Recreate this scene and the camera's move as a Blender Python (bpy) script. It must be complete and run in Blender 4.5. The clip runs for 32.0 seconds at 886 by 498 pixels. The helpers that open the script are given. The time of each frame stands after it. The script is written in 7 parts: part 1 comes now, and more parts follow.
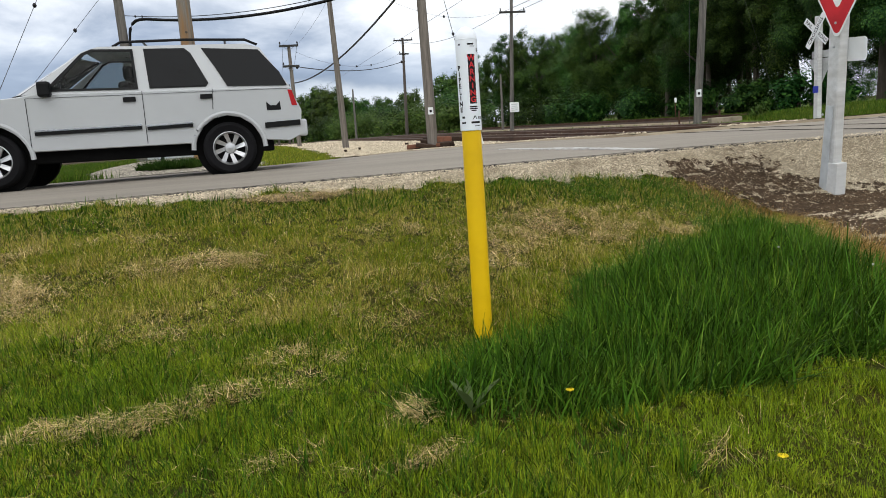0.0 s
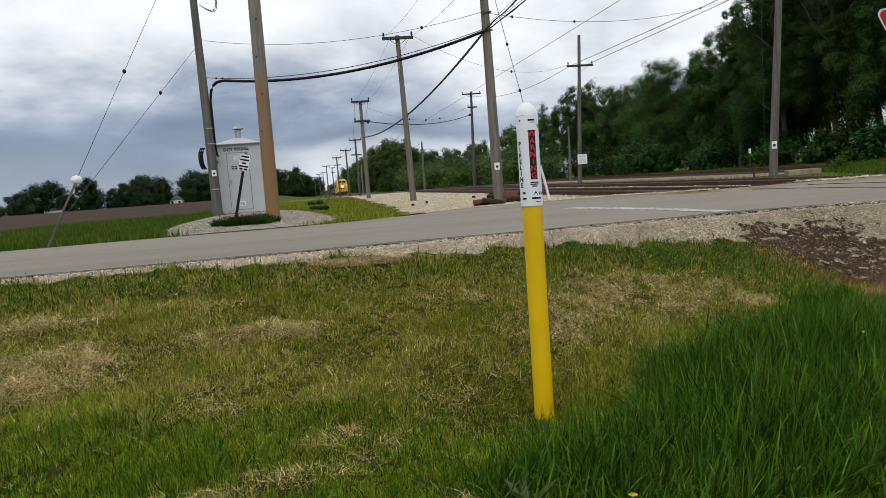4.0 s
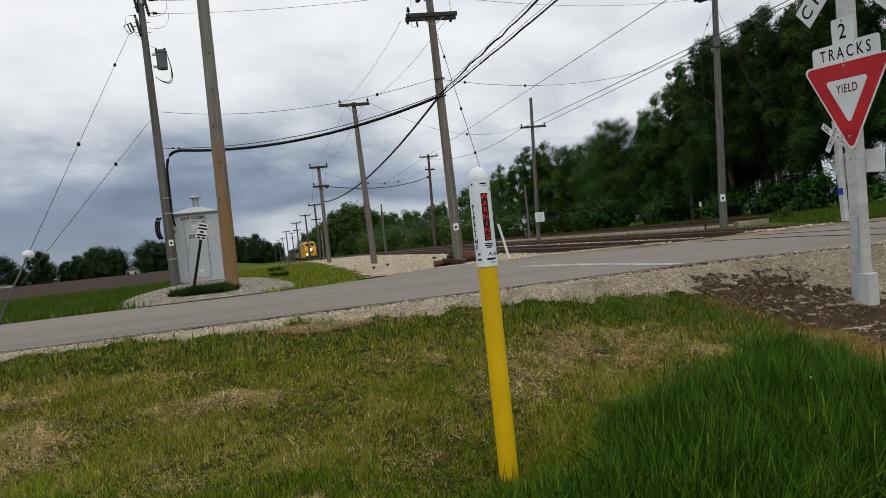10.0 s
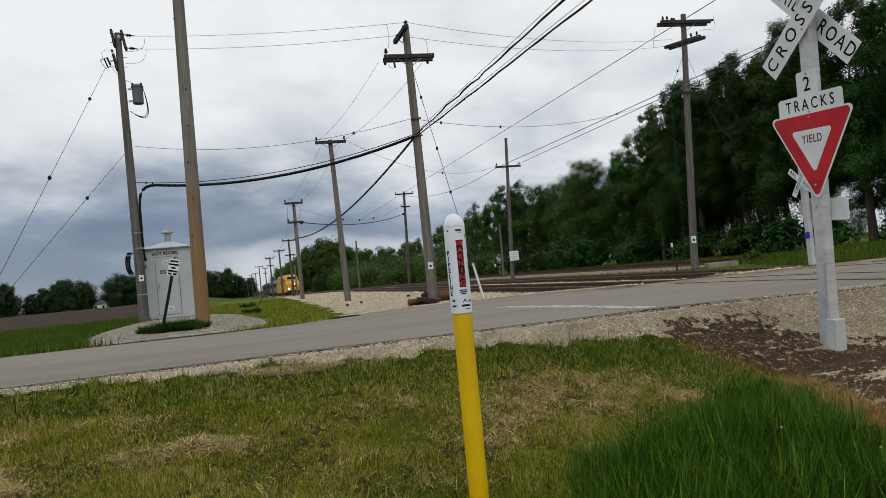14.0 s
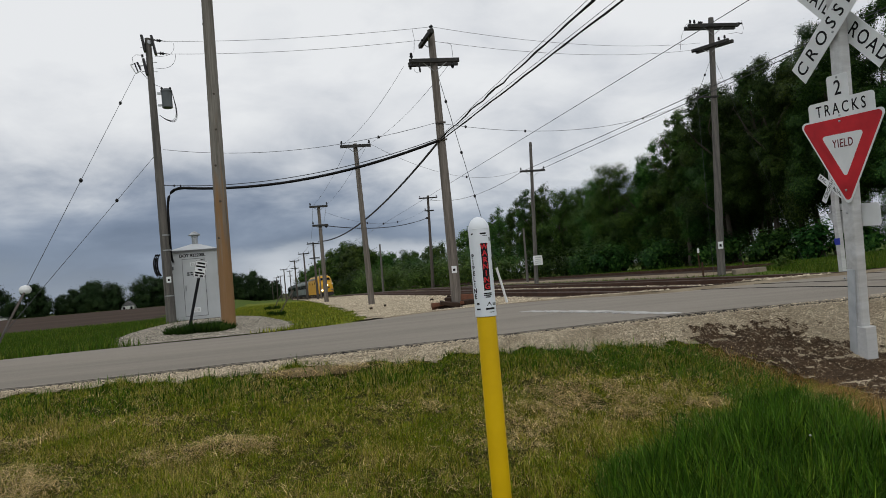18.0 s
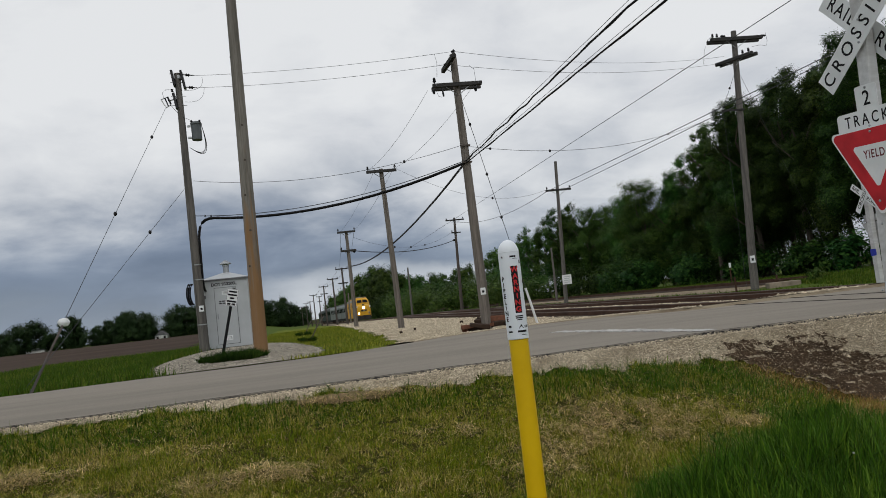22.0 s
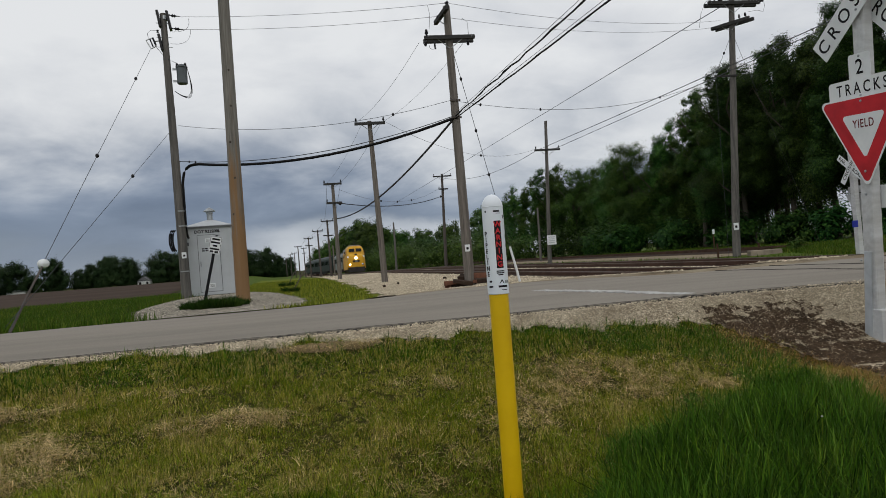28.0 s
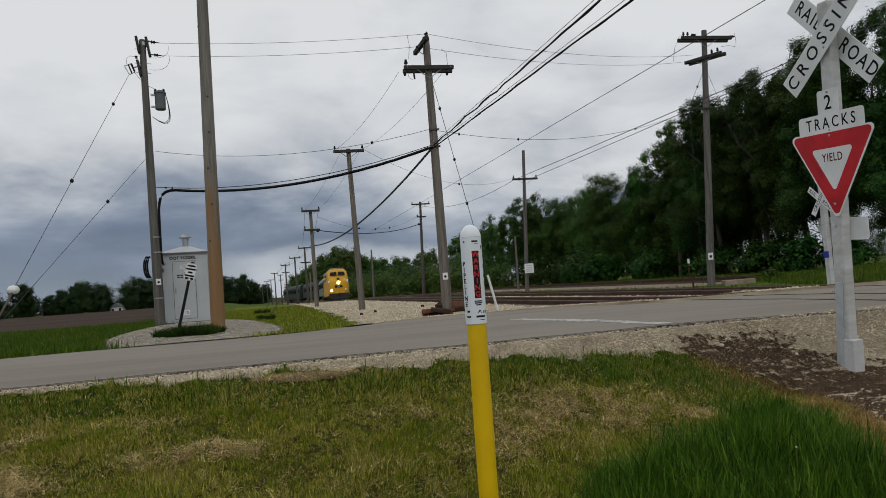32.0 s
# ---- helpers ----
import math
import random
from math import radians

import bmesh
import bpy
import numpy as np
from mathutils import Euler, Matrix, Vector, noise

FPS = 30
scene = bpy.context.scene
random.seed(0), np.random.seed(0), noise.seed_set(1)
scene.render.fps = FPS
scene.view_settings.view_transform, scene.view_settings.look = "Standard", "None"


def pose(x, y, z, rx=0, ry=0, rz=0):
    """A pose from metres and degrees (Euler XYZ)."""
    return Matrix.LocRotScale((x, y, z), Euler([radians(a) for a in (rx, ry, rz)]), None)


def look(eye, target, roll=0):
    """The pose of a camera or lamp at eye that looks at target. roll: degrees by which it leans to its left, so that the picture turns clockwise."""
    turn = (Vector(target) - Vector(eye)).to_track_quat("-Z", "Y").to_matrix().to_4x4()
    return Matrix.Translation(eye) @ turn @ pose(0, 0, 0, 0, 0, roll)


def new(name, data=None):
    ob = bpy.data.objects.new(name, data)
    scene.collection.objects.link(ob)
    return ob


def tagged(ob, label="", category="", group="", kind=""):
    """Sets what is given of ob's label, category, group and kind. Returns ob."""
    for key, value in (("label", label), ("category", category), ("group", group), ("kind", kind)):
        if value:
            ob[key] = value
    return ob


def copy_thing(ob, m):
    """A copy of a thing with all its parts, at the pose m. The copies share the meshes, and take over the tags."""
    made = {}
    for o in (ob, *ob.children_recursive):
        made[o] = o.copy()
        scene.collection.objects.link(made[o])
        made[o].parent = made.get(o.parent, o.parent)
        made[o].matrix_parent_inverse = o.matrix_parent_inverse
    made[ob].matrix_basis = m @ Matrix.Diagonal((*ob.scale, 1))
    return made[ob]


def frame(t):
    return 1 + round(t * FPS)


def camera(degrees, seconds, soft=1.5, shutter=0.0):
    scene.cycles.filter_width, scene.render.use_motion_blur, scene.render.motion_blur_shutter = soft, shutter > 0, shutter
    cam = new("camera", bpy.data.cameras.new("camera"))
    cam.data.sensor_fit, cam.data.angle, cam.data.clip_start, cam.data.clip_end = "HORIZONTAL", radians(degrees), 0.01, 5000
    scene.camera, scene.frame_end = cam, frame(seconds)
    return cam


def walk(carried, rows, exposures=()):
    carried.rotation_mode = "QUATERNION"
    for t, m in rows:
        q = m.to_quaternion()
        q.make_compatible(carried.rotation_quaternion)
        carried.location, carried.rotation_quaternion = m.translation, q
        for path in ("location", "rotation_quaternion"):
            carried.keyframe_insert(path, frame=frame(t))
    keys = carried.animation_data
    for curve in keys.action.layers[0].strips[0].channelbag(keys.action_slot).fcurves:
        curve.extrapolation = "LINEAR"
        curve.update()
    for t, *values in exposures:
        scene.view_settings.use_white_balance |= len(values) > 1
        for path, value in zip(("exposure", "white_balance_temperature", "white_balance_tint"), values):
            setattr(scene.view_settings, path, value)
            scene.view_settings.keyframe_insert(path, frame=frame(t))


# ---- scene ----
cam = camera(63.3, 32.0, soft=0.9)
PATH = [
    (0, (-0.155, -0.617, 1.176), (0.358, 1.287, 0.839), -4.2),
    (0.5, (-0.141, -0.59, 1.185), (0.331, 1.328, 0.875), -4.2),
    (1, (-0.087, -0.583, 1.206), (0.345, 1.347, 0.91), -4.4),
    (1.5, (-0.064, -0.59, 1.233), (0.366, 1.346, 0.971), -4.4),
    (2, (-0.081, -0.525, 1.264), (0.298, 1.427, 1.042), -4.8),
    (2.5, (-0.095, -0.548, 1.299), (0.238, 1.413, 1.091), -4.9),
    (3, (-0.103, -0.548, 1.306), (0.227, 1.416, 1.118), -4.8),
    (3.5, (-0.096, -0.539, 1.324), (0.25, 1.422, 1.135), -4.3),
    (5.5, (-0.013, -0.539, 1.317), (0.345, 1.419, 1.129), -5.2),
    (6, (-0.035, -0.539, 1.307), (0.321, 1.418, 1.103), -5.8),
    (6.5, (-0.062, -0.438, 1.327), (0.151, 1.541, 1.135), -5.7),
    (7, (-0.098, -0.479, 1.328), (0.142, 1.498, 1.143), -4.9),
    (7.5, (-0.087, -0.533, 1.321), (0.24, 1.431, 1.131), -4.1),
    (8, (-0.136, -0.59, 1.34), (0.203, 1.378, 1.232), -4.1),
    (8.5, (-0.111, -0.579, 1.347), (0.25, 1.387, 1.289), -4.4),
    (9, (-0.094, -0.608, 1.348), (0.302, 1.353, 1.327), -5.1),
    (9.5, (-0.059, -0.607, 1.339), (0.383, 1.343, 1.317), -5.6),
    (10, (-0.059, -0.608, 1.336), (0.406, 1.337, 1.306), -6.2),
    (10.5, (-0.052, -0.595, 1.334), (0.415, 1.349, 1.294), -6.4),
    (11, (-0.074, -0.626, 1.363), (0.385, 1.321, 1.353), -7.3),
    (11.5, (-0.067, -0.622, 1.366), (0.395, 1.324, 1.366), -7.7),
    (12, (-0.038, -0.624, 1.366), (0.468, 1.311, 1.386), -7.4),
    (12.5, (-0.071, -0.629, 1.389), (0.459, 1.299, 1.427), -7.0),
    (13, (-0.064, -0.629, 1.404), (0.48, 1.294, 1.454), -6.7),
    (13.5, (-0.055, -0.613, 1.392), (0.495, 1.309, 1.455), -5.8),
    (15.5, (-0.071, -0.613, 1.394), (0.465, 1.313, 1.456), -5.3),
    (16, (-0.06, -0.612, 1.391), (0.452, 1.321, 1.443), -5.6),
    (16.5, (-0.071, -0.627, 1.39), (0.427, 1.309, 1.446), -5.6),
    (17, (-0.083, -0.634, 1.389), (0.401, 1.305, 1.466), -5.2),
    (17.5, (-0.087, -0.637, 1.39), (0.398, 1.302, 1.471), -5.1),
    (18, (-0.067, -0.621, 1.386), (0.414, 1.319, 1.468), -5.1),
    (18.5, (-0.067, -0.635, 1.389), (0.41, 1.304, 1.492), -5.0),
    (19, (-0.081, -0.641, 1.396), (0.391, 1.297, 1.544), -5.0),
    (19.5, (-0.091, -0.647, 1.404), (0.359, 1.295, 1.561), -5.5),
    (20, (-0.095, -0.657, 1.403), (0.345, 1.287, 1.56), -6.1),
    (20.5, (-0.088, -0.654, 1.395), (0.35, 1.291, 1.546), -6.4),
    (21, (-0.09, -0.651, 1.401), (0.34, 1.296, 1.551), -6.4),
    (21.5, (-0.099, -0.661, 1.398), (0.318, 1.289, 1.546), -6.5),
    (22, (-0.09, -0.655, 1.401), (0.322, 1.296, 1.551), -6.6),
    (22.5, (-0.089, -0.654, 1.402), (0.33, 1.296, 1.554), -6.7),
    (23, (-0.078, -0.648, 1.394), (0.358, 1.297, 1.554), -6.1),
    (23.5, (-0.079, -0.649, 1.397), (0.372, 1.294, 1.544), -5.8),
    (24, (-0.091, -0.653, 1.394), (0.36, 1.292, 1.512), -5.8),
    (24.5, (-0.082, -0.643, 1.387), (0.36, 1.306, 1.467), -5.5),
    (25, (-0.074, -0.635, 1.385), (0.363, 1.315, 1.449), -5.5),
    (25.5, (-0.07, -0.634, 1.38), (0.366, 1.317, 1.435), -5.3),
    (27.5, (-0.068, -0.634, 1.377), (0.373, 1.317, 1.4), -4.8),
    (28, (-0.067, -0.626, 1.377), (0.373, 1.324, 1.403), -4.5),
    (28.5, (-0.074, -0.632, 1.376), (0.362, 1.32, 1.413), -4.4),
    (29, (-0.077, -0.635, 1.375), (0.356, 1.317, 1.413), -4.3),
    (29.5, (-0.078, -0.645, 1.374), (0.355, 1.307, 1.417), -4.2),
    (30, (-0.076, -0.64, 1.383), (0.363, 1.31, 1.469), -4.2),
    (30.5, (-0.085, -0.642, 1.388), (0.357, 1.305, 1.507), -4.1),
    (31, (-0.087, -0.65, 1.403), (0.347, 1.298, 1.537), -4.2),
    (31.5, (-0.096, -0.651, 1.394), (0.354, 1.293, 1.527), -4.4),
    (32, (-0.07, -0.633, 1.39), (0.435, 1.3, 1.488), -4.2),
]
walk(cam, [(t, look(eye, target, roll)) for t, eye, target, roll in PATH],
     exposures=[(0, 0.77), (2, 0.48), (3, 0.39), (6, 0.29), (8, 0.18), (9, 0.08), (13, 0.07), (20, -0.08), (25, -0.10), (31, -0.15), (32, -0.22)])

# ---- world, sun ----
world = bpy.data.worlds.new("overcast_sky")
scene.world = world
world.use_nodes = True
wn, wl = world.node_tree.nodes, world.node_tree.links
for n in list(wn):
    wn.remove(n)


def node(tree_nodes, kind, **values):
    n = tree_nodes.new(kind)
    for key, value in values.items():
        if key in n.inputs:
            n.inputs[key].default_value = value
    return n


def ramp(tree_nodes, stops):
    n = tree_nodes.new("ShaderNodeValToRGB")
    while len(n.color_ramp.elements) < len(stops):
        n.color_ramp.elements.new(0.5)
    for el, (pos, col) in zip(n.color_ramp.elements, stops):
        el.position = pos
        el.color = (*col, 1) if len(col) == 3 else col
    return n


def maths(tree_nodes, links, op, a, b=None, c=None, clamp=False):
    n = tree_nodes.new("ShaderNodeMath")
    n.operation, n.use_clamp = op, clamp
    for k, v in enumerate((a, b, c)):
        if v is None:
            continue
        if isinstance(v, (int, float)):
            n.inputs[k].default_value = v
        else:
            links.new(v, n.inputs[k])
    return n.outputs[0]


SUN_ELEV, SUN_ROT = radians(48), radians(200)
w_coord = wn.new("ShaderNodeTexCoord")
w_sep = wn.new("ShaderNodeSeparateXYZ")
wl.new(w_coord.outputs["Generated"], w_sep.inputs[0])
elev = maths(wn, wl, "MAXIMUM", w_sep.outputs["Z"], 0.0)
w_far = maths(wn, wl, "DIVIDE", 1.0, maths(wn, wl, "ADD", elev, 0.34))
w_map = wn.new("ShaderNodeCombineXYZ")
wl.new(maths(wn, wl, "MULTIPLY_ADD", w_sep.outputs["X"], w_far, 0.35), w_map.inputs[0])
wl.new(maths(wn, wl, "MULTIPLY_ADD", w_sep.outputs["Y"], w_far, 0.1), w_map.inputs[1])
wl.new(maths(wn, wl, "MULTIPLY", elev, 1.5), w_map.inputs[2])
cloud_big = node(wn, "ShaderNodeTexNoise", Scale=0.95, Detail=5.0, Roughness=0.50, Distortion=0.2)
cloud_fine = node(wn, "ShaderNodeTexNoise", Scale=2.9, Detail=7.0, Roughness=0.56, Distortion=0.25)
wl.new(w_map.outputs[0], cloud_big.inputs["Vector"])
wl.new(w_map.outputs[0], cloud_fine.inputs["Vector"])
# lower decks of cloud are darker and bluer, with a light gap above the horizon
deck = ramp(wn, [(0.0, (0.42, 0.475, 0.545)), (0.02, (0.29, 0.345, 0.43)), (0.06, (0.205, 0.260, 0.365)), (0.105, (0.29, 0.35, 0.46)),
                 (0.145, (0.69, 0.72, 0.765)), (0.185, (0.87, 0.885, 0.905)), (0.31, (0.90, 0.915, 0.935)), (1.0, (0.92, 0.935, 0.955))])
deck.color_ramp.interpolation = "B_SPLINE"
lift = maths(wn, wl, "MULTIPLY_ADD", cloud_big.outputs["Fac"], 0.8, maths(wn, wl, "MULTIPLY_ADD", w_sep.outputs["X"], 0.12, -0.52))
lift = maths(wn, wl, "MULTIPLY_ADD", cloud_fine.outputs["Fac"], 0.30, lift)
wl.new(maths(wn, wl, "ADD", elev, maths(wn, wl, "MULTIPLY", lift, maths(wn, wl, "ADD", elev, 0.25))), deck.inputs[0])
puff = ramp(wn, [(0.39, (0.70, 0.722, 0.758)), (0.475, (0.88, 0.886, 0.898)), (0.56, (1.01, 1.008, 1.0))])
wl.new(maths(wn, wl, "MULTIPLY_ADD", cloud_fine.outputs["Fac"], 0.45, maths(wn, wl, "MULTIPLY", cloud_big.outputs["Fac"], 0.55)), puff.inputs[0])
cloud_col = wn.new("ShaderNodeMix")
cloud_col.data_type, cloud_col.blend_type = "RGBA", "MULTIPLY"
cloud_col.inputs["Factor"].default_value = 1.0
def eased(value, a, b):
    n = wn.new("ShaderNodeMapRange")
    n.interpolation_type = "SMOOTHSTEP"
    n.inputs["From Min"].default_value, n.inputs["From Max"].default_value = a, b
    wl.new(value, n.inputs["Value"])
    return n.outputs["Result"]


gap_mix = wn.new("ShaderNodeMix")
gap_mix.data_type = "RGBA"
gap_mix.inputs[7].default_value = (0.68, 0.72, 0.78, 1)
low_edge = maths(wn, wl, "MULTIPLY_ADD", cloud_fine.outputs["Fac"], 0.07, elev)
gap = maths(wn, wl, "MULTIPLY", eased(w_sep.outputs["X"], -0.10, 0.03), maths(wn, wl, "SUBTRACT", 1.0, eased(low_edge, 0.080, 0.106)))
wl.new(maths(wn, wl, "MULTIPLY", gap, 0.85), gap_mix.inputs[0])
wl.new(deck.outputs[0], gap_mix.inputs[6])
wl.new(gap_mix.outputs[2], cloud_col.inputs[6])
wl.new(puff.outputs[0], cloud_col.inputs[7])
sky = wn.new("ShaderNodeTexSky")
sky.sky_type, sky.sun_disc, sky.sun_elevation, sky.sun_rotation = "NISHITA", False, SUN_ELEV, SUN_ROT
bg_sky = wn.new("ShaderNodeBackground")
bg_sky.inputs["Strength"].default_value = 0.10
wl.new(sky.outputs[0], bg_sky.inputs[0])
bg_cloud = wn.new("ShaderNodeBackground")
bg_cloud.inputs["Strength"].default_value = 0.95
wl.new(cloud_col.outputs[2], bg_cloud.inputs[0])
mix_sky = wn.new("ShaderNodeMixShader")
mix_sky.inputs[0].default_value = 0.93
wl.new(bg_sky.outputs[0], mix_sky.inputs[1])
wl.new(bg_cloud.outputs[0], mix_sky.inputs[2])
w_out = wn.new("ShaderNodeOutputWorld")
wl.new(mix_sky.outputs[0], w_out.inputs[0])

sun = new("sun", bpy.data.lights.new("sun", "SUN"))
sun.data.energy, sun.data.angle, sun.data.color = 0.7, radians(70), (1.0, 0.96, 0.90)
sun.matrix_world = look((0, 0, 40), (math.sin(SUN_ROT) * -20, math.cos(SUN_ROT) * -20, 40 - 20 * math.tan(SUN_ELEV)))


# ---- materials ----
def material(name, base, rough=0.7, metal=0.0, vary=0.25, grain=20.0, coarse=2.0, bump=0.2, bump_scale=None, second=None, island=0.0, obrand=0.0, stretch=(1, 1, 1), emit=None, emit_power=0.0, spec=0.25):
    """A painted or natural surface: base colour broken by two scales of noise, a second colour in patches, and fine relief."""
    m = bpy.data.materials.new(name)
    m.use_nodes = True
    nt = m.node_tree
    N, L = nt.nodes, nt.links
    bsdf = N["Principled BSDF"]
    bsdf.inputs["Roughness"].default_value, bsdf.inputs["Metallic"].default_value = rough, metal
    bsdf.inputs["Specular IOR Level"].default_value = spec
    co = N.new("ShaderNodeTexCoord")
    mp = N.new("ShaderNodeMapping")
    mp.inputs["Scale"].default_value = stretch
    L.new(co.outputs["Object"], mp.inputs[0])
    n1 = node(N, "ShaderNodeTexNoise", Scale=coarse, Detail=4.0, Roughness=0.6)
    n2 = node(N, "ShaderNodeTexNoise", Scale=grain, Detail=4.0, Roughness=0.65)
    L.new(mp.outputs[0], n1.inputs["Vector"])
    L.new(mp.outputs[0], n2.inputs["Vector"])
    second = second or tuple(c * 0.6 for c in base)
    mixed = N.new("ShaderNodeMix")
    mixed.data_type = "RGBA"
    mixed.inputs[6].default_value, mixed.inputs[7].default_value = (*base, 1), (*second, 1)
    patch = ramp(N, [(0.42, (0, 0, 0)), (0.68, (1, 1, 1))])
    L.new(n1.outputs["Fac"], patch.inputs[0])
    L.new(patch.outputs[0], mixed.inputs[0])
    hsv = N.new("ShaderNodeHueSaturation")
    L.new(mixed.outputs[2], hsv.inputs["Color"])
    value = maths(N, L, "MULTIPLY_ADD", n2.outputs["Fac"], vary * 2, 1 - vary)
    if island or obrand:
        geo = N.new("ShaderNodeNewGeometry") if island else N.new("ShaderNodeObjectInfo")
        rnd = geo.outputs["Random Per Island"] if island else geo.outputs["Random"]
        amount = island or obrand
        value = maths(N, L, "MULTIPLY", value, maths(N, L, "MULTIPLY_ADD", rnd, amount * 2, 1 - amount))
    L.new(value, hsv.inputs["Value"])
    L.new(hsv.outputs[0], bsdf.inputs["Base Color"])
    if bump:
        b = N.new("ShaderNodeBump")
        b.inputs["Strength"].default_value, b.inputs["Distance"].default_value = bump, 0.01
        if bump_scale:
            n3 = node(N, "ShaderNodeTexNoise", Scale=bump_scale, Detail=3.0, Roughness=0.6)
            L.new(mp.outputs[0], n3.inputs["Vector"])
            L.new(n3.outputs["Fac"], b.inputs["Height"])
        else:
            L.new(n2.outputs["Fac"], b.inputs["Height"])
        L.new(b.outputs[0], bsdf.inputs["Normal"])
    if emit:
        bsdf.inputs["Emission Color"].default_value = (*emit, 1)
        bsdf.inputs["Emission Strength"].default_value = emit_power
    return m


def leaf_material(name, base, dry, island=0.35, dry_share=0.2, through_light=0.2, mid=None, patch_scale=1.6, sheen=0.08, tree=0.0):
    """Blades and leaves: colour differs from blade to blade and in wide patches; some light comes through."""
    m = bpy.data.materials.new(name)
    m.use_nodes = True
    N, L = m.node_tree.nodes, m.node_tree.links
    bsdf, out = N["Principled BSDF"], N["Material Output"]
    geo = N.new("ShaderNodeNewGeometry")
    co = N.new("ShaderNodeTexCoord")
    patch = node(N, "ShaderNodeTexNoise", Scale=patch_scale, Detail=4.0, Roughness=0.62)
    L.new(co.outputs["Object"], patch.inputs["Vector"])
    rnd = geo.outputs["Random Per Island"]
    pick = maths(N, L, "MULTIPLY_ADD", patch.outputs["Fac"], 0.95, maths(N, L, "MULTIPLY_ADD", rnd, 0.5, -0.22))
    mid = mid or tuple(0.5 * (a + b) for a, b in zip(base, dry))
    cols = ramp(N, [(max(0.02, 0.5 - 0.35), tuple(c * 0.75 for c in base)), (0.5, base), (1.0 - dry_share * 1.4, mid), (min(0.99, 1.0 - dry_share * 0.6), dry)])
    L.new(pick, cols.inputs[0])
    hsv = N.new("ShaderNodeHueSaturation")
    L.new(cols.outputs[0], hsv.inputs["Color"])
    wob = N.new("ShaderNodeTexWhiteNoise")
    wob.noise_dimensions = "1D"
    L.new(rnd, wob.inputs["W"])
    tone = maths(N, L, "MULTIPLY_ADD", wob.outputs["Value"], island * 2, 1 - island)
    if tree:
        own = N.new("ShaderNodeObjectInfo")
        tone = maths(N, L, "MULTIPLY", tone, maths(N, L, "MULTIPLY_ADD", own.outputs["Random"], tree * 2, 1 - tree))
        L.new(maths(N, L, "MULTIPLY_ADD", own.outputs["Random"], 0.05, 0.475), hsv.inputs["Hue"])
    L.new(tone, hsv.inputs["Value"])
    L.new(hsv.outputs[0], bsdf.inputs["Base Color"])
    bsdf.inputs["Roughness"].default_value = 0.55
    bsdf.inputs["Specular IOR Level"].default_value = sheen
    tr = N.new("ShaderNodeBsdfTranslucent")
    L.new(hsv.outputs[0], tr.inputs[0])
    mx = N.new("ShaderNodeMixShader")
    mx.inputs[0].default_value = through_light
    L.new(bsdf.outputs[0], mx.inputs[1])
    L.new(tr.outputs[0], mx.inputs[2])
    L.new(mx.outputs[0], out.inputs["Surface"])
    return m


M_SOIL = material("lawn_soil", (0.030, 0.034, 0.006), 0.95, spec=0.05, vary=0.4, grain=60, coarse=1.1, bump=0.8, second=(0.046, 0.042, 0.008))
M_FAR_GRASS = material("far_grass", (0.055, 0.095, 0.011), 0.95, vary=0.35, grain=6, coarse=0.35, bump=0.6, bump_scale=20, second=(0.085, 0.105, 0.022), spec=0.04)
M_BRIGHT_GRASS = material("mown_grass", (0.150, 0.168, 0.017), 0.95, vary=0.45, grain=9, coarse=0.8, bump=0.6, bump_scale=25, second=(0.062, 0.095, 0.011), spec=0.04)
M_FIELD = material("ploughed_field", (0.050, 0.034, 0.025), 0.95, vary=0.3, grain=3, coarse=0.08, bump=0.8, bump_scale=4, second=(0.066, 0.048, 0.036), stretch=(0.3, 1, 1), spec=0.04)
M_ASPHALT = material("worn_asphalt", (0.25, 0.224, 0.188), 0.9, vary=0.22, grain=70, coarse=1.1, bump=0.35, bump_scale=140, second=(0.205, 0.184, 0.154), stretch=(0.15, 1.2, 1), spec=0.12)
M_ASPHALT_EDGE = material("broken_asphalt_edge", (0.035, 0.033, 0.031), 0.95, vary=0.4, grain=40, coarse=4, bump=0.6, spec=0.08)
M_LINE = material("worn_white_paint", (0.48, 0.47, 0.45), 0.8, vary=0.3, grain=50, coarse=3, second=(0.3, 0.29, 0.275))
M_GRAVEL_BED = material("gravel_bed", (0.26, 0.217, 0.15), 0.95, spec=0.1, vary=0.55, grain=28, coarse=1.2, bump=1.0, bump_scale=32, second=(0.18, 0.14, 0.093))
M_PAD = material("old_grey_gravel", (0.20, 0.178, 0.140), 0.95, spec=0.1, vary=0.6, grain=28, coarse=1.2, bump=1.0, bump_scale=32, second=(0.12, 0.105, 0.082))
M_PAD_STONE = material("old_grey_chips", (0.33, 0.30, 0.245), 0.9, spec=0.15, vary=0.25, grain=30, coarse=3, bump=0.3, second=(0.20, 0.18, 0.14), island=0.6)
M_STONE = material("limestone_chips", (0.51, 0.435, 0.315), 0.9, spec=0.15, vary=0.2, grain=30, coarse=3, bump=0.3, second=(0.33, 0.275, 0.19), island=0.5)
M_DIRT = material("churned_dirt", (0.088, 0.060, 0.036), 0.95, spec=0.1, vary=0.5, grain=22, coarse=2.2, bump=1.0, bump_scale=24, second=(0.095, 0.066, 0.038))
M_CLOD = material("dirt_clods", (0.074, 0.049, 0.029), 0.95, spec=0.1, vary=0.3, grain=25, coarse=4, bump=0.5, island=0.4)
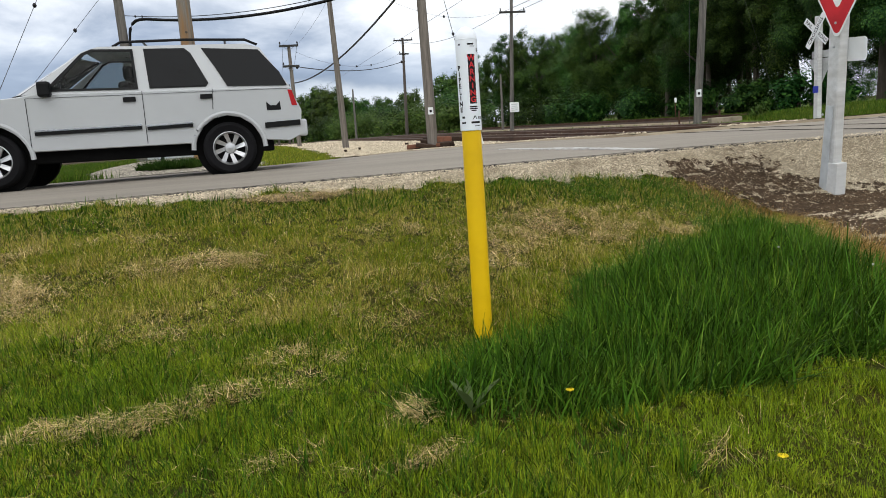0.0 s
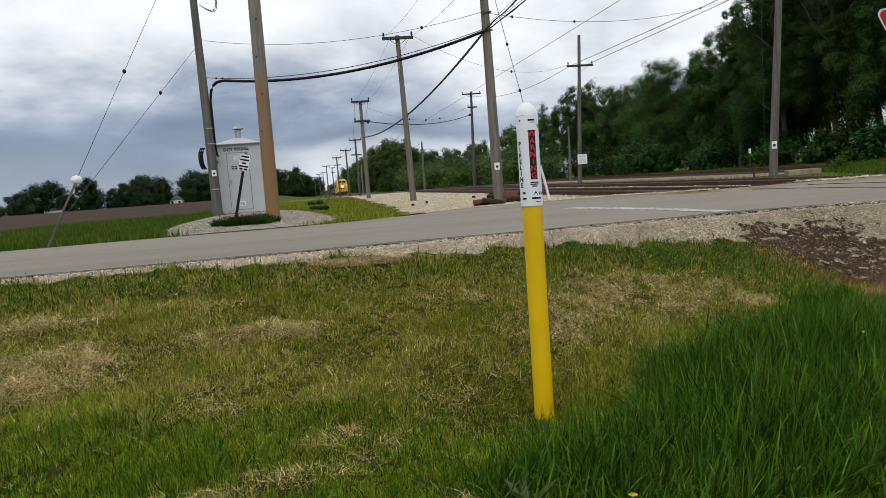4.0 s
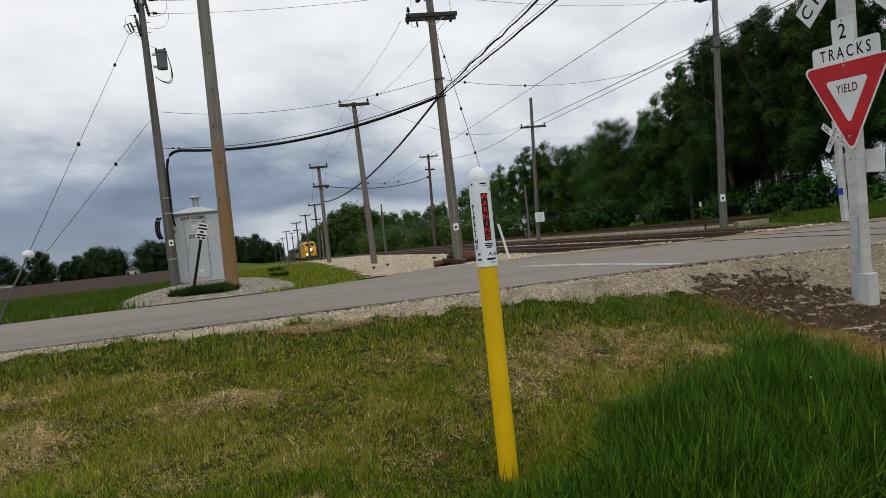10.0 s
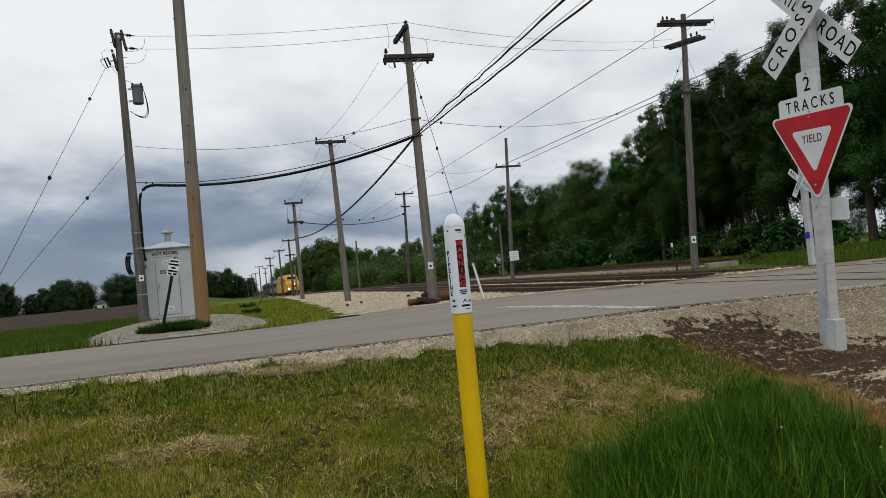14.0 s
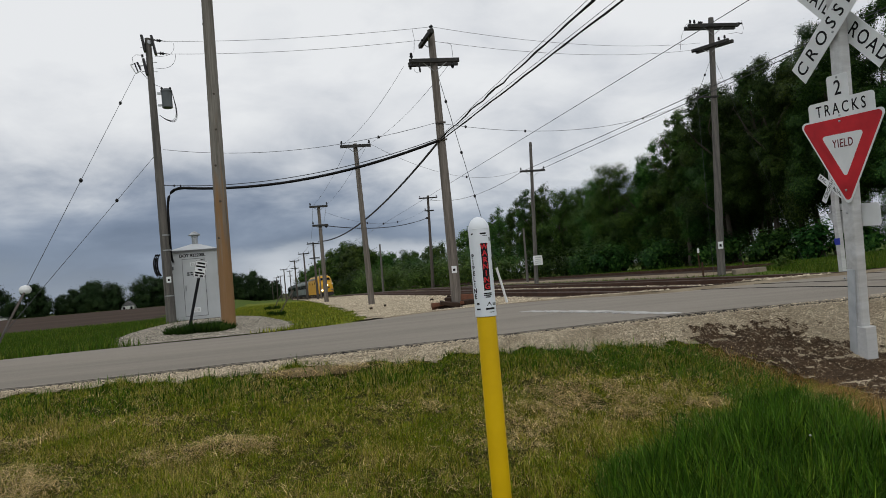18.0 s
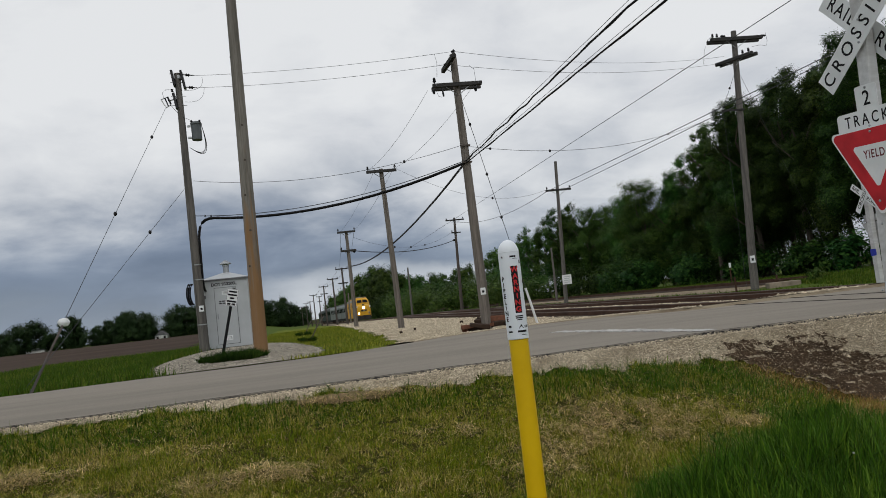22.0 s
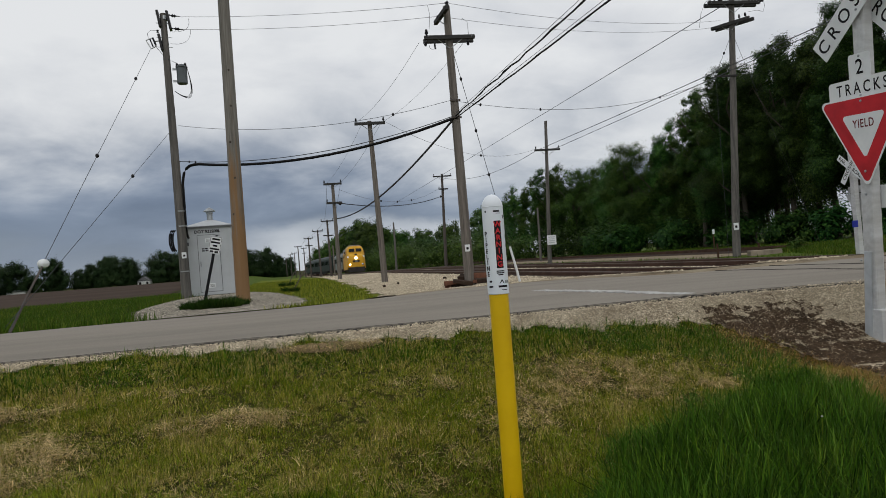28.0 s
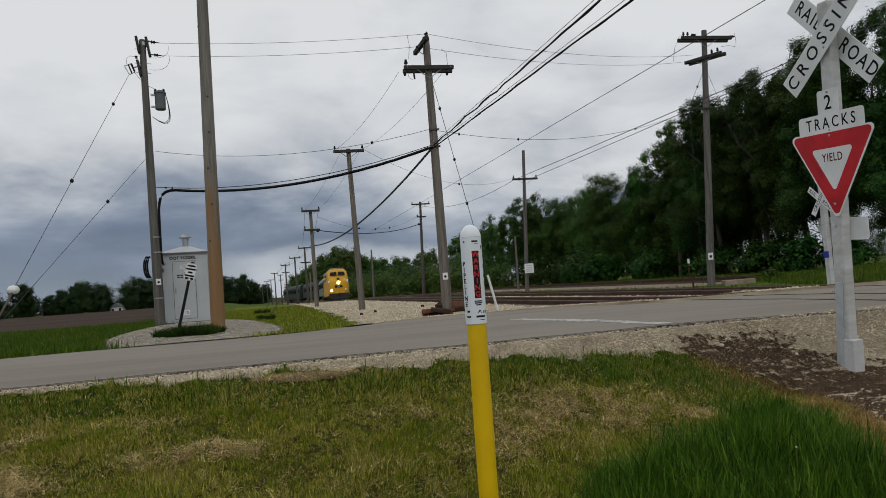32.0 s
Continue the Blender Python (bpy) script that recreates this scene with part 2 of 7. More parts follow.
M_GRASS = leaf_material("lawn_blades", (0.155, 0.235, 0.006), (0.46, 0.40, 0.12), island=0.85, dry_share=0.15, mid=(0.285, 0.315, 0.016), through_light=0.10, sheen=0.25)
M_GRASS_DRY = leaf_material("dry_lawn_blades", (0.140, 0.192, 0.005), (0.46, 0.365, 0.13), island=0.72, dry_share=0.31, mid=(0.275, 0.25, 0.018), through_light=0.12, sheen=0.18)
M_THATCH = leaf_material("lawn_thatch", (0.095, 0.085, 0.014), (0.26, 0.19, 0.065), island=0.7, dry_share=0.35, patch_scale=5.0, through_light=0.05, sheen=0.05)
M_TALL = leaf_material("tall_grass_blades", (0.033, 0.086, 0.006), (0.112, 0.180, 0.015), island=0.75, dry_share=0.20, patch_scale=4.0, sheen=0.05, through_light=0.12)
M_BROAD = leaf_material("broad_grass_blades", (0.050, 0.122, 0.010), (0.145, 0.225, 0.03), island=0.6, dry_share=0.22, patch_scale=4.0, sheen=0.10, through_light=0.12)
M_DOCK = leaf_material("dock_leaves", (0.085, 0.125, 0.040), (0.15, 0.19, 0.07), island=0.2, dry_share=0.2, sheen=0.2)
M_VERGE = leaf_material("verge_blades", (0.047, 0.098, 0.007), (0.15, 0.165, 0.027), island=0.4, dry_share=0.22, patch_scale=0.8)
# weed green darkened so that its colour carries the clump's shading
M_WEED = leaf_material("shade_toned_weed_blades", (0.017, 0.045, 0.006), (0.07, 0.11, 0.018), island=0.5, dry_share=0.2, patch_scale=3.0, sheen=0.04)
M_FRINGE = leaf_material("withered_grass_blades", (0.27, 0.150, 0.045), (0.46, 0.31, 0.12), island=0.6, dry_share=0.3, patch_scale=3.0)
M_HAY = leaf_material("dry_cuttings", (0.41, 0.300, 0.115), (0.72, 0.56, 0.275), island=0.55, dry_share=0.33, through_light=0.15, patch_scale=9.0)
M_LEAF = leaf_material("tree_leaves", (0.023, 0.057, 0.010), (0.098, 0.170, 0.028), island=0.18, dry_share=0.3, patch_scale=0.32, through_light=0.16, tree=0.34)
# darker leaf colours; on the undergrowth they stand in for shade
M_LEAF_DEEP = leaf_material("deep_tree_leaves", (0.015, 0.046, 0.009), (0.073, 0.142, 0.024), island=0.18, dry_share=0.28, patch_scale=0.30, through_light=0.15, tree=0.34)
M_LEAF_MID = leaf_material("mid_tree_leaves", (0.020, 0.054, 0.010), (0.094, 0.167, 0.027), island=0.18, dry_share=0.3, patch_scale=0.30, through_light=0.18, tree=0.34)
M_LEAF_FAR = leaf_material("far_tree_leaves", (0.018, 0.040, 0.013), (0.050, 0.080, 0.022), island=0.25, dry_share=0.2, through_light=0.1, patch_scale=0.2)
M_BUSH = leaf_material("bush_leaves", (0.046, 0.090, 0.016), (0.105, 0.15, 0.032), island=0.35, dry_share=0.25)
M_BARK = material("bark", (0.09, 0.075, 0.06), 0.95, vary=0.4, grain=14, coarse=2, bump=0.8, stretch=(1, 1, 0.3))
M_POLE = material("weathered_grey_wood", (0.142, 0.131, 0.118), 0.9, vary=0.75, grain=44, coarse=7.0, bump=0.8, second=(0.068, 0.067, 0.063), stretch=(1, 1, 0.045))
M_POLE_TAN = material("bleached_pole_wood", (0.185, 0.164, 0.142), 0.9, vary=0.75, grain=44, coarse=7.0, bump=0.8, second=(0.105, 0.090, 0.076), stretch=(1, 1, 0.045))
M_POLE_DARK = material("dark_pole_wood", (0.10, 0.085, 0.075), 0.9, vary=0.5, grain=30, coarse=1.6, bump=0.5, stretch=(1, 1, 0.06))
M_POLE_NEW = material("tan_pole_wood", (0.195, 0.183, 0.158), 0.85, vary=0.75, grain=40, coarse=6.0, bump=0.8, second=(0.110, 0.098, 0.082), stretch=(1, 1, 0.045))
# the new pole is stained rust-brown towards its foot
pn = M_POLE_NEW.node_tree
p_co, p_z = pn.nodes.new("ShaderNodeTexCoord"), pn.nodes.new("ShaderNodeSeparateXYZ")
pn.links.new(p_co.outputs["Object"], p_z.inputs[0])
p_noise = node(pn.nodes, "ShaderNodeTexNoise", Scale=9.0, Detail=5.0)
p_map = node(pn.nodes, "ShaderNodeMapping", Scale=(1, 1, 0.07))
pn.links.new(p_co.outputs["Object"], p_map.inputs[0])
pn.links.new(p_map.outputs[0], p_noise.inputs["Vector"])
stain = maths(pn.nodes, pn.links, "MULTIPLY_ADD", p_z.outputs["Z"], -0.42, maths(pn.nodes, pn.links, "MULTIPLY_ADD", p_noise.outputs["Fac"], 4.0, -0.30), clamp=True)
p_mix = pn.nodes.new("ShaderNodeMix")
p_mix.data_type = "RGBA"
p_mix.inputs[7].default_value = (0.255, 0.140, 0.057, 1)
pn.links.new(pn.nodes["Principled BSDF"].inputs["Base Color"].links[0].from_socket, p_mix.inputs[6])
pn.links.new(maths(pn.nodes, pn.links, "MULTIPLY", stain, 0.85), p_mix.inputs[0])
pn.links.new(p_mix.outputs[2], pn.nodes["Principled BSDF"].inputs["Base Color"])
M_ARM = material("crossarm_wood", (0.050, 0.049, 0.047), 0.9, vary=0.3, grain=20, coarse=2, bump=0.4)
M_BLACK = material("black_rubber_cable", (0.008, 0.008, 0.009), 0.55, vary=0.2, grain=30, bump=0.05, spec=0.15)
M_WIRE = material("weathered_wire", (0.07, 0.075, 0.08), 0.5, 0.6, vary=0.2, grain=30, bump=0.0)
M_STEEL = material("galvanised_steel", (0.42, 0.44, 0.45), 0.45, 0.7, vary=0.2, grain=25, coarse=3, bump=0.1)
M_INSUL = material("dark_porcelain", (0.018, 0.018, 0.02), 0.25, vary=0.15, grain=10, bump=0.0, spec=0.2)
M_TRANSF = material("grey_transformer_paint", (0.115, 0.13, 0.135), 0.5, 0.1, vary=0.15, grain=8, bump=0.05)
M_YELLOW = material("yellow_plastic", (0.74, 0.475, 0.006), 0.38, vary=0.06, grain=6, coarse=2.2, bump=0.05, bump_scale=60, second=(0.66, 0.41, 0.006))
M_WHITE_PLASTIC = material("white_plastic_sleeve", (0.78, 0.82, 0.86), 0.35, vary=0.05, grain=8, coarse=3, bump=0.03, second=(0.72, 0.76, 0.80))
M_INK = material("black_ink", (0.012, 0.012, 0.014), 0.5, vary=0.1, grain=20, bump=0.0, spec=0.15)
M_RED_INK = material("red_ink", (0.62, 0.03, 0.035), 0.45, vary=0.1, grain=20, bump=0.0)
M_WHITE_PAINT = material("flaking_white_paint", (0.55, 0.56, 0.56), 0.7, vary=0.32, grain=14, coarse=1.7, bump=0.4, second=(0.37, 0.36, 0.34), stretch=(1, 1, 0.15))
M_SIGN_WHITE = material("white_sign_sheeting", (0.76, 0.78, 0.78), 0.45, vary=0.06, grain=6, coarse=2, bump=0.03, second=(0.66, 0.68, 0.68))
M_SIGN_RED = material("red_sign_sheeting", (0.56, 0.020, 0.028), 0.42, vary=0.08, grain=6, coarse=2, bump=0.03)
M_SIGN_DEEP = material("dark_red_sign_letters", (0.15, 0.012, 0.016), 0.5, vary=0.1, grain=20, bump=0.0)
M_SIGN_BLACK = material("black_sign_letters", (0.009, 0.009, 0.01), 0.5, vary=0.1, grain=20, bump=0.0, spec=0.12)
M_ALU = material("aluminium_sign_back", (0.50, 0.51, 0.50), 0.5, 0.5, vary=0.12, grain=7, coarse=2, bump=0.05)
M_STRAP = material("pale_galvanised_strap", (0.50, 0.53, 0.55), 0.5, 0.15, vary=0.1, grain=12, coarse=3, bump=0.05)
M_BLUE = material("blue_sign_sheeting", (0.03, 0.05, 0.42), 0.45, vary=0.1, grain=8, bump=0.0)
M_HUT = material("pale_grey_hut_paint", (0.47, 0.495, 0.51), 0.55, 0.0, vary=0.07, grain=5, coarse=0.9, bump=0.06, second=(0.42, 0.44, 0.45))
M_HUT_TRIM = material("hut_seams", (0.15, 0.155, 0.16), 0.6, vary=0.1, grain=10, bump=0.0)
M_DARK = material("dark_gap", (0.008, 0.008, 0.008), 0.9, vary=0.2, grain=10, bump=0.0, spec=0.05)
M_CONCRETE = material("concrete", (0.30, 0.25, 0.19), 0.9, vary=0.2, grain=22, coarse=2, bump=0.4)
M_RAIL = material("rusty_rail", (0.085, 0.048, 0.032), 0.75, 0.3, vary=0.3, grain=20, coarse=2, bump=0.3, spec=0.1)
M_RAIL_TOP = material("worn_rail_head", (0.13, 0.095, 0.075), 0.6, 0.3, vary=0.2, grain=20, coarse=1, bump=0.1)
M_TIE = material("creosoted_tie", (0.045, 0.03, 0.022), 0.9, vary=0.4, grain=18, coarse=3, bump=0.6, obrand=0.3, spec=0.08)
M_TIE_RED = material("rotten_tie_wood", (0.17, 0.075, 0.045), 0.9, vary=0.4, grain=18, coarse=3, bump=0.6)
M_LOCO = material("locomotive_yellow", (0.62, 0.33, 0.018), 0.45, vary=0.08, grain=4, coarse=0.7, bump=0.03, second=(0.54, 0.28, 0.018))
M_LOCO_DARK = material("locomotive_running_gear", (0.028, 0.026, 0.025), 0.8, vary=0.3, grain=8, bump=0.2)
M_LOCO_ROOF = material("locomotive_roof", (0.34, 0.32, 0.27), 0.6, vary=0.15, grain=5, bump=0.1)
M_COACH = material("coach_dark_green", (0.022, 0.036, 0.030), 0.6, vary=0.15, grain=4, coarse=0.5, bump=0.05)
M_COACH_GREY = material("coach_stainless_grey", (0.20, 0.225, 0.21), 0.5, 0.1, vary=0.12, grain=4, coarse=0.5, bump=0.05)
M_COACH_ROOF = material("coach_roof", (0.06, 0.065, 0.065), 0.7, vary=0.15, grain=4, bump=0.05)
M_GLASS = material("dark_window_glass", (0.004, 0.005, 0.006), 0.08, vary=0.05, grain=2, bump=0.0, spec=0.13)
M_TINT = material("clear_car_glass", (0.01, 0.012, 0.013), 0.04, vary=0.05, grain=2, bump=0.0, spec=0.5)
tn = M_TINT.node_tree
t_clear, t_mix = node(tn.nodes, "ShaderNodeBsdfTransparent", Color=(0.62, 0.68, 0.68, 1)), node(tn.nodes, "ShaderNodeMixShader", Fac=0.22)
tn.links.new(t_clear.outputs[0], t_mix.inputs[1])
tn.links.new(tn.nodes["Principled BSDF"].outputs[0], t_mix.inputs[2])
tn.links.new(t_mix.outputs[0], tn.nodes["Material Output"].inputs["Surface"])
M_SCREEN = material("windscreen_glass", (0.02, 0.024, 0.026), 0.05, vary=0.05, grain=2, bump=0.0, spec=0.6)
M_LAMP = material("lit_headlamp", (1.0, 0.85, 0.55), 0.3, vary=0.0, bump=0.0, emit=(1.0, 0.72, 0.34), emit_power=12.0)
M_CAR = material("white_car_paint", (0.42, 0.437, 0.445), 0.25, 0.0, vary=0.03, grain=3, coarse=0.8, bump=0.0, second=(0.395, 0.41, 0.42))
M_TRIM = material("black_car_trim", (0.008, 0.0085, 0.009), 0.5, vary=0.1, grain=20, bump=0.05, spec=0.12)
M_TYRE = material("tyre_rubber", (0.01, 0.01, 0.011), 0.85, vary=0.2, grain=30, bump=0.3, spec=0.08)
M_RIM = material("alloy_wheel", (0.55, 0.56, 0.57), 0.3, 0.8, vary=0.1, grain=10, bump=0.0)
M_TAIL = material("red_tail_lens", (0.35, 0.01, 0.012), 0.2, vary=0.05, grain=10, bump=0.0)
M_CHROME = material("chrome_strip", (0.6, 0.61, 0.62), 0.2, 0.9, vary=0.05, grain=10, bump=0.0)
M_PETAL = material("dandelion_petals", (0.80, 0.62, 0.02), 0.6, vary=0.1, grain=40, bump=0.0)
M_SEED = material("dandelion_seed_head", (0.4, 0.4, 0.36), 0.9, vary=0.1, grain=40, bump=0.0)
M_HOUSE = material("white_house_boards", (0.72, 0.72, 0.70), 0.7, vary=0.08, grain=4, bump=0.1)
M_ROOF = material("grey_shingles", (0.15, 0.15, 0.155), 0.9, vary=0.2, grain=6, bump=0.3)


# ---- mesh building ----
class Build:
    """Collects vertices and faces of one part."""

    def __init__(self):
        self.v, self.f = [], []

    def add(self, verts, faces, m=None):
        k = len(self.v)
        self.v.extend([tuple(m @ Vector(p)) for p in verts] if m is not None else [tuple(p) for p in verts])
        self.f.extend([tuple(i + k for i in f) for f in faces])
        return self

    def box(self, x0, x1, y0, y1, z0, z1, m=None, bev=0.0):
        if not bev:
            vs = [(x, y, z) for x in (x0, x1) for y in (y0, y1) for z in (z0, z1)]
            return self.add(vs, [(0, 1, 3, 2), (4, 6, 7, 5), (0, 4, 5, 1), (2, 3, 7, 6), (0, 2, 6, 4), (1, 5, 7, 3)], m)
        bm = bmesh.new()
        bmesh.ops.create_cube(bm, size=1.0, matrix=Matrix.Translation(((x0 + x1) / 2, (y0 + y1) / 2, (z0 + z1) / 2)) @ Matrix.Diagonal((x1 - x0, y1 - y0, z1 - z0, 1)))
        bmesh.ops.bevel(bm, geom=bm.edges[:], offset=bev, segments=2, affect="EDGES", profile=0.5)
        return self.bm(bm, m)

    def bm(self, bm, m=None):
        bm.verts.index_update()
        self.add([v.co.copy() for v in bm.verts], [tuple(v.index for v in f.verts) for f in bm.faces], m)
        bm.free()
        return self

    def tube(self, pts, radius, sides=6, caps=True):
        """A round bar along points; radius may be one number or one for each point."""
        pts = [Vector(p) for p in pts]
        rs = radius if isinstance(radius, (list, tuple)) else [radius] * len(pts)
        rings = []
        for k, p in enumerate(pts):
            d = (pts[min(k + 1, len(pts) - 1)] - pts[max(k - 1, 0)]).normalized()
            up = Vector((0, 0, 1)) if abs(d.z) < 0.9 else Vector((1, 0, 0))
            a = d.cross(up).normalized()
            b = a.cross(d).normalized()
            rings.append([p + (a * math.cos(2 * math.pi * s / sides) + b * math.sin(2 * math.pi * s / sides)) * rs[k] for s in range(sides)])
        vs = [p for r in rings for p in r]
        fs = [(k * sides + s, k * sides + (s + 1) % sides, (k + 1) * sides + (s + 1) % sides, (k + 1) * sides + s) for k in range(len(pts) - 1) for s in range(sides)]
        if caps:
            fs += [tuple(reversed(range(sides))), tuple((len(pts) - 1) * sides + s for s in range(sides))]
        return self.add(vs, fs)

    def lathe(self, profile, sides=20, m=None, ring=False):
        """Profile of (radius, z) turned about z, closed at both ends, or a closed ring."""
        vs = [(r * math.cos(2 * math.pi * s / sides), r * math.sin(2 * math.pi * s / sides), z) for r, z in profile for s in range(sides)]
        n = len(profile)
        fs = [(k * sides + s, k * sides + (s + 1) % sides, (k + 1) * sides + (s + 1) % sides, (k + 1) * sides + s) for k in range(n - 1) for s in range(sides)]
        if ring:
            fs += [((n - 1) * sides + s, (n - 1) * sides + (s + 1) % sides, (s + 1) % sides, s) for s in range(sides)]
        else:
            fs += [tuple(reversed(range(sides))), tuple((n - 1) * sides + s for s in range(sides))]
        return self.add(vs, fs, m)

    def slab(self, outline, z0, z1, m=None):
        """A flat plate with the given outline (x, y), counter-clockwise, between z0 and z1."""
        n = len(outline)
        vs = [(x, y, z0) for x, y in outline] + [(x, y, z1) for x, y in outline]
        fs = [tuple(reversed(range(n))), tuple(range(n, 2 * n))] + [(k, (k + 1) % n, n + (k + 1) % n, n + k) for k in range(n)]
        return self.add(vs, fs, m)

    def mesh(self, name, mat, smooth=False):
        me = bpy.data.meshes.new(name)
        me.from_pydata(self.v, [], self.f)
        me.materials.append(mat)
        if smooth:
            me.shade_smooth()
            me.set_sharp_from_angle(angle=radians(40))
        me.update()
        return me


def part(name, b, mat, parent=None, label="", smooth=False):
    ob = new(name, b.mesh(name, mat, smooth) if isinstance(b, Build) else b)
    if parent is not None:
        ob.parent = parent
    return tagged(ob, label)


def thing(name, label, category, m=None, group="", kind=""):
    ob = new(name)
    ob.empty_display_size = 0.2
    if m is not None:
        ob.matrix_world = m
    return tagged(ob, label, category, group, kind)


def structure(name, b, mat, label="", smooth=False):
    return tagged(part(name, b, mat, None, label, smooth), kind="structure")


def text_shape(body, size, align="CENTER", depth=0.002, stretch=1.0, bold=0.0, spacing=1.0):
    """Vertices and faces of a line of lettering in the xy plane."""
    cu = bpy.data.curves.new("lettering", "FONT")
    cu.body, cu.size, cu.align_x, cu.align_y, cu.extrude, cu.resolution_u, cu.offset = body, size, align, "CENTER", depth, 3, bold
    cu.space_character = spacing
    ob = bpy.data.objects.new("lettering", cu)
    scene.collection.objects.link(ob)
    me = bpy.data.meshes.new_from_object(ob.evaluated_get(bpy.context.evaluated_depsgraph_get()))
    vs, fs = [(v.co.x * stretch, v.co.y, v.co.z) for v in me.vertices], [tuple(p.vertices) for p in me.polygons]
    bpy.data.objects.remove(ob)
    bpy.data.meshes.remove(me)
    bpy.data.curves.remove(cu)
    return vs, fs


def rounded(w, h, r, n=5):
    out = []
    for cx, cy, a0 in ((w / 2 - r, h / 2 - r, 0), (-w / 2 + r, h / 2 - r, 90), (-w / 2 + r, -h / 2 + r, 180), (w / 2 - r, -h / 2 + r, 270)):
        out += [(cx + r * math.cos(radians(a0 + 90 * k / n)), cy + r * math.sin(radians(a0 + 90 * k / n))) for k in range(n + 1)]
    return out


def strips(name, roots, tips_dir, lengths, widths, bend, mat, kind_label, segs=2, yaw=None, seed=1):
    """Many blades at once. roots (n,3); tips_dir (n,3) unit directions; each blade is a tapering bent strip of its own."""
    n = len(roots)
    rng = np.random.default_rng(seed)
    side_a = rng.uniform(0, 2 * np.pi, n) if yaw is None else yaw
    side = np.stack([np.cos(side_a), np.sin(side_a), np.zeros(n)], 1)
    levels = segs + 1
    ts = np.linspace(0, 1, levels)
    vs = np.zeros((n, 2 * segs + 1, 3))
    lean = np.stack([tips_dir[:, 0], tips_dir[:, 1], np.zeros(n)], 1)
    for k, t in enumerate(ts):
        mid = roots + tips_dir * (lengths * t)[:, None] + lean * (lengths * bend * t * t)[:, None]
        mid[:, 2] -= lengths * bend * 0.5 * t * t
        if k < segs:
            w = widths * (1 - 0.75 * t)
            vs[:, 2 * k] = mid - side * (w / 2)[:, None]
            vs[:, 2 * k + 1] = mid + side * (w / 2)[:, None]
        else:
            vs[:, 2 * segs] = mid
    stride = 2 * segs + 1
    pattern = []
    for k in range(segs - 1):
        pattern += [(2 * k, 2 * k + 1, 2 * k + 3), (2 * k, 2 * k + 3, 2 * k + 2)]
    pattern.append((2 * segs - 2, 2 * segs - 1, 2 * segs))
    faces = (np.arange(n)[:, None, None] * stride + np.array(pattern)[None]).reshape(-1, 3)
    return fast_mesh(name, vs.reshape(-1, 3), faces, mat)


def fast_mesh(name, vs, faces, mat):
    me = bpy.data.meshes.new(name)
    me.vertices.add(len(vs))
    me.vertices.foreach_set("co", np.asarray(vs, dtype=np.float32).ravel())
    k = faces.shape[1]
    me.loops.add(faces.size)
    me.loops.foreach_set("vertex_index", faces.astype(np.int32).ravel())
    me.polygons.add(len(faces))
    me.polygons.foreach_set("loop_start", np.arange(len(faces), dtype=np.int32) * k)
    me.materials.append(mat)
    me.update(calc_edges=True)
    me.validate()
    return me


M_BED = material("stained_ballast", (0.05, 0.034, 0.025), 0.95, vary=0.5, grain=26, coarse=1.5, bump=1.0, bump_scale=30, second=(0.075, 0.055, 0.042), spec=0.05)

# ---- ground ----
def clamp01(v):
    return np.clip(v, 0.0, 1.0)


def smooth01(v):
    v = clamp01(v)
    return v * v * (3 - 2 * v)


ROAD_Z, FAR_Z = 0.70, 0.45
NEAR_EDGE = 7.15


def far_edge(x):
    return 12.75 + 1.7 * smooth01((np.asarray(x, float) - 0.0) / 4.0) - 1.2 * smooth01((np.asarray(x, float) - 6.5) / 2.0)


def road_z(x):
    return ROAD_Z - 0.05 * smooth01((np.asarray(x, float) - 5.0) / 3.5)


def bumps(x, y):
    return 0.02 * np.sin(2.1 * x + 1.3 * y) * np.sin(1.7 * y - 0.6 * x + 1) + 0.012 * np.sin(5.3 * x + 0.4) * np.sin(4.1 * y + 1.1 * x)


def fall(x, y):
    """The land along the line drops away gently beyond the yard."""
    x, y = np.asarray(x, float), np.asarray(y, float)
    d = 0.0095 * np.clip(y - 65, 0, 110) + 0.004 * np.clip(y - 175, 0, 250)
    return d * smooth01((x + 14) / 12.0)


def height(x, y):
    """Ground level: a shallow grassy dip before the road bank, level land beyond, and a low mound at the hut."""
    x, y = np.asarray(x, float), np.asarray(y, float)
    y0 = 2.2 + 3.65 * clamp01((x + 1) / 6.5)
    t = clamp01((y - y0) / (NEAR_EDGE - 0.1 - y0))
    bank = (ROAD_Z - 0.022) * t ** 1.35
    hollow = -0.19 * np.exp(-(((x - 1.25) / 0.85) ** 2 + ((y - 3.35) / 0.6) ** 2))
    near = bank + bumps(x, y) * (1 - t) + hollow
    fe = far_edge(x)
    drop = smooth01((y - fe) / 4.0)
    beyond = ROAD_Z - 0.04 - (ROAD_Z - 0.04 - FAR_Z) * drop
    mound = 0.24 * np.exp(-(((x + 2.2) / 2.0) ** 4 + ((y - 21.5) / 6.5) ** 4))
    green = 0.12 * np.exp(-(((x - 0.0) / 4.0) ** 2 + ((y - 40) / 14.0) ** 2))
    rise = 0.34 * np.exp(-(((x - 26.0) / 5.2) ** 4 + ((y - 21.0) / 6.0) ** 4))
    beyond = beyond + mound * drop + green + rise * drop - fall(x, y)
    on = (y > NEAR_EDGE - 0.1) & (y < fe + 0.0)
    return np.where(on, road_z(x) - 0.05, np.where(y <= NEAR_EDGE - 0.1, near, beyond))


def h(x, y):
    return float(height(x, y))


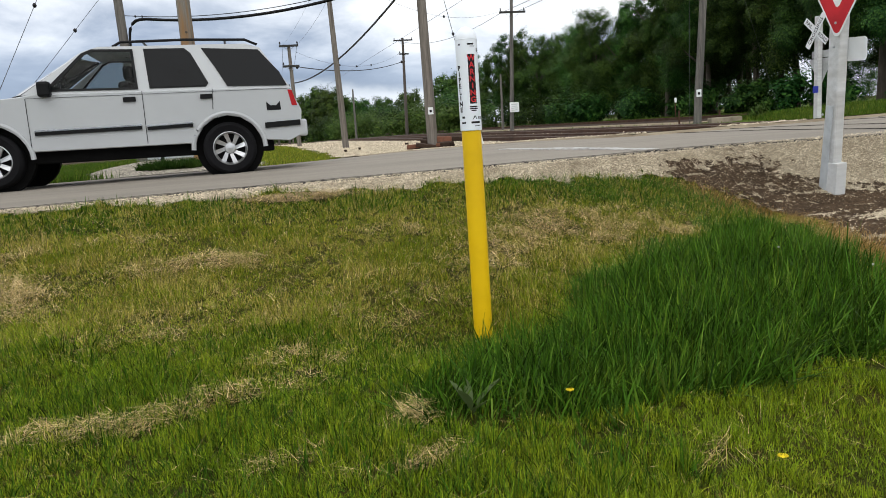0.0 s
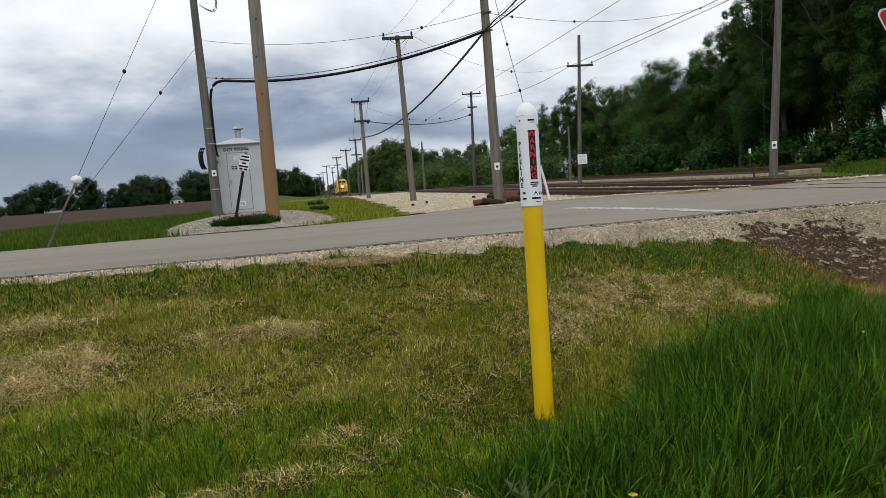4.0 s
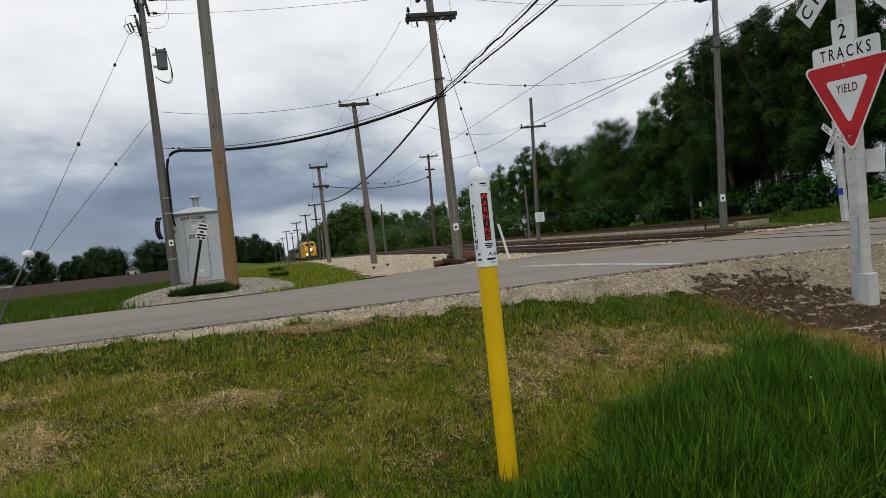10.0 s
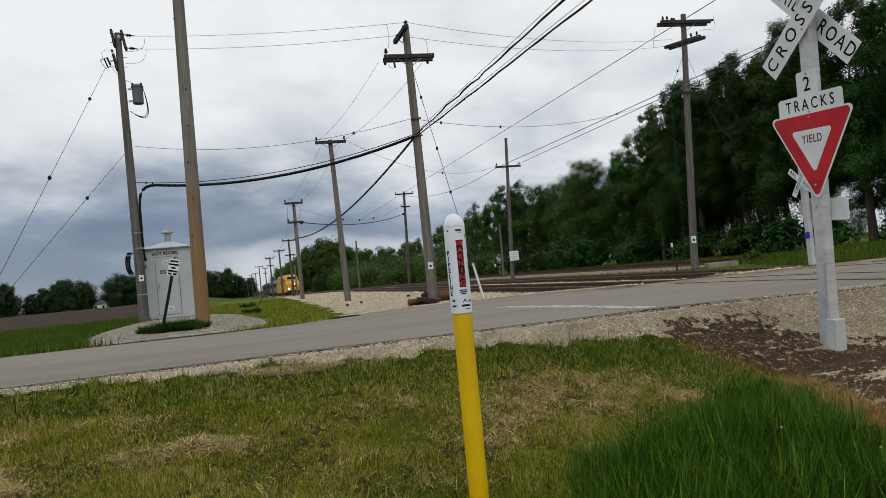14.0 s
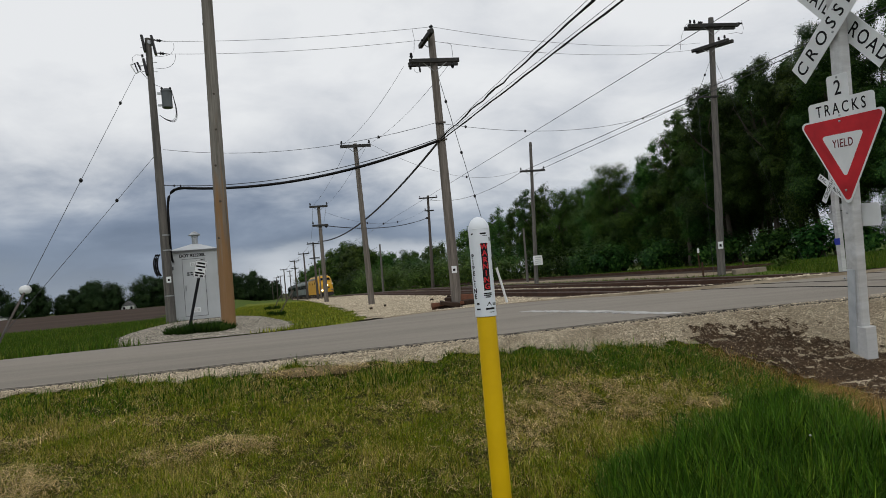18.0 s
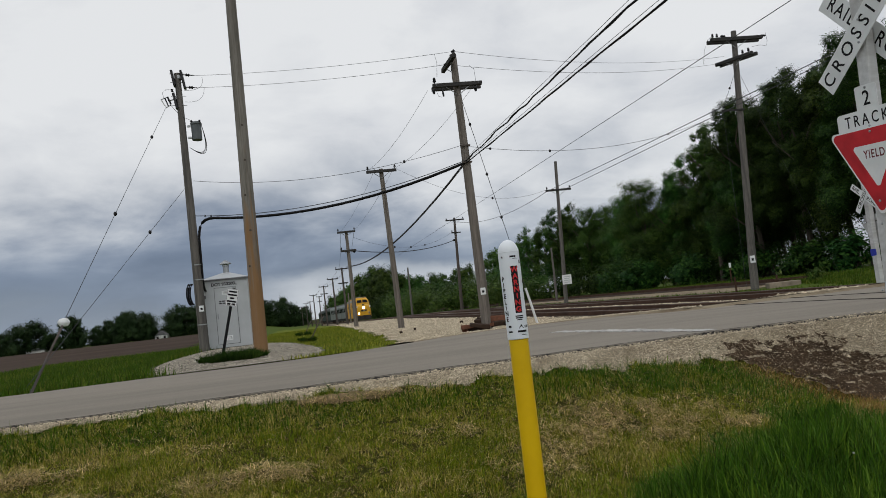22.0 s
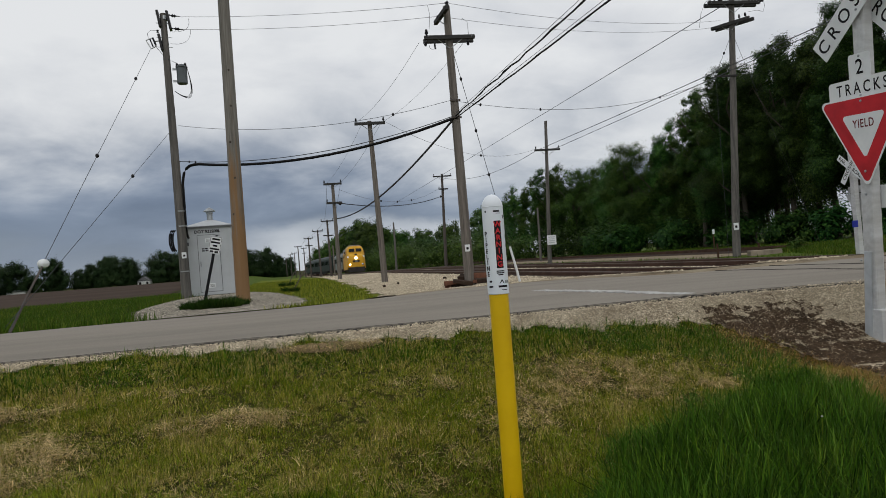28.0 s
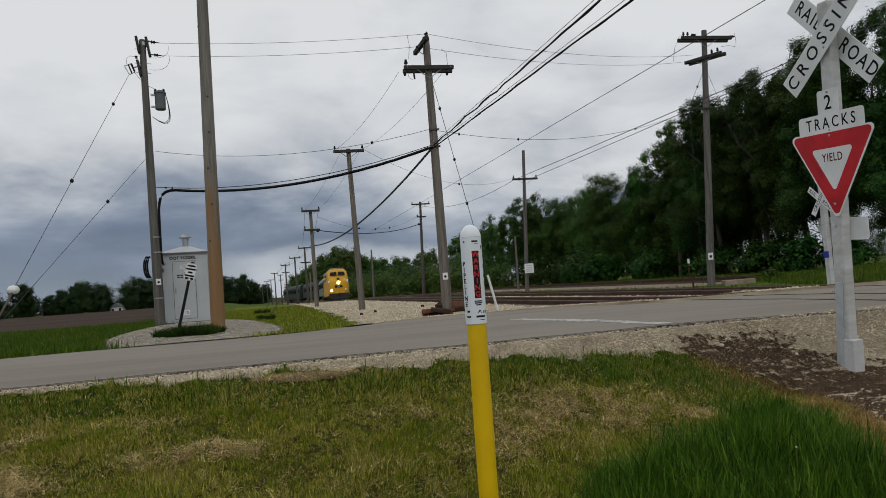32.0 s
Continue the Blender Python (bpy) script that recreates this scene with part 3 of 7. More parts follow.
def sheet(name, xs, ys, mat, lift=0.0, keep=None, label="", category=""):
    X, Y = np.meshgrid(xs, ys, indexing="ij")
    Z = height(X, Y) + lift
    vs = np.stack([X, Y, Z], -1).reshape(-1, 3)
    nx, ny = len(xs), len(ys)
    I, J = np.meshgrid(np.arange(nx - 1), np.arange(ny - 1), indexing="ij")
    a = (I * ny + J).ravel()
    faces = np.stack([a, a + ny, a + ny + 1, a + 1], 1)
    if keep is not None:
        cx = (X[:-1, :-1] + X[1:, 1:]).ravel() / 2
        cy = (Y[:-1, :-1] + Y[1:, 1:]).ravel() / 2
        faces = faces[keep(cx, cy)]
    me = fast_mesh(name, vs, faces, mat)
    me.shade_smooth()
    return tagged(new(name, me), label, category, kind="structure")


def graded(points):
    out = []
    for a, b, step in points:
        out += list(np.arange(a, b, step))
    return np.array(out + [points[-1][1]])


XS = graded([(-1500, -120, 230), (-120, -20, 10), (-20, -8, 1.0), (-8, 14, 0.2), (14, 30, 1.0), (30, 130, 10), (130, 1500, 228)])
YS = graded([(-400, -20, 95), (-20, -4, 2.0), (-4, 16, 0.15), (16, 60, 0.7), (60, 200, 10), (200, 2000, 200)])
ground = sheet("ground", XS, YS, M_SOIL, label="grassy ground running level to the horizon")
# beyond the road the verges lie on top of the bare ground
gco = np.zeros(len(ground.data.vertices) * 3, dtype=np.float32)
ground.data.vertices.foreach_get("co", gco)
gco = gco.reshape(-1, 3)
gco[:, 2] -= 0.06 * (gco[:, 1] > far_edge(gco[:, 0]) - 0.2)
ground.data.vertices.foreach_set("co", gco.ravel())


def drift(x, y, scale, seed):
    """Smooth random field between 0 and 1, one value to every scale metres."""
    tab = np.random.default_rng(seed).random((64, 64))
    u, v = np.asarray(x) / scale + 200.0, np.asarray(y) / scale + 200.0
    i, j = np.floor(u).astype(int), np.floor(v).astype(int)
    a, b = u - i, v - j
    a, b = a * a * (3 - 2 * a), b * b * (3 - 2 * b)
    g = lambda p, q: tab[p % 64, q % 64]
    return (g(i, j) * (1 - a) + g(i + 1, j) * a) * (1 - b) + (g(i, j + 1) * (1 - a) + g(i + 1, j + 1) * a) * b


def ripple(x, y, s=1.0):
    return 0.055 * np.sin(3.1 * x * s + 0.7) + 0.045 * np.sin(7.7 * x * s + 1.9 * y) + 0.04 * np.sin(15.3 * x * s)


def gravel_edge(x):
    x = np.asarray(x, float)
    return 6.73 - 0.06 * x + 0.004 * x * x * (x > 0) - 0.10 * smooth01((x - 3.4) / 1.0)


def dirt_line(y):
    """Where the grass ends against the dirt and gravel by the crossing sign."""
    y = np.asarray(y, float)
    return np.interp(y, (2.6, 3.82, 4.26, 4.85, 5.6, 6.0, 6.2, 6.42, 6.66, 7.0), (3.9, 4.60, 4.84, 5.12, 5.36, 5.22, 4.95, 4.70, 4.42, 4.05)) + 0.4 * ripple(y * 1.3, 0.0)


def in_shoulder(x, y):
    return (y < NEAR_EDGE + 0.25) & ((y > gravel_edge(x) + ripple(x, y)) & (x < 5.2) | (x > dirt_line(y)) & (y > 2.6))


def soil(x, y):
    """Share of churned soil in the gravel, from 0 to 1: along the grass edge and round the sign's foot."""
    out = x - dirt_line(y)
    d = ((x - 5.30) / 0.95) ** 2 + ((y - 6.22) / 0.46) ** 2
    d = np.minimum(d, ((x - 6.3) / 1.0) ** 2 + ((y - 5.60) / 0.50) ** 2 + 0.10)
    d = np.minimum(d, ((out - 0.15) / 0.55) ** 2 + 0.45 + 3.0 * np.maximum(0, y - 5.7)) + 4.0 * np.maximum(0, -out)
    rag = 0.26 * drift(x * 0.55 + 0.3 * y, y * 2.0, 0.36, 21) + 0.37 * drift(x * 0.6, y * 1.9, 0.11, 22) + 0.37 * drift(x, y, 0.045, 23)
    return clamp01(0.95 - 0.55 * d - 3.0 * (rag - 0.46))


def in_dirt(x, y):
    return soil(x, y) > 0.78


sheet("gravel_shoulder", np.arange(-14, 16.01, 0.07), np.arange(3.0, 7.5, 0.07), M_GRAVEL_BED, 0.010, in_shoulder, "pale limestone gravel along the road edge")
M_TAN_SOIL = material("bare_tan_soil", (0.20, 0.145, 0.080), 0.95, spec=0.08, vary=0.5, grain=30, coarse=3, bump=0.9, bump_scale=40, second=(0.125, 0.098, 0.045))
sheet("bare_soil", np.arange(-0.6, 1.5, 0.03), np.arange(6.25, 6.95, 0.03), M_TAN_SOIL, 0.016,
      lambda x, y: ((x - 0.40) / 0.60) ** 2 + ((y - 6.60) / 0.13) ** 2 + 2.4 * (drift(x, y, 0.13, 31) - 0.5) < 1, "bare tan soil between lawn and gravel")
sheet("dirt_patch", np.arange(3.2, 9.0, 0.035), np.arange(3.6, 7.2, 0.035), M_DIRT, 0.0142, in_dirt, "churned dark dirt by the crossing sign")
sheet("far_verge", np.concatenate([np.arange(-400, -20, 20), np.arange(-20, 40, 0.5), np.arange(40, 420, 20)]), np.concatenate([np.arange(12.6, 60, 0.4), np.arange(60, 420, 20)]), M_FAR_GRASS, 0.012,
      lambda x, y: y > far_edge(x) - 0.3, "green grass beyond the road")
sheet("mown_verge", np.arange(-6, 5.0, 0.07), np.concatenate([np.arange(13.6, 26, 0.12), np.arange(26, 140, 0.8)]), M_BRIGHT_GRASS, 0.030,
      lambda x, y: (y > far_edge(x) + 0.5) & (x > -1.2 - 0.02 * y + ripple(y * 0.3, x)) & (x < 2.6 + 0.012 * y + 3 * ripple(y * 0.25, x) - 1.6 * np.exp(-((y - 15.5) / 2.5) ** 2)), "bright mown grass between hut and tracks")
sheet("ploughed_field", np.concatenate([np.arange(-420, -40, 20), np.arange(-40, -6, 1.0)]), np.concatenate([np.arange(28, 60, 1.0), np.arange(60, 290, 10)]), M_FIELD, 0.05,
      lambda x, y: (x < -5.5 - 0.075 * (y - 30) + 0.3 * np.sin(y * 0.3)) & (y > 38 + 0.8 * (x + 14)), "bare brown ploughed field")
sheet("hut_gravel", np.arange(-7.0, 2.6, 0.12), np.arange(13.2, 29, 0.12), M_PAD, 0.035,
      lambda x, y: (((x + 1.55) / 2.05) ** 2 + ((y - 19.6) / 7.0) ** 2 + 0.5 * (drift(x, y, 0.5, 35) + drift(x, y, 0.18, 36) - 1) < 1) & (y > far_edge(x) + 0.05), "pale gravel pad round the hut")
YARD = lambda x, y: (y > far_edge(x) - 0.2) & (x > 2.5 + 0.02 * (y - 15) + 2.2 * ripple(y * 0.35, x) - 0.8 * np.exp(-((y - 16) / 2.0) ** 2)) & (x < 16.2)
sheet("track_ballast", np.concatenate([np.arange(1.5, 5.0, 0.08), np.arange(5.0, 16.4, 0.25)]), np.concatenate([np.arange(12.4, 40, 0.2), np.arange(40, 330, 2.0)]), M_GRAVEL_BED, 0.045, YARD, "pale ballast between the tracks")
TRACK_BED = lambda x, y: ((np.abs(x - 9.7) < 1.75 + 0.15 * np.sin(y * 1.7)) | (np.abs(x - 13.8) < 1.8)) & (y > far_edge(x) + 0.25)
sheet("track_bed", np.arange(7.5, 16.01, 0.2), np.concatenate([np.arange(12.5, 60, 0.2)]), M_BED, 0.056, TRACK_BED, "dark stained ballast under the rails")
sheet("siding_gravel", np.arange(18.0, 23.0, 0.5), np.arange(17.5, 120, 1.0), M_GRAVEL_BED, 0.03, lambda x, y: y > 27, "gravel strip along the siding")

# ---- road ----
road = Build()
rx = np.concatenate([np.arange(-600, -20, 29), np.arange(-20, 20, 0.25), np.arange(20, 620, 30)])
for k, x in enumerate(rx):
    for t, dz in ((0, -0.10), (0, 0.0), (0.25, 0.02), (0.5, 0.03), (0.75, 0.02), (1, 0.0), (1, -0.12)):
        near_y = NEAR_EDGE + 0.035 * math.sin(x * 2.3) * math.sin(x * 0.9) + 0.02 * math.sin(x * 9.1)
        fy = float(far_edge(x)) + 0.05 * math.sin(x * 1.7)
        road.v.append((float(x), near_y + (fy - near_y) * t, float(road_z(x)) + dz))
for k in range(len(rx) - 1):
    for j in range(6):
        road.f.append((k * 7 + j, (k + 1) * 7 + j, (k + 1) * 7 + j + 1, k * 7 + j + 1))
structure("road", road, M_ASPHALT, "worn pale grey asphalt country road", True)
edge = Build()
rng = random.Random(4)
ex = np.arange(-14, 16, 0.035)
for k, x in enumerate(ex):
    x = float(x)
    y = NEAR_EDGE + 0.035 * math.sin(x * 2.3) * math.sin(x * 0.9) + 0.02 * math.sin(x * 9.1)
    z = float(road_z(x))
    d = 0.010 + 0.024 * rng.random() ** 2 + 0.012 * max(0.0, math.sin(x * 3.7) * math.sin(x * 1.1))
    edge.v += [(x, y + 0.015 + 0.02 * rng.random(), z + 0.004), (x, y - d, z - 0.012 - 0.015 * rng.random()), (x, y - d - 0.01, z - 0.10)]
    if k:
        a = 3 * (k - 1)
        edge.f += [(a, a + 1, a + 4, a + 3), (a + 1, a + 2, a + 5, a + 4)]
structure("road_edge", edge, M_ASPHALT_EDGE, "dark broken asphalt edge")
line = Build()
for k in range(26):
    y0 = NEAR_EDGE + 0.18 + k * 0.125
    x0 = 4.80 - 0.235 * (y0 - NEAR_EDGE)
    line.box(x0 - 0.11 - 0.03 * math.sin(k * 2.1), x0 + 0.11 + 0.03 * math.sin(k * 1.3), y0, y0 + 0.12, road_z(5) - 0.01 + 0.02, road_z(5) + 0.004 + 0.03 * min(1, (y0 - NEAR_EDGE) / 1.5))
structure("stop_line", line, M_LINE, "worn white stop line across one lane")

# ---- tracks ----
TRACK = [(-200, 9.7), (40, 9.7), (75, 10.1), (101, 10.9), (118, 11.9), (136, 12.7), (148, 12.3), (157, 11.6), (167, 10.3), (181, 9.2), (197, 8.8), (215, 8.6), (300, 8.2), (700, 7.0)]
_ty, _tx = np.array([p[0] for p in TRACK]), np.array([p[1] for p in TRACK])


def track_x(y):
    """The near track's line, smoothed between its points."""
    return float(np.mean(np.interp(np.asarray(y) + np.linspace(-9, 9, 13), _ty, _tx)))


RAIL_Z = 0.635


def lay_track(name, offset, y0, y1, label):
    bed = thing(name, label, "railway track", kind="structure")
    ys = list(np.arange(y0, min(y1, 60), 3.0)) + list(np.arange(min(y1, 60), y1 + 0.1, 6.0))
    for side in (-1, 1):
        web, head = Build(), Build()
        for b, w, z0, z1 in ((web, 0.065, RAIL_Z - 0.16, RAIL_Z - 0.022), (head, 0.036, RAIL_Z - 0.022, RAIL_Z)):
            k0 = len(b.v)
            for y in ys:
                x, dz = track_x(y) + offset + side * 0.7525, float(fall(10, y))
                b.v += [(x - w, y, z0 - dz), (x + w, y, z0 - dz), (x + w * 0.8, y, z1 - dz), (x - w * 0.8, y, z1 - dz)]
            for k in range(len(ys) - 1):
                a, c = k0 + 4 * k, k0 + 4 * k + 4
                b.f += [(a + i, a + (i + 1) % 4, c + (i + 1) % 4, c + i) for i in range(4)]
        part("rail", web, M_RAIL, bed)
        part("rail_head", head, M_RAIL_TOP, bed)
    tie_mesh = Build().box(-1.3, 1.3, -0.115, 0.115, -0.14, 0.0, bev=0.012).mesh("tie", M_TIE)
    fars = Build()
    y = y0
    r = random.Random(9)
    while y < min(y1, 150):
        x = track_x(y) + offset
        if 16 < y < 62:
            t = new("tie", tie_mesh)
            t.parent = bed
            t.matrix_world = pose(x + r.uniform(-0.05, 0.05), y, RAIL_Z - 0.155, 0, 0, r.uniform(-1.5, 1.5))
        elif not 6.9 < y < 16:
            dz = float(fall(10, y))
            fars.box(x - 1.3, x + 1.3, y - 0.115, y + 0.115, RAIL_Z - 0.29 - dz, RAIL_Z - 0.155 - dz)
        y += 0.55
    tagged(part("far_ties", fars, M_TIE, bed), kind="stuff")
    return bed


lay_track("track_near", 0.0, -60, 420, "rusty railway track on dark timber ties")
lay_track("track_far", 4.1, -60, 420, "second rusty railway track on dark timber ties")
siding = Build()
for xo in (23.0, 24.44):
    siding.box(xo - 0.05, xo + 0.05, 16, 150, FAR_Z + 0.1, FAR_Z + 0.24)
structure("siding_rails", siding, M_RAIL, "rusty siding rails in the grass")
bank = Build()
for k in range(60):
    y = 16 + 2.2 * k
    bank.add([(22.0, y, FAR_Z), (22.0, y + 2.2, FAR_Z), (22.6, y + 2.2, FAR_Z + 0.12), (22.6, y, FAR_Z + 0.12), (25.2, y, FAR_Z + 0.12), (25.2, y + 2.2, FAR_Z + 0.12)], [(0, 3, 2, 1), (3, 4, 5, 2)])
structure("siding_bed", bank, M_TIE, "dark cinder bed of the siding")
panels = Build()
for xo in (9.7, 13.8):
    for s in (-1, 1):
        for w in (0.10,):
            xg = xo + s * 0.7525 - s * 0.09
            for k in range(24):
                ya, yb = NEAR_EDGE + 0.05 + k * 0.25, NEAR_EDGE + 0.30 + k * 0.25
                f = (0.5 * (ya + yb) - NEAR_EDGE) / 6.1
                panels.box(xg - 0.03, xg + 0.03, ya, yb, 0.55, float(road_z(xg)) + 0.03 * (1 - abs(2 * f - 1)) ** 0.7 + 0.007)
structure("flangeways", panels, M_DARK, "dark flangeway grooves across the road")


# ---- poles ----
def pole_body(parent, height_m, r0, r1, mat, lean=(0, 0), name="pole"):
    b = Build()
    n = 9
    b.tube([(lean[0] * k / n, lean[1] * k / n, height_m * k / n - (0.3 if k == 0 else 0)) for k in range(n + 1)], [r0 + (r1 - r0) * k / n for k in range(n + 1)], 14)
    return part(name, b, mat, parent, smooth=True)


def crossarm(parent, z, x0, x1, turn, lean=0.0, size=0.055, brace=0.55, insulators=(), tilt=0.0, label="", double=False):
    """A crossarm from x0 to x1 along a line turned about the pole, with two braces and its insulators."""
    m = pose(lean, 0, z, 0, tilt, turn) @ pose(0, -0.17, 0)
    arm = part("crossarm", Build().box(x0, x1, -size, size, -size * 1.15, size * 1.15, m, bev=0.008), M_ARM, parent, label)
    if double:
        part("crossarm", Build().box(x0 + 0.02, x1 + 0.03, -size, size, -size * 1.15, size * 1.15, m @ pose(0, 0.34, 0), bev=0.008), M_ARM, parent, label)
        for xb in (x0 + 0.1, x1 - 0.1):
            part("spacer_bolt", Build().tube([m @ Vector((xb, -size - 0.03, 0)), m @ Vector((xb, 0.37 + size, 0))], 0.011, 6), M_STEEL, parent)
    for s in (-1, 1):
        if brace:
            part("brace", Build().tube([m @ Vector((s * brace, 0.0, -size)), m @ Vector((s * 0.03, 0.06, -brace * 0.8))], 0.014, 5), M_STEEL, parent)
    for xi, up in insulators:
        prof = [(0.015, 0.0), (0.02, 0.05), (0.05, 0.06), (0.055, 0.1), (0.03, 0.12), (0.045, 0.14), (0.03, 0.19), (0.0, 0.2)]
        b = Build().lathe(prof, 10, m @ Matrix.Translation((xi, 0, size if up else -size)) @ (Matrix.Identity(4) if up else Matrix.Rotation(math.pi, 4, "X")))
        part("insulator", b, M_INSUL, arm)
    return arm


def tag_plate(parent, x, z, r, turn, w=0.15, hgt=0.2):
    m = pose(x, 0, z, 0, 0, turn) @ pose(0, -r - 0.006, 0, 90, 0, 0)
    p = part("tag", Build().slab(rounded(w, hgt, 0.012), 0, 0.004, m), M_SIGN_WHITE, parent, "small white tag with a black mark")
    part("mark", Build().slab(rounded(w * 0.45, hgt * 0.35, 0.02), 0.0045, 0.006, m @ Matrix.Translation((0, -0.01, 0))), M_SIGN_BLACK, p)


def base_z(x, y):
    return h(x, y) + 0.02


# pole by the hut, with transformer
pa = thing("utility_pole", "grey wooden utility pole with a transformer, guyed, beside the hut", "utility pole", pose(-3.195, 24.5, base_z(-3.3, 24.5)), "utility poles")
ZA = base_z(-3.3, 24.5)
pole_body(pa, 9.52, 0.165, 0.10, M_POLE, (-0.10, 0))
part("pole_band", Build().lathe([(0.104, 9.30), (0.112, 9.32), (0.112, 9.42), (0.103, 9.44)], 14, Matrix.Translation((-0.06, 0, 0))), M_STEEL, pa)
for xx, zz, half, turn in ((-0.240, 9.34, 0.28, -7.9), (0.075, 9.28, 0.32, -9.0), (-0.230, 8.55, 0.275, -9.0)):
    part("standoff_arm", Build().box(-0.04, 0.04, -0.12, 0.12, -half, half, pose(xx, -0.02, zz, 0, turn, 0), bev=0.01), M_INSUL, pa, "dark weathered standoff arm")
for zz in (9.50, 9.20, 8.72, 8.40):
    part("through_bolt", Build().tube([(-0.34, -0.05, zz), (0.14, -0.05, zz - 0.02)], 0.010, 6), M_STEEL, pa)
cut = part("fuse_cutout", Build().tube([(-0.47, -0.05, 8.71), (-0.38, -0.05, 8.45)], 0.030, 8).tube([(-0.56, -0.05, 8.68), (-0.47, -0.05, 8.40)], 0.022, 8), M_INSUL, pa)
part("fuse_tube", Build().tube([(-0.67, -0.05, 8.60), (-0.535, -0.05, 8.34)], 0.018, 8), M_SIGN_WHITE, cut, "white fuse tube")
part("yoke", Build().tube([(-0.69, -0.05, 8.62), (-0.44, -0.05, 8.71)], 0.016, 6), M_STEEL, cut)
part("yoke", Build().tube([(-0.55, -0.05, 8.33), (-0.36, -0.05, 8.43)], 0.016, 6), M_STEEL, cut)
part("knob", Build().lathe([(0.0, -0.05), (0.045, -0.04), (0.03, 0.0), (0.045, 0.04), (0.0, 0.05)], 8, Matrix.Translation((-0.30, -0.05, 8.92))), M_INSUL, pa)
for zz, dx in ((9.45, 0.06), (9.01, 0.14)):
    part("strain_insulator", Build().tube([(dx, 0, zz + 0.02), (dx + 0.10, 0, zz + 0.012), (dx + 0.13, 0, zz + 0.01), (dx + 0.17, 0, zz), (dx + 0.21, 0, zz), (dx + 0.25, 0, zz - 0.005), (dx + 0.38, 0, zz - 0.02)], [0.02, 0.02, 0.06, 0.03, 0.06, 0.02, 0.012], 8), M_INSUL, pa)
part("jumper", Build().tube([Vector((0.70, 0, 9.36)) * (1 - q) ** 2 + Vector((0.78, 0, 8.86)) * 2 * q * (1 - q) + Vector((0.08, 0, 8.92)) * q * q for q in np.linspace(0, 1, 14)], 0.006, 5), M_WIRE, pa)
part("jumper", Build().tube([Vector((0.74, 0, 8.98)) * (1 - q) ** 2 + Vector((0.72, 0, 8.42)) * 2 * q * (1 - q) + Vector((0.08, 0, 8.52)) * q * q for q in np.linspace(0, 1, 14)], 0.006, 5), M_WIRE, pa)
part("jumper", Build().tube([(-0.60, -0.05, 8.68), (-0.62, -0.05, 8.86), (-0.50, -0.05, 8.96), (-0.30, -0.05, 8.94)], 0.007, 5), M_WIRE, pa)
part("jumper", Build().tube([(-0.38, -0.05, 8.40), (-0.22, -0.05, 8.18), (0.0, -0.10, 7.95), (0.26, -0.10, 7.82)], 0.007, 5), M_WIRE, pa)
part("cutout_bracket", Build().tube([(-0.22, -0.08, 8.60), (-0.40, -0.05, 8.58)], 0.02, 6), M_STEEL, pa)
can = part("transformer", Build().lathe([(0.0, 0.0), (0.150, 0), (0.168, 0.02), (0.168, 0.53), (0.19, 0.54), (0.19, 0.58), (0.168, 0.61), (0.09, 0.65), (0.0, 0.66)], 20, Matrix.Translation((0.37, -0.05, 7.15))), M_TRANSF, pa, "grey steel transformer can", True)
for dx in (-0.1, 0.1):
    part("bushing", Build().lathe([(0.02, 0), (0.045, 0.03), (0.03, 0.06), (0.045, 0.09), (0.02, 0.13)], 10, Matrix.Translation((0.37 + 1.3 * dx, -0.14, 7.70))), M_INSUL, can)
for z in (7.25, 7.65):
    part("bracket", Build().box(0.08, 0.24, -0.09, -0.01, z - 0.03, z + 0.03), M_STEEL, pa)
for k in range(3):
    part("lead", Build().tube([Vector((0.53, -0.1 + 0.04 * k, 7.72)) * (1 - q) ** 2 + Vector((0.86 + 0.03 * k, -0.1 + 0.04 * k, 6.28 - 0.05 * k)) * 2 * q * (1 - q) + Vector((0.10, -0.06, 6.92)) * q * q for q in np.linspace(0, 1, 16)], 0.009, 5), M_BLACK, pa)
part("riser_conduit", Build().tube([(0.13, 0.52, 2.05), (0.13, 0.30, 2.08), (0.135, 0.06, 2.25), (0.14, -0.03, 2.6), (0.145, -0.05, 4.52 - ZA), (0.17, -0.06, 4.72 - ZA), (0.21, -0.07, 4.88 - ZA), (0.29, -0.10, 5.01 - ZA), (0.40, -0.13, 5.09 - ZA), (0.54, -0.18, 5.12 - ZA), (0.70, -0.23, 5.12 - ZA), (0.88, -0.30, 5.10 - ZA)], [0.038] * 5 + [0.042, 0.045, 0.048, 0.048, 0.047, 0.046, 0.046], 10), M_BLACK, pa, "thick black cable riser")
tag_plate(pa, 0.0, 1.45, 0.16, 10)
for z in (0.9, 2.4, 2.9):
    part("strap", Build().lathe([(0.168 - 0.004 * z, z), (0.172 - 0.004 * z, z + 0.04)], 14), M_STEEL, pa)
coil = Build()
for q in range(3):
    coil.tube([(-0.18 - 0.13 * math.sin(a) - 0.05 * q, -0.03 * q, 1.95 + 0.36 * math.cos(a)) for a in np.linspace(0.2, 2.9, 9)], 0.028, 6)
part("cable_coil", coil, M_BLACK, pa, "black cable loops")

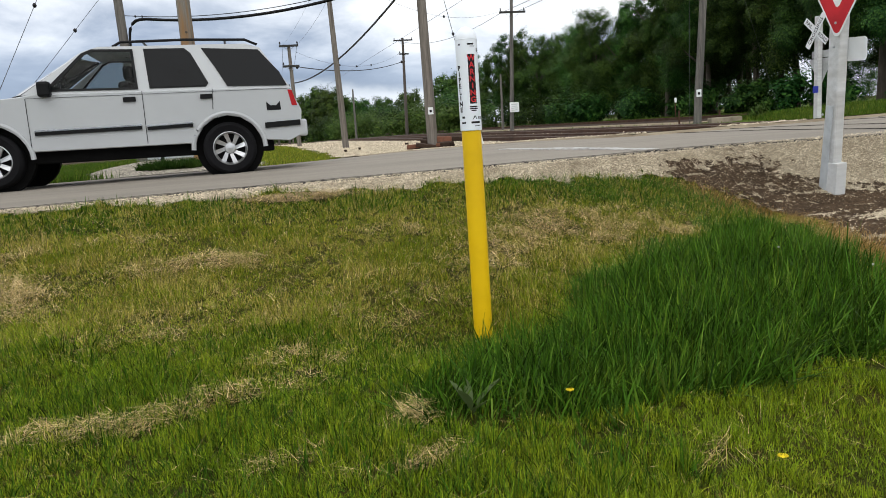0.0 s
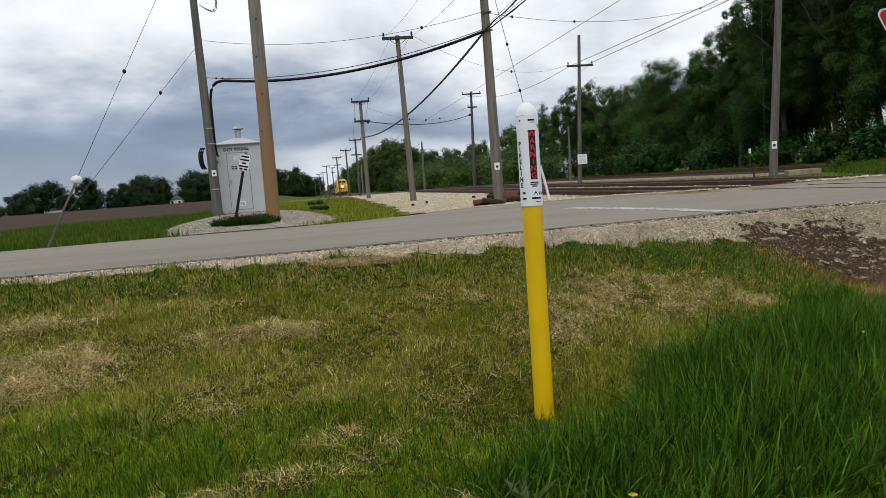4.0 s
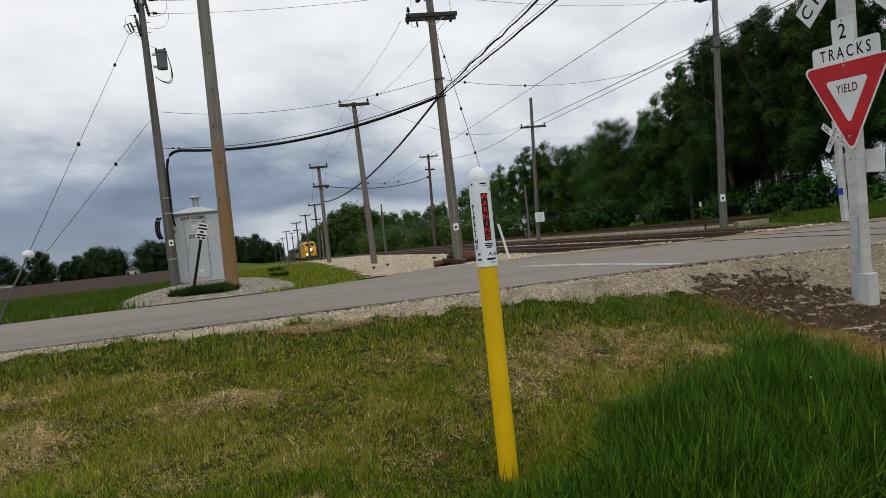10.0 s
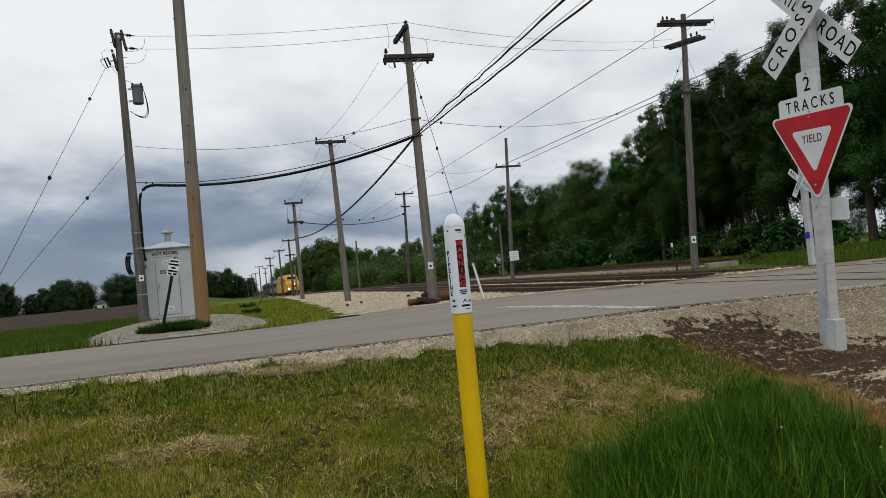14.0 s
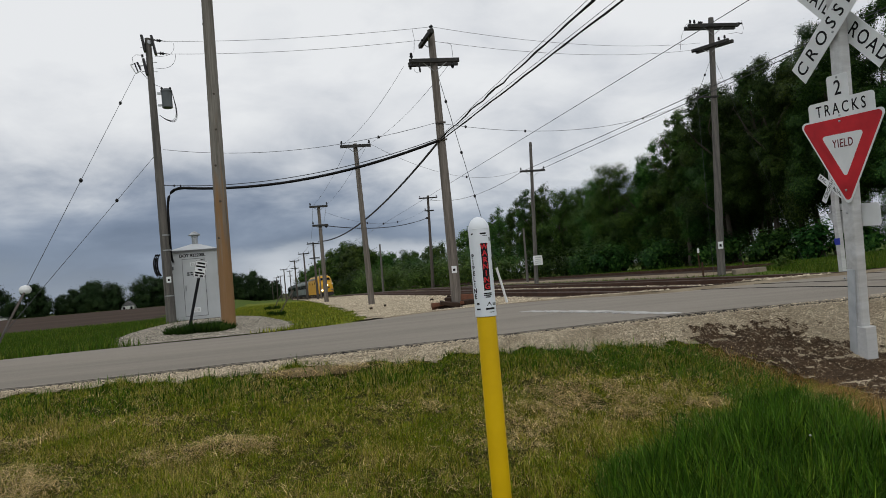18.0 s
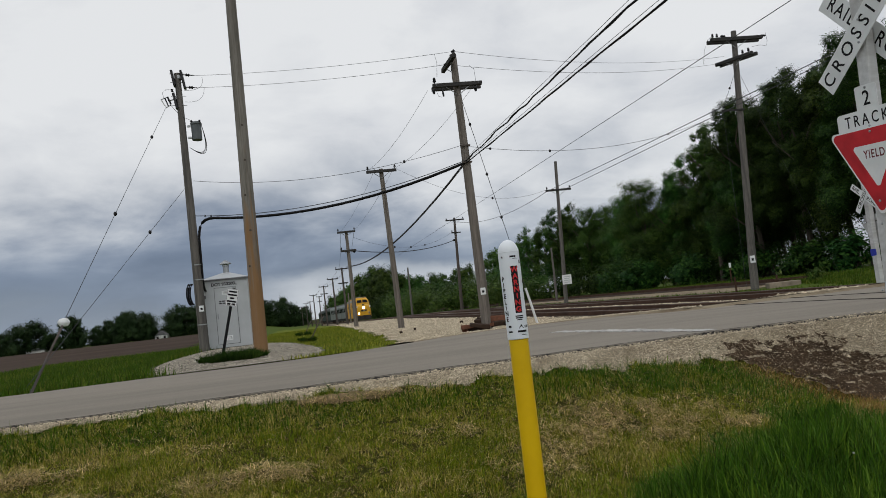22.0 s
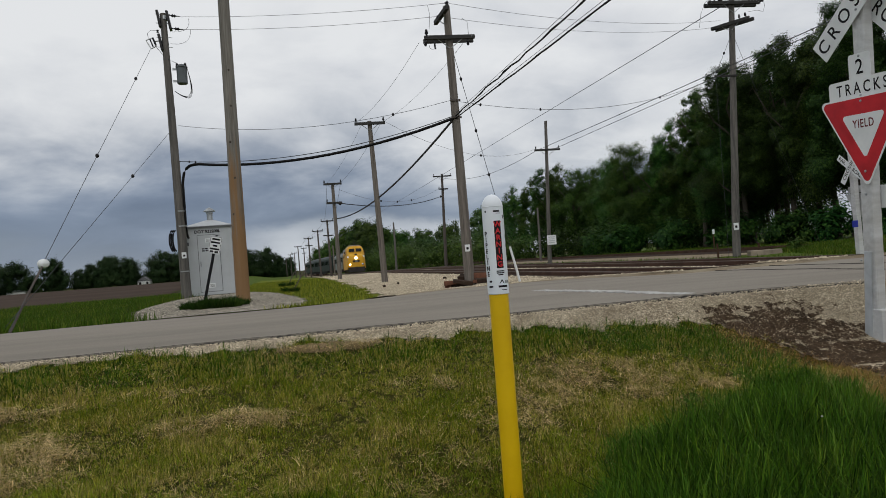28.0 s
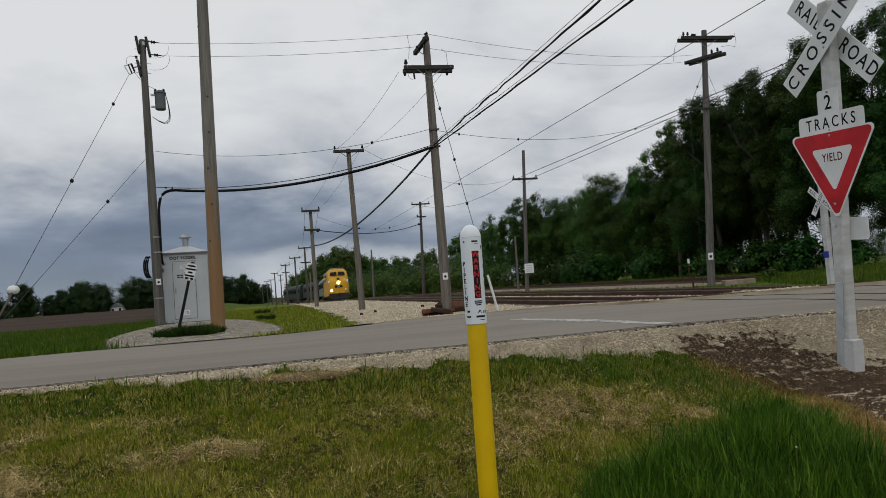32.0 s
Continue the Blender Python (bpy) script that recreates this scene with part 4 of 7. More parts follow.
# tall pale pole at the road
pb = thing("utility_pole", "tall pale new wooden pole with rust-brown stained foot", "utility pole", pose(-1.06, 18.0, base_z(-1.03, 18)), "utility poles")
pole_body(pb, 11.5, 0.176, 0.122, M_POLE_NEW, (0.09, 0))
r = random.Random(3)
for k in range(9):
    z, a = 2.2 + k * 0.9, r.uniform(-2.6, -0.6)
    part("knot", Build().lathe([(0.0, -0.004), (0.03, 0.0), (0.02, 0.008), (0.0, 0.01)], 8, pose(0.006 * z + (0.173 - 0.0047 * z) * math.cos(a), (0.173 - 0.0047 * z) * math.sin(a), z, 90, 0, math.degrees(a) + 90)), M_BARK, pb)

# pole with two crossarms at the gravel yard
pc = thing("utility_pole", "grey wooden pole with crossarms standing among old ties", "utility pole", pose(5.22, 19.6, base_z(5.22, 19.6)), "utility poles")
ZC = base_z(5.22, 19.6)
pole_body(pc, 8.70 - ZC, 0.155, 0.10, M_POLE_TAN, (-0.06, 0))
crossarm(pc, 7.74 - ZC, -0.75, 0.73, -3, -0.055, insulators=((-0.68, True), (-0.73, False), (0.52, False)), brace=0.36, double=True, size=0.05)
crossarm(pc, 8.44 - ZC, -0.69, 0.69, -88, -0.06, insulators=(), brace=0.3)
part("hanging_fuse", Build().tube([(-0.54, -0.17, 7.66 - ZC), (-0.53, -0.17, 7.50 - ZC), (-0.52, -0.17, 7.40 - ZC)], [0.018, 0.03, 0.026], 8), M_INSUL, pc)
part("jumper", Build().tube([(-0.70, -0.17, 7.52 - ZC), (-0.68, -0.17, 7.42 - ZC), (-0.58, -0.17, 7.38 - ZC)], 0.006, 5), M_WIRE, pc)
part("jumper", Build().tube([(-0.64, -0.10, 8.71 - ZC), (-0.60, -0.12, 8.40 - ZC), (-0.66, -0.17, 7.98 - ZC)], 0.006, 5), M_WIRE, pc)
part("jumper", Build().tube([(0.38, -0.05, 8.33 - ZC), (0.50, -0.12, 8.20 - ZC), (0.50, -0.17, 7.82 - ZC)], 0.006, 5), M_WIRE, pc)
tag_plate(pc, 0.0, 1.62 - ZC, 0.15, -12)
part("mast_pin", Build().lathe([(0.02, 0), (0.05, 0.02), (0.03, 0.06), (0.05, 0.1), (0.0, 0.16)], 8, Matrix.Translation((-0.04, -0.05, 8.70 - ZC))), M_INSUL, pc)
for z in (5.42, 5.92):
    part("clamp", Build().box(-0.19, 0.11, -0.15, -0.09, z - ZC - 0.025, z - ZC + 0.025, bev=0.006), M_POLE_DARK, pc)

# poles further down the line
def line_pole(x, y, top, lean, arms, mat, r0=0.15, label="grey wooden line pole with a crossarm", ground_z=None):
    z = base_z(x, y)
    p = thing("utility_pole", label, "utility pole", pose(x, y, z), "utility poles")
    pole_body(p, top - z, r0, r0 * 0.66, mat, (lean, 0))
    for za, half, turn, n in arms:
        crossarm(p, za - z, -half, half, turn, lean * (za - z) / (top - z), brace=half * 0.55, insulators=[(-half * 0.9, True), (half * 0.9, True)][:n])
    return p


line_pole(4.37, 31.27, 7.75, -0.15, [(7.62, 0.68, -3, 2)], M_POLE_TAN, 0.145)
line_pole(3.52, 45.8, 6.75, -0.03, [(6.68, 0.58, -3, 2), (5.46, 0.5, 4, 1)], M_POLE_TAN, 0.145)
line_pole(13.17 + 3.0, 70.5, 9.95, 0.3, [(9.7, 0.95, -3, 2), (8.4, 0.5, 10, 1)], M_POLE_DARK, 0.17, "dark weathered pole with crossarms behind the tracks")
line_pole(15.4, 98.0, 6.9, 0.05, [], M_POLE, 0.16, "thin bare wooden pole by the bushes")
line_pole(16.8, 43.2, 9.75, 0.5, [(7.85, 0.86, -2, 2)], M_POLE, 0.14, "grey wooden pole with a low crossarm and a white notice")
line_pole(21.2, 56.6, 5.0, 0.05, [], M_POLE, 0.11, "short bare wooden post near the trees")
pe = line_pole(18.59, 26.2, 11.58, 0.80, [], M_POLE, 0.168, "tall grey pole with several crossarms beyond the tracks")
ZE = base_z(18.73, 26.2)
crossarm(pe, 11.2 - ZE, -1.18, 1.20, -3, 0.775, insulators=((-1.08, True), (-0.88, True)), brace=0.48, size=0.065, double=True)
crossarm(pe, 10.34 - ZE, -0.84, 0.84, -62, 0.71, insulators=((0.42, True), (0.68, True)), brace=0.36, size=0.06, double=True)
crossarm(pe, 8.10 - ZE, -0.95, 0.1, 0, 0.54, brace=0, size=0.035)
for x0, z0, x1 in ((-0.75, 11.32, -0.52), (1.18, 11.28, 1.42), (-0.42, 10.28, -0.75)):
    d = (x1 - x0) / 6
    part("strain_insulator", Build().tube([(0.775 + x0 + d * k, -0.17 if z0 > 11 else 0.45, z0 - ZE) for k in range(7)], [0.02, 0.06, 0.03, 0.06, 0.03, 0.05, 0.015], 8), M_INSUL, pe)
part("jumper", Build().tube([(-0.33, -0.17, 11.36 - ZE), (-0.55, -0.1, 11.22 - ZE), (-0.66, 0.1, 10.8 - ZE), (-0.64, 0.3, 10.30 - ZE)], 0.008, 5), M_WIRE, pe)
part("jumper", Build().tube([(2.20, -0.17, 11.42 - ZE), (2.22, -0.2, 11.05 - ZE), (2.05, -0.3, 10.78 - ZE), (1.60, -0.5, 10.76 - ZE), (1.20, -0.5, 10.70 - ZE)], 0.008, 5), M_WIRE, pe)
tag_plate(pe, 0.09, 1.75 - ZE, 0.17, -30, 0.2, 0.3)
far_rows = ((5.25, 80, 6.66, 0.70, 1.75), (5.0, 97, 6.48, 0.72, 0), (4.45, 116, 6.39, 0.75, 1.3), (3.45, 148, 6.19, 0.75, 0), (4.9, 158, 6.07, 0.6, 1.2), (3.4, 190, 5.9, 0.75, 0), (2.7, 215, 6.1, 0.75, 1.2), (1.6, 255, 5.9, 0.75, 0))
for x, y, top, half, below in far_rows:
    line_pole(x, y, top, -0.05, [(top - 0.15, half, -3, 2)] + ([(top - below, half * 0.8, -3, 0)] if below else []), M_POLE_DARK, 0.14, "distant dark line pole with crossarms")
line_pole(5.9, 84.0, 3.9, 0.02, [], M_POLE_TAN, 0.10, "short pale wooden post beside the line")

# white notice on the pole beyond the tracks
notice = thing("notice_board", "white square notice fixed to a pole", "notice", pose(16.98, 43.0, 2.02))
nb = part("board", Build().slab(rounded(0.62, 0.62, 0.03), 0, 0.02, pose(0, 0, 0, 90, 0, 0)), M_SIGN_WHITE, notice)
for k in range(4):
    part("text_bar", Build().slab(rounded(0.44 - 0.06 * (k % 2), 0.045, 0.01), 0.021, 0.024, pose(0, 0, 0, 90, 0, 0) @ Matrix.Translation((0, 0.18 - 0.12 * k, 0))), M_HUT, nb)


# ---- wires ----
def sagging(a, b, sag, n=16):
    a, b = Vector(a), Vector(b)
    return [a.lerp(b, t) - Vector((0, 0, 4 * sag * t * (1 - t))) for t in np.linspace(0, 1, n)]


def wire(a, b, sag, radius, label, mat=None, beads=(), name="overhead_wire", bead_size=0.07):
    pts = sagging(a, b, sag)
    w = thing(name, label, "wire", Matrix.Translation(pts[0]), "overhead wires")
    part("strand", Build().tube([p - pts[0] for p in pts], radius, 5), mat or M_WIRE, w)
    for t in beads:
        p = Vector(a).lerp(Vector(b), t) - Vector((0, 0, 4 * sag * t * (1 - t))) - pts[0]
        part("insulator", Build().lathe([(0.0, -bead_size), (bead_size * 0.6, -bead_size * 0.6), (bead_size * 0.8, 0), (bead_size * 0.6, bead_size * 0.6), (0, bead_size)], 8, Matrix.Translation(p)), M_INSUL, w)
    return w


wire((-2.42, 24.2, 5.10), (5.10, 19.5, 5.40), 0.42, 0.045, "thick black cable drawn from the riser to the yard pole", M_BLACK)
wire((-3.1, 24.4, 5.26), (5.12, 19.5, 5.47), 0.43, 0.012, "thin steel messenger above the thick cable", beads=(0.04, 0.065), bead_size=0.04)
# twin cables overhead towards a pole behind the viewer
for dz, e in ((0.05, (4.99, 10.0, 5.34)), (-0.03, (5.43, 10.0, 5.34))):
    a = Vector((5.15, 19.5, 5.42 + dz))
    far = a + (Vector(e) - a) * 2.35
    run, drop = thing("overhead_wire", "thick black cable loosely lashed over the road", "wire", Matrix.Translation(a), "overhead wires"), far - a
    slack = random.Random(4 if dz > 0 else 5)
    pts = [drop * q + Vector((slack.uniform(-1, 1), 0, slack.uniform(-1, 1))) * (0.022 if dz > 0 else 0.006) for q in np.linspace(0, 1, 46)]
    part("strand", Build().tube(pts, [0.018 + slack.uniform(-0.003, 0.006 if dz > 0 else 0.003) for _ in pts], 6), M_BLACK, run)
    wire(a + Vector((0, 0, 0.06)), far + Vector((0, 0, 0.10)), 0.0, 0.005, "thin messenger strand over the cable")
wire((5.10, 19.6, 5.38), (3.62, 45.7, 4.45), 0.62, 0.035, "black cable dipping away along the line", M_BLACK)
wire((3.66, 45.7, 5.46), (16.3, 70.4, 7.7), 0.55, 0.03, "dark cable across the tracks", M_BLACK, beads=(0.02, 0.98), bead_size=0.14)
for za, zc, xc, ze, xs in ((10.12, 8.80, 5.19, 10.56, -2.79), (9.69, 8.41, 4.92, 10.25, -2.71)):
    wire((xs, 24.5, za), (xc, 19.6, zc), 0.12, 0.006, "thin power line between the poles", beads=(0.995,), bead_size=0.04)
    wire((xc, 19.6, zc), (18.9 if ze > 10.4 else 18.5, 26.4, ze), 0.32, 0.006, "thin power line over the tracks")
wire((-3.06, 24.5, 6.47), (5.10, 19.6, 5.95), 0.42, 0.007, "span wire between the poles", beads=(0.805,), bead_size=0.055)
wire((5.20, 19.6, 5.92), (18.9, 26.2, 8.3), 0.78, 0.007, "span wire carrying the trolley wires", beads=(0.065, 0.235, 0.67), bead_size=0.05)
wire((9.62, -40, 6.40), (9.62, 160, 6.36), 0.05, 0.009, "trolley wire over the near track")
wire((13.9, -40, 6.55), (13.9, 34.0, 6.50), 0.05, 0.012, "trolley wire over the far track")
wire((14.1, -40, 6.75), (16.5, 43.2, 7.85), 0.25, 0.016, "feeder wire over the far track")
wire((16.5, 43.2, 7.85), (15.9, 70.4, 9.7), 0.9, 0.016, "feeder wire to the dark pole")
wire((4.9, 31.2, 7.7), (16.3, 43.1, 7.9), 0.9, 0.007, "span wire across the tracks", beads=(0.4, 0.55), bead_size=0.08)
wire((3.9, 45.8, 6.3), (16.2, 70.4, 8.6), 1.1, 0.008, "span wire across the tracks", beads=(0.3, 0.45, 0.6), bead_size=0.09)
for x0 in (-0.36, 0.5):
    wire((4.81 + 1.55 * x0, 19.5, 7.62), (4.16 + 1.4 * x0, 31.2, 7.72), 0.25, 0.0055, "thin line along the pole row")
    wire((4.3 + x0, 31.27, 7.75), (3.5 + x0, 45.8, 6.75), 0.25, 0.0055, "thin line along the pole row")
    wire((3.5 + x0, 45.8, 6.75), (5.25 + x0, 80, 6.6), 0.5, 0.010, "thin line along the pole row")
    wire((5.25 + x0, 80, 6.6), (4.45 + x0, 116, 6.35), 0.4, 0.012, "thin line along the pole row")
    wire((4.45 + x0, 116, 6.35), (3.45 + x0, 148, 6.15), 0.5, 0.014, "thin line along the pole row")
# guys
wire((-3.77, 24.5, 9.02), (-4.55, 12.60, 0.72), 0.0, 0.007, "steel guy wire with insulators running to the road edge", name="guy_wire", beads=(0.185, 0.545), bead_size=0.06)
wire((-3.36, 24.4, 6.22), (-6.05, 16.8, 0.6), 0.0, 0.007, "steel guy wire with an insulator", name="guy_wire", beads=(0.3,), bead_size=0.065)
wire((5.25, 19.6, 7.4), (6.85, 19.9, 0.5), 0.0, 0.009, "steel guy wire of the yard pole", name="guy_wire", beads=(0.12, 0.34, 0.53), bead_size=0.055)
wire((19.22, 26.1, 9.98), (18.22, 26.05, 8.14), 0.0, 0.008, "steel guy wire from the tall pole to its strut", name="guy_wire", beads=(0.5, 0.93), bead_size=0.06)
wire((18.22, 26.05, 8.10), (18.10, 26.0, 0.55), 0.0, 0.007, "steel guy wire dropping from the strut", name="guy_wire")
wire((19.35, 26.3, 10.0), (23.3, 26.8, 0.6), 0.0, 0.007, "steel guy wire of the tall pole", name="guy_wire")
gd = thing("guy_guard", "grey-white plastic guard on the guy wire by the road", "guy guard", pose(6.85, 19.9, base_z(6.85, 19.9)))
part("sleeve", Build().tube([(0, 0, 0), (-0.12, -0.02, 0.55), (-0.25, -0.04, 1.1)], [0.040, 0.038, 0.036], 8), M_SIGN_WHITE, gd)
lg = thing("leaning_marker", "leaning grey steel pole with a white ball at its top", "marker pole", pose(-4.55, 12.62, 0.70))
part("pole", Build().tube([(-0.005, -0.1, -0.1), (0.055, 0.8, 0.58), (0.108, 1.58, 1.12)], 0.020, 8), M_POLE_DARK, lg)
part("ball", Build().lathe([(0.0, -0.085), (0.07, -0.07), (0.105, -0.02), (0.105, 0.02), (0.07, 0.07), (0.0, 0.085)], 16, Matrix.Translation((0.113, 1.63, 1.17))), M_SIGN_WHITE, lg, "white plastic ball", True)
for x, y, s, dx in ((0.20, 27.0, 0.63, 1.1), (0.12, 36.0, 0.49, 0.88)):
    g = thing("guy_stub", "leaning grey guy stub in a clump of weeds", "guy anchor", pose(x, y, base_z(x, y)), "guy stubs")
    part("stub", Build().tube([(0, 0, -0.1), (0.5 * dx * s, 0.1, 0.75 * s), (0.98 * dx * s, 0.2, 1.45 * s)], 0.022, 7), M_POLE_DARK, g)


# ---- signal hut ----
hut = thing("signal_hut", "pale grey steel signal hut with a roof vent", "hut", pose(-2.42, 25.0, base_z(-2.4, 24.9)))
HW, HD, HH = 1.50, 1.9, 2.35
part("wall", Build().box(-HW / 2, HW / 2, 0, HD, 0.04, HH, bev=0.012), M_HUT, hut)
part("roof", Build().add([(-HW / 2 - 0.04, -0.05, HH), (HW / 2 + 0.04, -0.05, HH), (HW / 2 + 0.04, HD + 0.05, HH), (-HW / 2 - 0.04, HD + 0.05, HH), (-HW / 2 - 0.04, -0.05, HH + 0.05), (HW / 2 + 0.04, -0.05, HH + 0.05), (HW / 2 + 0.04, HD + 0.05, HH + 0.05), (-HW / 2 - 0.04, HD + 0.05, HH + 0.05), (-0.12, HD * 0.45, HH + 0.30), (0.12, HD * 0.45, HH + 0.30), (0.12, HD * 0.55, HH + 0.30), (-0.12, HD * 0.55, HH + 0.30)],
      [(0, 3, 2, 1), (0, 1, 5, 4), (1, 2, 6, 5), (2, 3, 7, 6), (3, 0, 4, 7), (4, 5, 9, 8), (5, 6, 10, 9), (6, 7, 11, 10), (7, 4, 8, 11), (8, 9, 10, 11)]), M_HUT, hut)
part("eave", Build().box(-HW / 2 - 0.045, HW / 2 + 0.045, -0.056, -0.05, HH - 0.02, HH + 0.035), M_HUT_TRIM, hut, "dark roof edge")
vent = part("roof_vent", Build().lathe([(0.10, HH + 0.2), (0.10, HH + 0.52), (0.12, HH + 0.53), (0.12, HH + 0.57), (0.10, HH + 0.58)], 14, Matrix.Translation((0.0, HD / 2, 0))), M_STEEL, hut, "round galvanised vent stack", True)
part("vent_cap", Build().lathe([(0.20, HH + 0.60), (0.20, HH + 0.63), (0.05, HH + 0.74), (0.0, HH + 0.75)], 14, Matrix.Translation((0.0, HD / 2, 0))), M_STEEL, vent, "", True)
door = part("door", Build().box(-0.36, 0.34, -0.014, 0.0, 0.16, 2.08), M_HUT, hut, "pale grey steel door, shut")
for x0, x1, z0, z1 in ((-0.375, -0.36, 0.15, 2.09), (0.34, 0.355, 0.15, 2.09), (-0.375, 0.355, 2.08, 2.095), (-0.375, 0.355, 0.145, 0.16)):
    part("seam", Build().box(x0, x1, -0.010, -0.002, z0, z1), M_HUT_TRIM, hut)
part("latch", Build().box(-0.32, -0.28, -0.05, -0.014, 1.02, 1.2, bev=0.006), M_STEEL, door)
for z in (0.35, 1.1, 1.85):
    part("hinge", Build().tube([(0.345, -0.018, z - 0.07), (0.345, -0.018, z + 0.07)], 0.014, 6), M_STEEL, door)
for x0, x1, z0, z1 in ((-0.12, 0.10, 1.83, 1.97), (-0.10, 0.12, 0.28, 0.44)):
    pl = part("plate", Build().slab(rounded(x1 - x0, z1 - z0, 0.01), 0, 0.004, pose((x0 + x1) / 2, -0.014, (z0 + z1) / 2, 90, 0, 0)), M_SIGN_WHITE, door)
    for k in range(3):
        part("slot", Build().box(x0 + 0.03, x1 - 0.03, -0.021, -0.018, z0 + 0.03 + k * 0.035, z0 + 0.042 + k * 0.035), M_HUT_TRIM, pl)
for z, w in ((1.62, 0.42), (1.55, 0.46)):
    for k in range(4):
        part("text_bar", Build().box(-0.24 + k * w / 4, -0.24 + k * w / 4 + w / 4 * 0.8, -0.018, -0.0145, z - 0.02, z + 0.02), M_SIGN_BLACK, door)
part("hut_lettering", Build().add(*text_shape("DOT 933200L", 0.145, depth=0.002, stretch=0.98, bold=0.005), m=pose(-0.03, -0.0035, 2.20, 90, 0, 0)), M_SIGN_BLACK, hut, "black stencilled DOT 933200L")
for x0 in (-0.7, -0.2, 0.3, 0.62):
    part("foot", Build().box(x0 - 0.1, x0 + 0.1, 0.02, HD - 0.02, -0.12, 0.05, bev=0.01), M_DARK, hut)
part("corner_box", Build().box(-HW / 2 + 0.02, -HW / 2 + 0.10, -0.06, 0.0, 1.75, 1.87, bev=0.01), M_HUT_TRIM, hut)

# leaning notice on a black post
np_ = thing("warning_notice", "small white notice with black lettering on a leaning black post", "notice", pose(-2.08, 18.95, base_z(-2.08, 18.95), 0, 14, 0))
part("post", Build().box(-0.035, 0.035, -0.03, 0.03, -0.15, 1.78, bev=0.006), M_INK, np_)
npl = part("plate", Build().slab(rounded(0.30, 0.46, 0.03), 0, 0.006, pose(0, -0.033, 1.52, 90, 0, 0)), M_SIGN_WHITE, np_)
for k, w in enumerate((0.20, 0.235, 0.11, 0.235)):
    part("text_bar", Build().slab(rounded(w, 0.045, 0.012), 0.0074, 0.009, pose(0, -0.033, 1.67 - 0.085 * k, 90, 0, 0)), M_SIGN_BLACK, npl)
for x0 in (-0.06, 0.06):
    part("text_bar", Build().slab(rounded(0.09, 0.05, 0.012), 0.0074, 0.009, pose(x0, -0.033, 1.345, 90, 0, 0)), M_SIGN_BLACK, npl)
part("border", Build().slab(rounded(0.285, 0.445, 0.028), 0.0062, 0.0066, pose(0, -0.033, 1.52, 90, 0, 0)), M_HUT_TRIM, npl)
part("face", Build().slab(rounded(0.265, 0.425, 0.025), 0.0064, 0.0072, pose(0, -0.0335, 1.52, 90, 0, 0)), M_SIGN_WHITE, npl)

# ---- pipeline marker ----
PX, PY, PR = 1.20, 3.56, 0.0585
marker = thing("pipeline_marker", "yellow plastic pipeline marker post with a white domed cap sleeve", "marker post", pose(PX - 0.005, PY, -0.1, 0, 0.25, 0))
part("tube", Build().lathe([(PR, -0.25), (PR, 0.4), (PR, 0.8), (PR, 1.27)], 36), M_YELLOW, marker, "", True)
part("sleeve", Build().lathe([(PR + 0.001, 1.235), (PR + 0.006, 1.238), (PR + 0.006, 1.62), (PR + 0.006, 1.765), (PR + 0.0045, 1.78), (PR - 0.003, 1.80), (PR - 0.017, 1.822), (PR - 0.036, 1.836), (0.0, 1.842)], 36), M_WHITE_PLASTIC, marker, "white domed sleeve with printed warnings", True)
part("sleeve_rim", Build().lathe([(PR + 0.0062, 1.762), (PR + 0.0075, 1.765), (PR + 0.0062, 1.768)], 36), M_WHITE_PLASTIC, marker)


def wrapped(vs, fs, angle, z, turn=0.0, lift=0.0075):
    """Flat lettering bent round the marker; angle is where its middle sits, from straight towards -y, to the right."""
    R = PR + lift
    out = []
    c, s = math.cos(turn), math.sin(turn)
    for x, y, zz in vs:
        x, y = x * c - y * s, x * s + y * c
        a = radians(angle) + x / R
        out.append((math.sin(a) * (R + zz), -math.cos(a) * (R + zz), z + y))
    return out, fs


def grid_patch(w, hgt, n=8):
    vs = [(-w / 2 + w * k / n, y, 0.0) for k in range(n + 1) for y in (-hgt / 2, hgt / 2)]
    return vs, [(2 * k, 2 * k + 2, 2 * k + 3, 2 * k + 1) for k in range(n)]


WARN = 4.0
part("warning_panel", Build().add(*wrapped(*grid_patch(0.043, 0.285), WARN, 1.535, lift=0.0068)), M_INK, marker, "black upright panel")
for k, ch in enumerate("WARNING"):
    part("letter", Build().add(*wrapped(*text_shape(ch, 0.045, depth=0.0006, stretch=1.05, bold=0.0012), WARN, 1.535 + 0.120 - k * 0.040, lift=0.0074)), M_RED_INK, marker, "red letter")
for k, ch in enumerate("PIPELINE"):
    part("letter", Build().add(*wrapped(*text_shape(ch, 0.039, depth=0.0005, bold=0.0012), WARN - 72, 1.60 - k * 0.0345, lift=0.007)), M_INK, marker, "black letter")
for k, ch in enumerate("GAS"):
    part("letter", Build().add(*wrapped(*text_shape(ch, 0.042, depth=0.0005, bold=0.0012), WARN + 64, 1.58 - k * 0.05, lift=0.007)), M_INK, marker, "black letter")
for ang, z, w, hg in ((0, 1.375, 0.050, 0.007), (0, 1.364, 0.050, 0.007), (0, 1.353, 0.032, 0.007), (8, 1.283, 0.060, 0.012), (-60, 1.283, 0.03, 0.010), (16, 1.262, 0.035, 0.004), (-60, 1.315, 0.02, 0.012), (0, 1.735, 0.040, 0.010), (-62, 1.735, 0.012, 0.010), (10, 1.722, 0.03, 0.003)):
    part("text_bar", Build().add(*wrapped(*grid_patch(w, hg), WARN + ang, z, lift=0.0069)), M_INK, marker)
